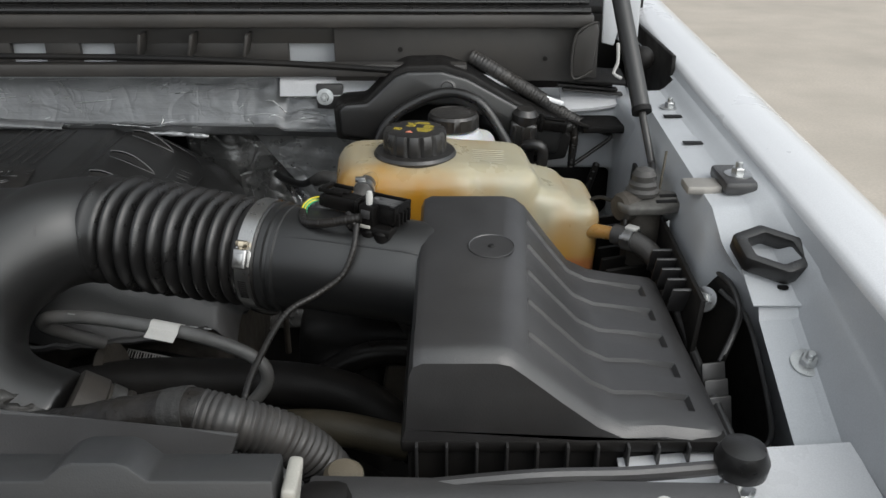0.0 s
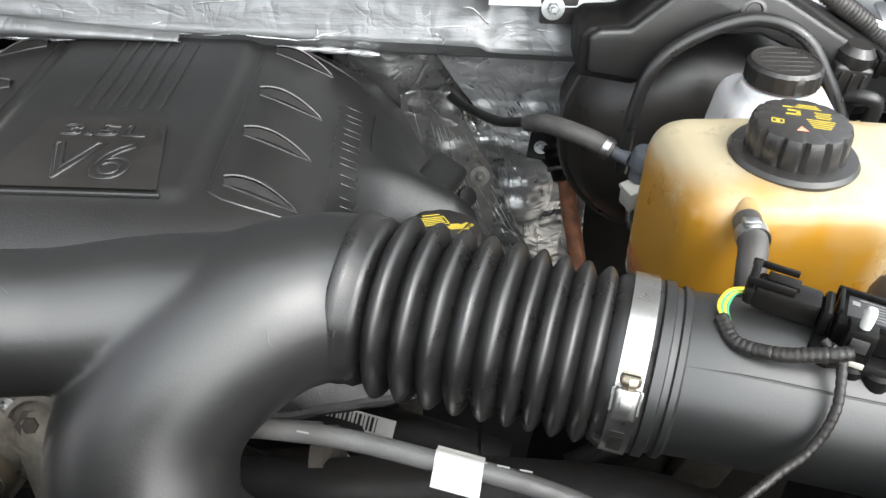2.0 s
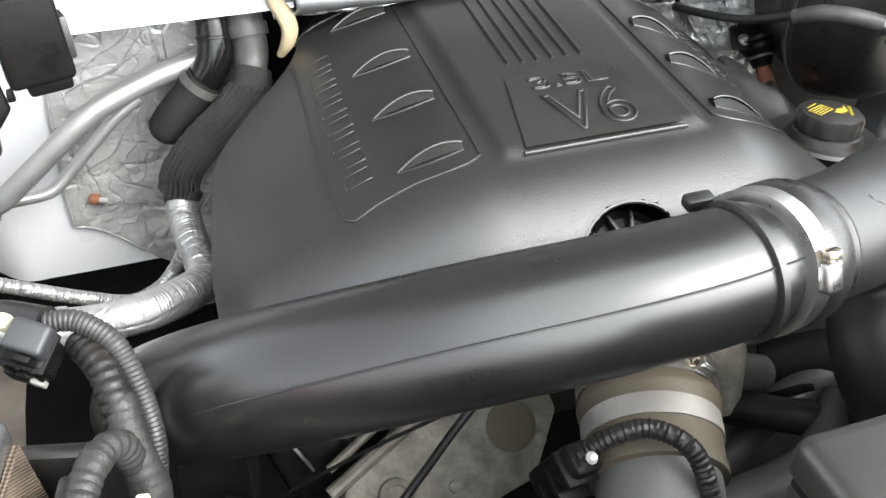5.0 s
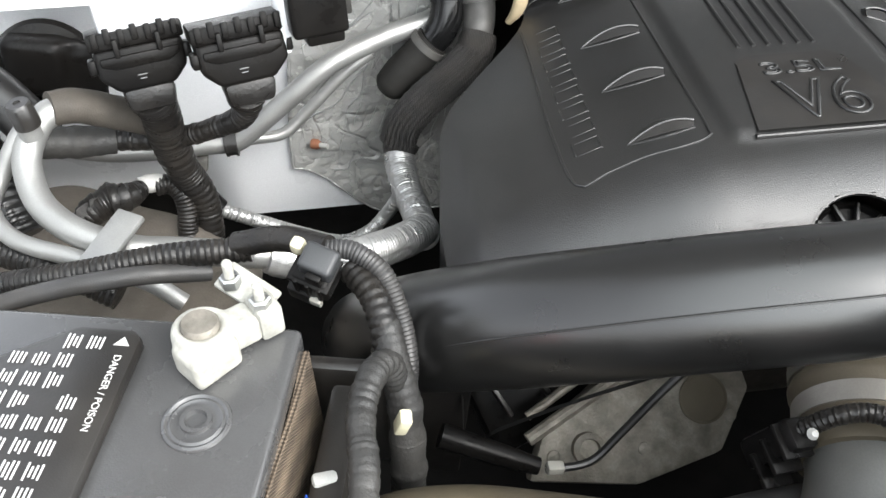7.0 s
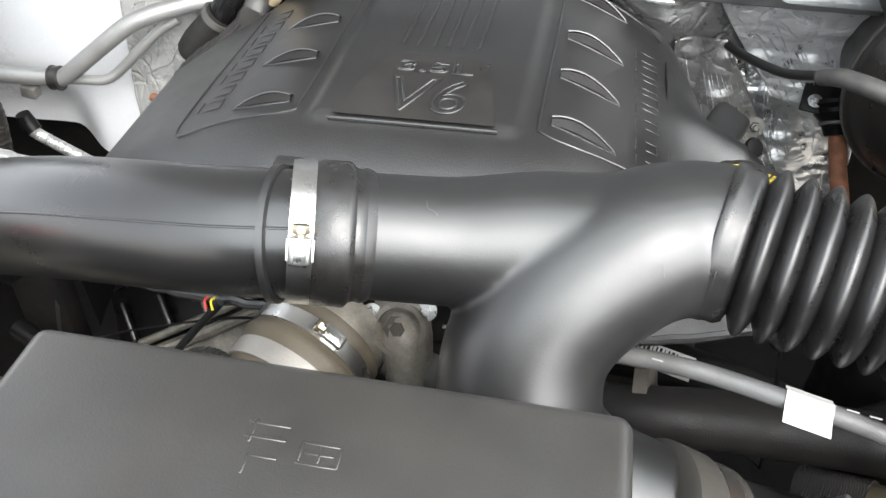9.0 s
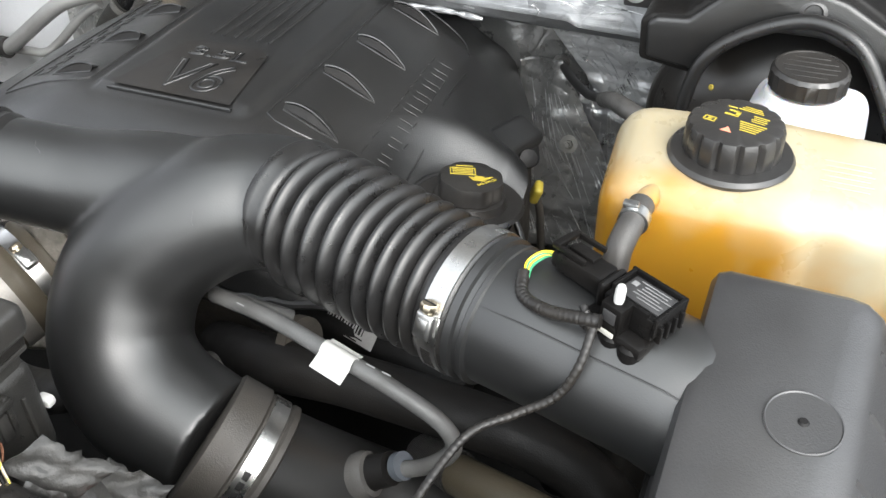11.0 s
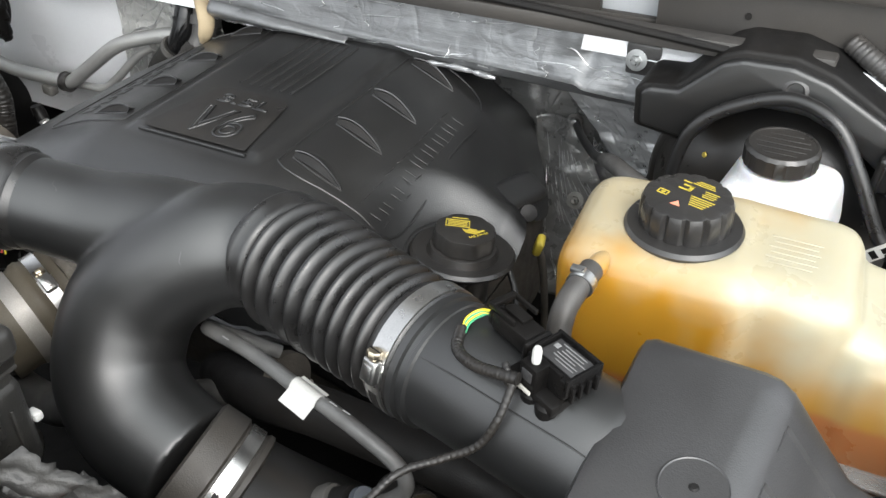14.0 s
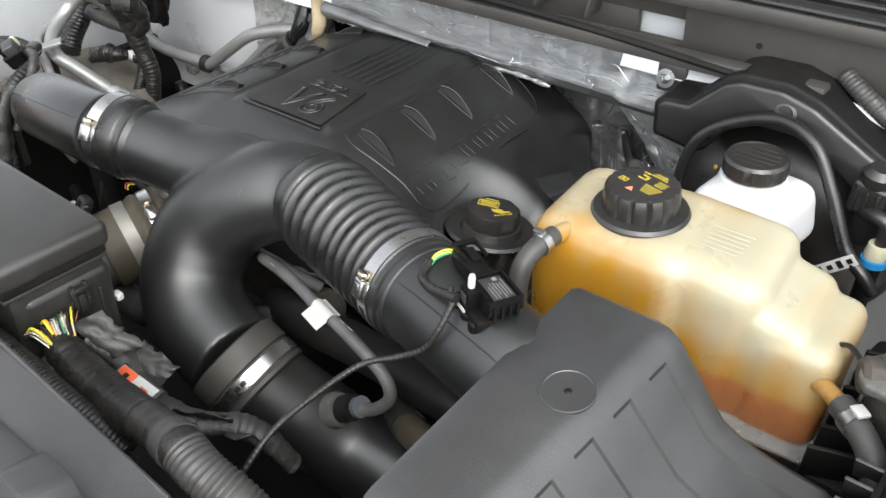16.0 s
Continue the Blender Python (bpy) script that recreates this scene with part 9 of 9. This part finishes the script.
def build_front_edge():
    s = bmesh.new()
    sheet(s, 30, 10, lambda u, v: Vector((-0.62 + 0.50 * u, 0.29 + 0.120 * v, 1.172 - 0.062 * max(0, u - 0.45) - 0.01 * (1 - v) + 0.002 * math.sin(u * 9))), 0.004)
    rcv = thing("radiator_cover", (-0.37, 0.35, 1.16), "black plastic sight shield over the radiator", "plastic cover")
    part("plate", s, BOXP, rcv)
    part("rear_edge", sweep(bmesh.new(), [Vector((-0.62 + 0.10 * k, 0.4105, 1.1715 - 0.062 * max(0, 0.2 * k - 0.45))) for k in range(6)], 0.0022, 8, 0.01), BOXP, rcv, "rounded rear edge")
    part("plug_ring", lathe(bmesh.new(), [(0.0110, 0.0), (0.0125, 0.0022), (0.0175, 0.0024), (0.0185, 0.0)], (-0.345, 0.3880, 1.1655), None, 40), BOXP, rcv, "raised ring")
    part("plug", lathe(bmesh.new(), [(0.0095, 0.0), (0.0095, 0.0022), (0.0070, 0.0040), (0.001, 0.0044)], (-0.345, 0.3880, 1.1655), None, 28), RUBBER, rcv, "domed black plug")
    part("rib", sweep(bmesh.new(), [(-0.323, 0.4095, 1.1655), (-0.310, 0.388, 1.1650), (-0.297, 0.365, 1.1635)], 0.0016, 8, 0.004), BOXP, rcv, "raised rib")
    b = thing("latch_crossbar", (-0.25, 0.36, 1.14), "dark slate plastic crossbar with a raised middle", "crossbar")
    ol = [(-0.40, -0.03), (0.164, -0.03), (0.164, 0.013), (0.100, 0.013), (0.091, 0.021), (0.085, 0.0232), (0.063, 0.0232), (0.057, 0.021), (0.048, 0.013), (-0.40, 0.013)]
    part("bar", prism(bmesh.new(), ol, 0.030, Matrix.Translation((-0.25, 0.372, 1.142)) @ turn(80, 0, 0).to_4x4(), 0.002), SLATE, b)
    part("lower_step", rbox(bmesh.new(), (-0.368, 0.330, 1.118), (0.564, 0.03, 0.03), 0.003, turn(10, 0, 0)), SLATE, b)
    melt(part("foam_end", rbox(bmesh.new(), (-0.0815, 0.358, 1.132), (0.008, 0.030, 0.046), 0.002, turn(0, 8, 0)), GREYPLUG, b, "crumbling pale foam"), 0.0016, 2)
    e = thing("front_trim", (0.05, 0.40, 1.08), "black plastic trim strip in front of the filter box", "trim")
    part("strip", rbox(bmesh.new(), (0.050, 0.402, 1.098), (0.26, 0.024, 0.012), 0.004, turn(12, 3, 2)), BOXP, e)
    part("tube", sweep(bmesh.new(), [(-0.05, 0.405, 1.100), (0.05, 0.412, 1.106), (0.12, 0.425, 1.098), (0.185, 0.442, 1.090)], 0.005, 10), BOXP, e)
    part("grommet", lathe(bmesh.new(), [(0.0125, 0), (0.0125, 0.010), (0.009, 0.014), (0.003, 0.015)], (-0.061, 0.422, 1.092), turn(10, 0, 0), 24), TAN, e, "tan rubber plug")
    part("lump", rbox(bmesh.new(), (-0.066, 0.376, 1.108), (0.030, 0.024, 0.040), 0.008), DARK, e)
    bolt("clip", (0.124, 0.376, 1.100), (0, 0, 1), 0.010, PAPER, "white plastic push clip", e)
    cn = thing("crossmember", (0.0, 0.33, 1.02), "dark crossmember in front of the bay", "beam", kind="structure")
    part("beam", rbox(bmesh.new(), (-0.50, 0.33, 0.98), (1.60, 0.06, 0.28), 0.01), DARK, cn)
    g = thing("grille_bracket", (-0.42, 0.31, 1.16), "pale grey bracket on the sight shield", "bracket")
    part("plate", rbox(bmesh.new(), (-0.325, 0.315, 1.178), (0.05, 0.035, 0.010), 0.003, turn(0, 0, 15)), GREYPLUG, g)


build_front_edge()


def build_rear_right():
    """Between cover and booster: vacuum line, shift shaft, plug."""
    v = thing("vacuum_line", (-0.2, 1.15, 1.03), "black vacuum line with grey rubber ends", "hose")
    part("line", sweep(bmesh.new(), [(-0.272, 1.245, 0.996), (-0.256, 1.227, 1.006), (-0.232, 1.187, 1.010), (-0.1985, 1.136, 1.021), (-0.172, 1.090, 1.046), (-0.158, 1.072, 1.055)], 0.0050, 14), TUBE, v)
    part("ring", lathe(bmesh.new(), [(0.0052, -0.002), (0.0105, -0.002), (0.0110, 0.001), (0.0085, 0.004), (0.0052, 0.004)], (-0.2545, 1.223, 1.0065), aim((0.5, -0.86, 0.05)), 24), BOOT, v, "grey rubber grommet ring")
    part("end", sweep(bmesh.new(), [(-0.172, 1.094, 1.042), (-0.158, 1.074, 1.054), (-0.138, 1.054, 1.058), (-0.115, 1.041, 1.055), (-0.098, 1.0325, 1.050)], [0.0080, 0.0092, 0.0096, 0.0096, 0.0092], 20), BOOT, v, "dusty grey rubber hose end")
    part("clip", lathe(bmesh.new(), [(0.0093, -0.003), (0.0108, -0.003), (0.0108, 0.003), (0.0093, 0.003)], (-0.103, 1.035, 1.051), aim((0.7, -0.4, -0.2)), 20), ZINC, v)
    part("nozzle", sweep(bmesh.new(), [(-0.099, 1.033, 1.050), (-0.084, 1.021, 1.048)], [0.0060, 0.0070], 16), BLUEGREY, v, "blue-grey nozzle")
    p = thing("pressure_sensor", (-0.072, 1.03, 1.04), "blue-grey sensor with a pale plug on the booster", "sensor")
    ax = Vector((-0.10, 0.05, -1.0)).normalized()
    o = Vector((-0.073, 1.013, 1.050))
    part("body", lathe(bmesh.new(), [(0.004, -0.0145), (0.0105, -0.0135), (0.0125, -0.010), (0.0125, 0.004), (0.0095, 0.006), (0.0095, 0.018), (0.004, 0.019)], o, aim(ax), 28), BLUEGREY, p)
    part("cheek", rbox(bmesh.new(), o + Vector((0.006, -0.004, 0.002)), (0.014, 0.016, 0.020), 0.004, turn(0, 12, 20), 3), BLUEGREY, p)
    rp = turn(8, -8, 28)
    c = Vector((-0.0775, 1.008, 1.018))
    part("plug", rbox(bmesh.new(), c, (0.021, 0.017, 0.020), 0.0022, rp), GREYPLUG, p, "pale grey wiring plug")
    part("plug_collar", rbox(bmesh.new(), c + rp @ Vector((0, 0, 0.011)), (0.024, 0.019, 0.005), 0.0015, rp), GREYPLUG, p, "pale plug collar")
    part("plug_latch", rbox(bmesh.new(), c + rp @ Vector((0, -0.0095, 0.001)), (0.008, 0.003, 0.015), 0.0008, rp), GREYPLUG, p, "pale plug latch")
    for q in (-1, 0, 1):
        part("plug_tooth", rbox(bmesh.new(), c + rp @ Vector((0.0065 * q, -0.004, -0.012)), (0.0035, 0.006, 0.006), 0.0008, rp), GREYPLUG, p)
    part("lead", sweep(bmesh.new(), [(-0.0785, 1.007, 1.006), (-0.080, 1.000, 0.996), (-0.072, 0.992, 0.986), (-0.060, 0.985, 0.980)], 0.0034, 10), TAPE, p)
    s = thing("steering_shaft", (-0.13, 1.16, 0.93), "rusty steering shaft below a rubber boot", "shaft")
    part("shaft", sweep(bmesh.new(), [(-0.111, 1.188, 0.918), (-0.105, 1.164, 0.886), (-0.099, 1.143, 0.862), (-0.090, 1.105, 0.815)], 0.0098, 18), RUST, s)
    bd = aim((0.10, -0.62, -0.75))
    part("boot", lathe(bmesh.new(), [(0.027, 0), (0.028, 0.005), (0.023, 0.010), (0.024, 0.015), (0.0165, 0.024), (0.0125, 0.040)], (-0.118, 1.210, 0.950), bd, 28), PLUGB, s, "black rubber boot")
    part("boot_ring", lathe(bmesh.new(), [(0.0165, 0.0235), (0.0182, 0.0245), (0.0182, 0.0275), (0.0158, 0.0285)], (-0.118, 1.210, 0.950), bd, 28), BOOT, s, "grey boot ring")
    bolt("flange_bolt", (-0.143, 1.199, 0.954), (0, -0.6, 0.8), 0.0042, ZINC, "small zinc bolt", s)
    part("flange", rbox(bmesh.new(), (-0.125, 1.207, 0.953), (0.062, 0.042, 0.004), 0.0015, turn(36, 6, -8)), PLUGB, s, "black flange plate")
    dp = thing("dipstick", (-0.228, 1.06, 0.93), "oil dipstick with a yellow plastic handle", "dipstick")
    part("handle", rbox(bmesh.new(), (-0.228, 1.056, 0.936), (0.010, 0.018, 0.026), 0.004, turn(20, 15, 20), 3), YELLOW, dp, "yellow plastic handle")
    part("tube", sweep(bmesh.new(), [(-0.228, 1.058, 0.927), (-0.225, 1.062, 0.905), (-0.224, 1.07, 0.85), (-0.226, 1.08, 0.78)], 0.0045, 12), GRIME, dp, "thin grimy guide tube")
    bt = thing("ground_stud", (-0.235, 1.03, 0.98), "dull steel nut on the foil beside the cover", "bolt")
    bolt("nut", (-0.214, 1.130, 0.957), (0, -0.9, 0.4), 0.0055, BRACKET, "dull steel flange nut", bt)


build_rear_right()
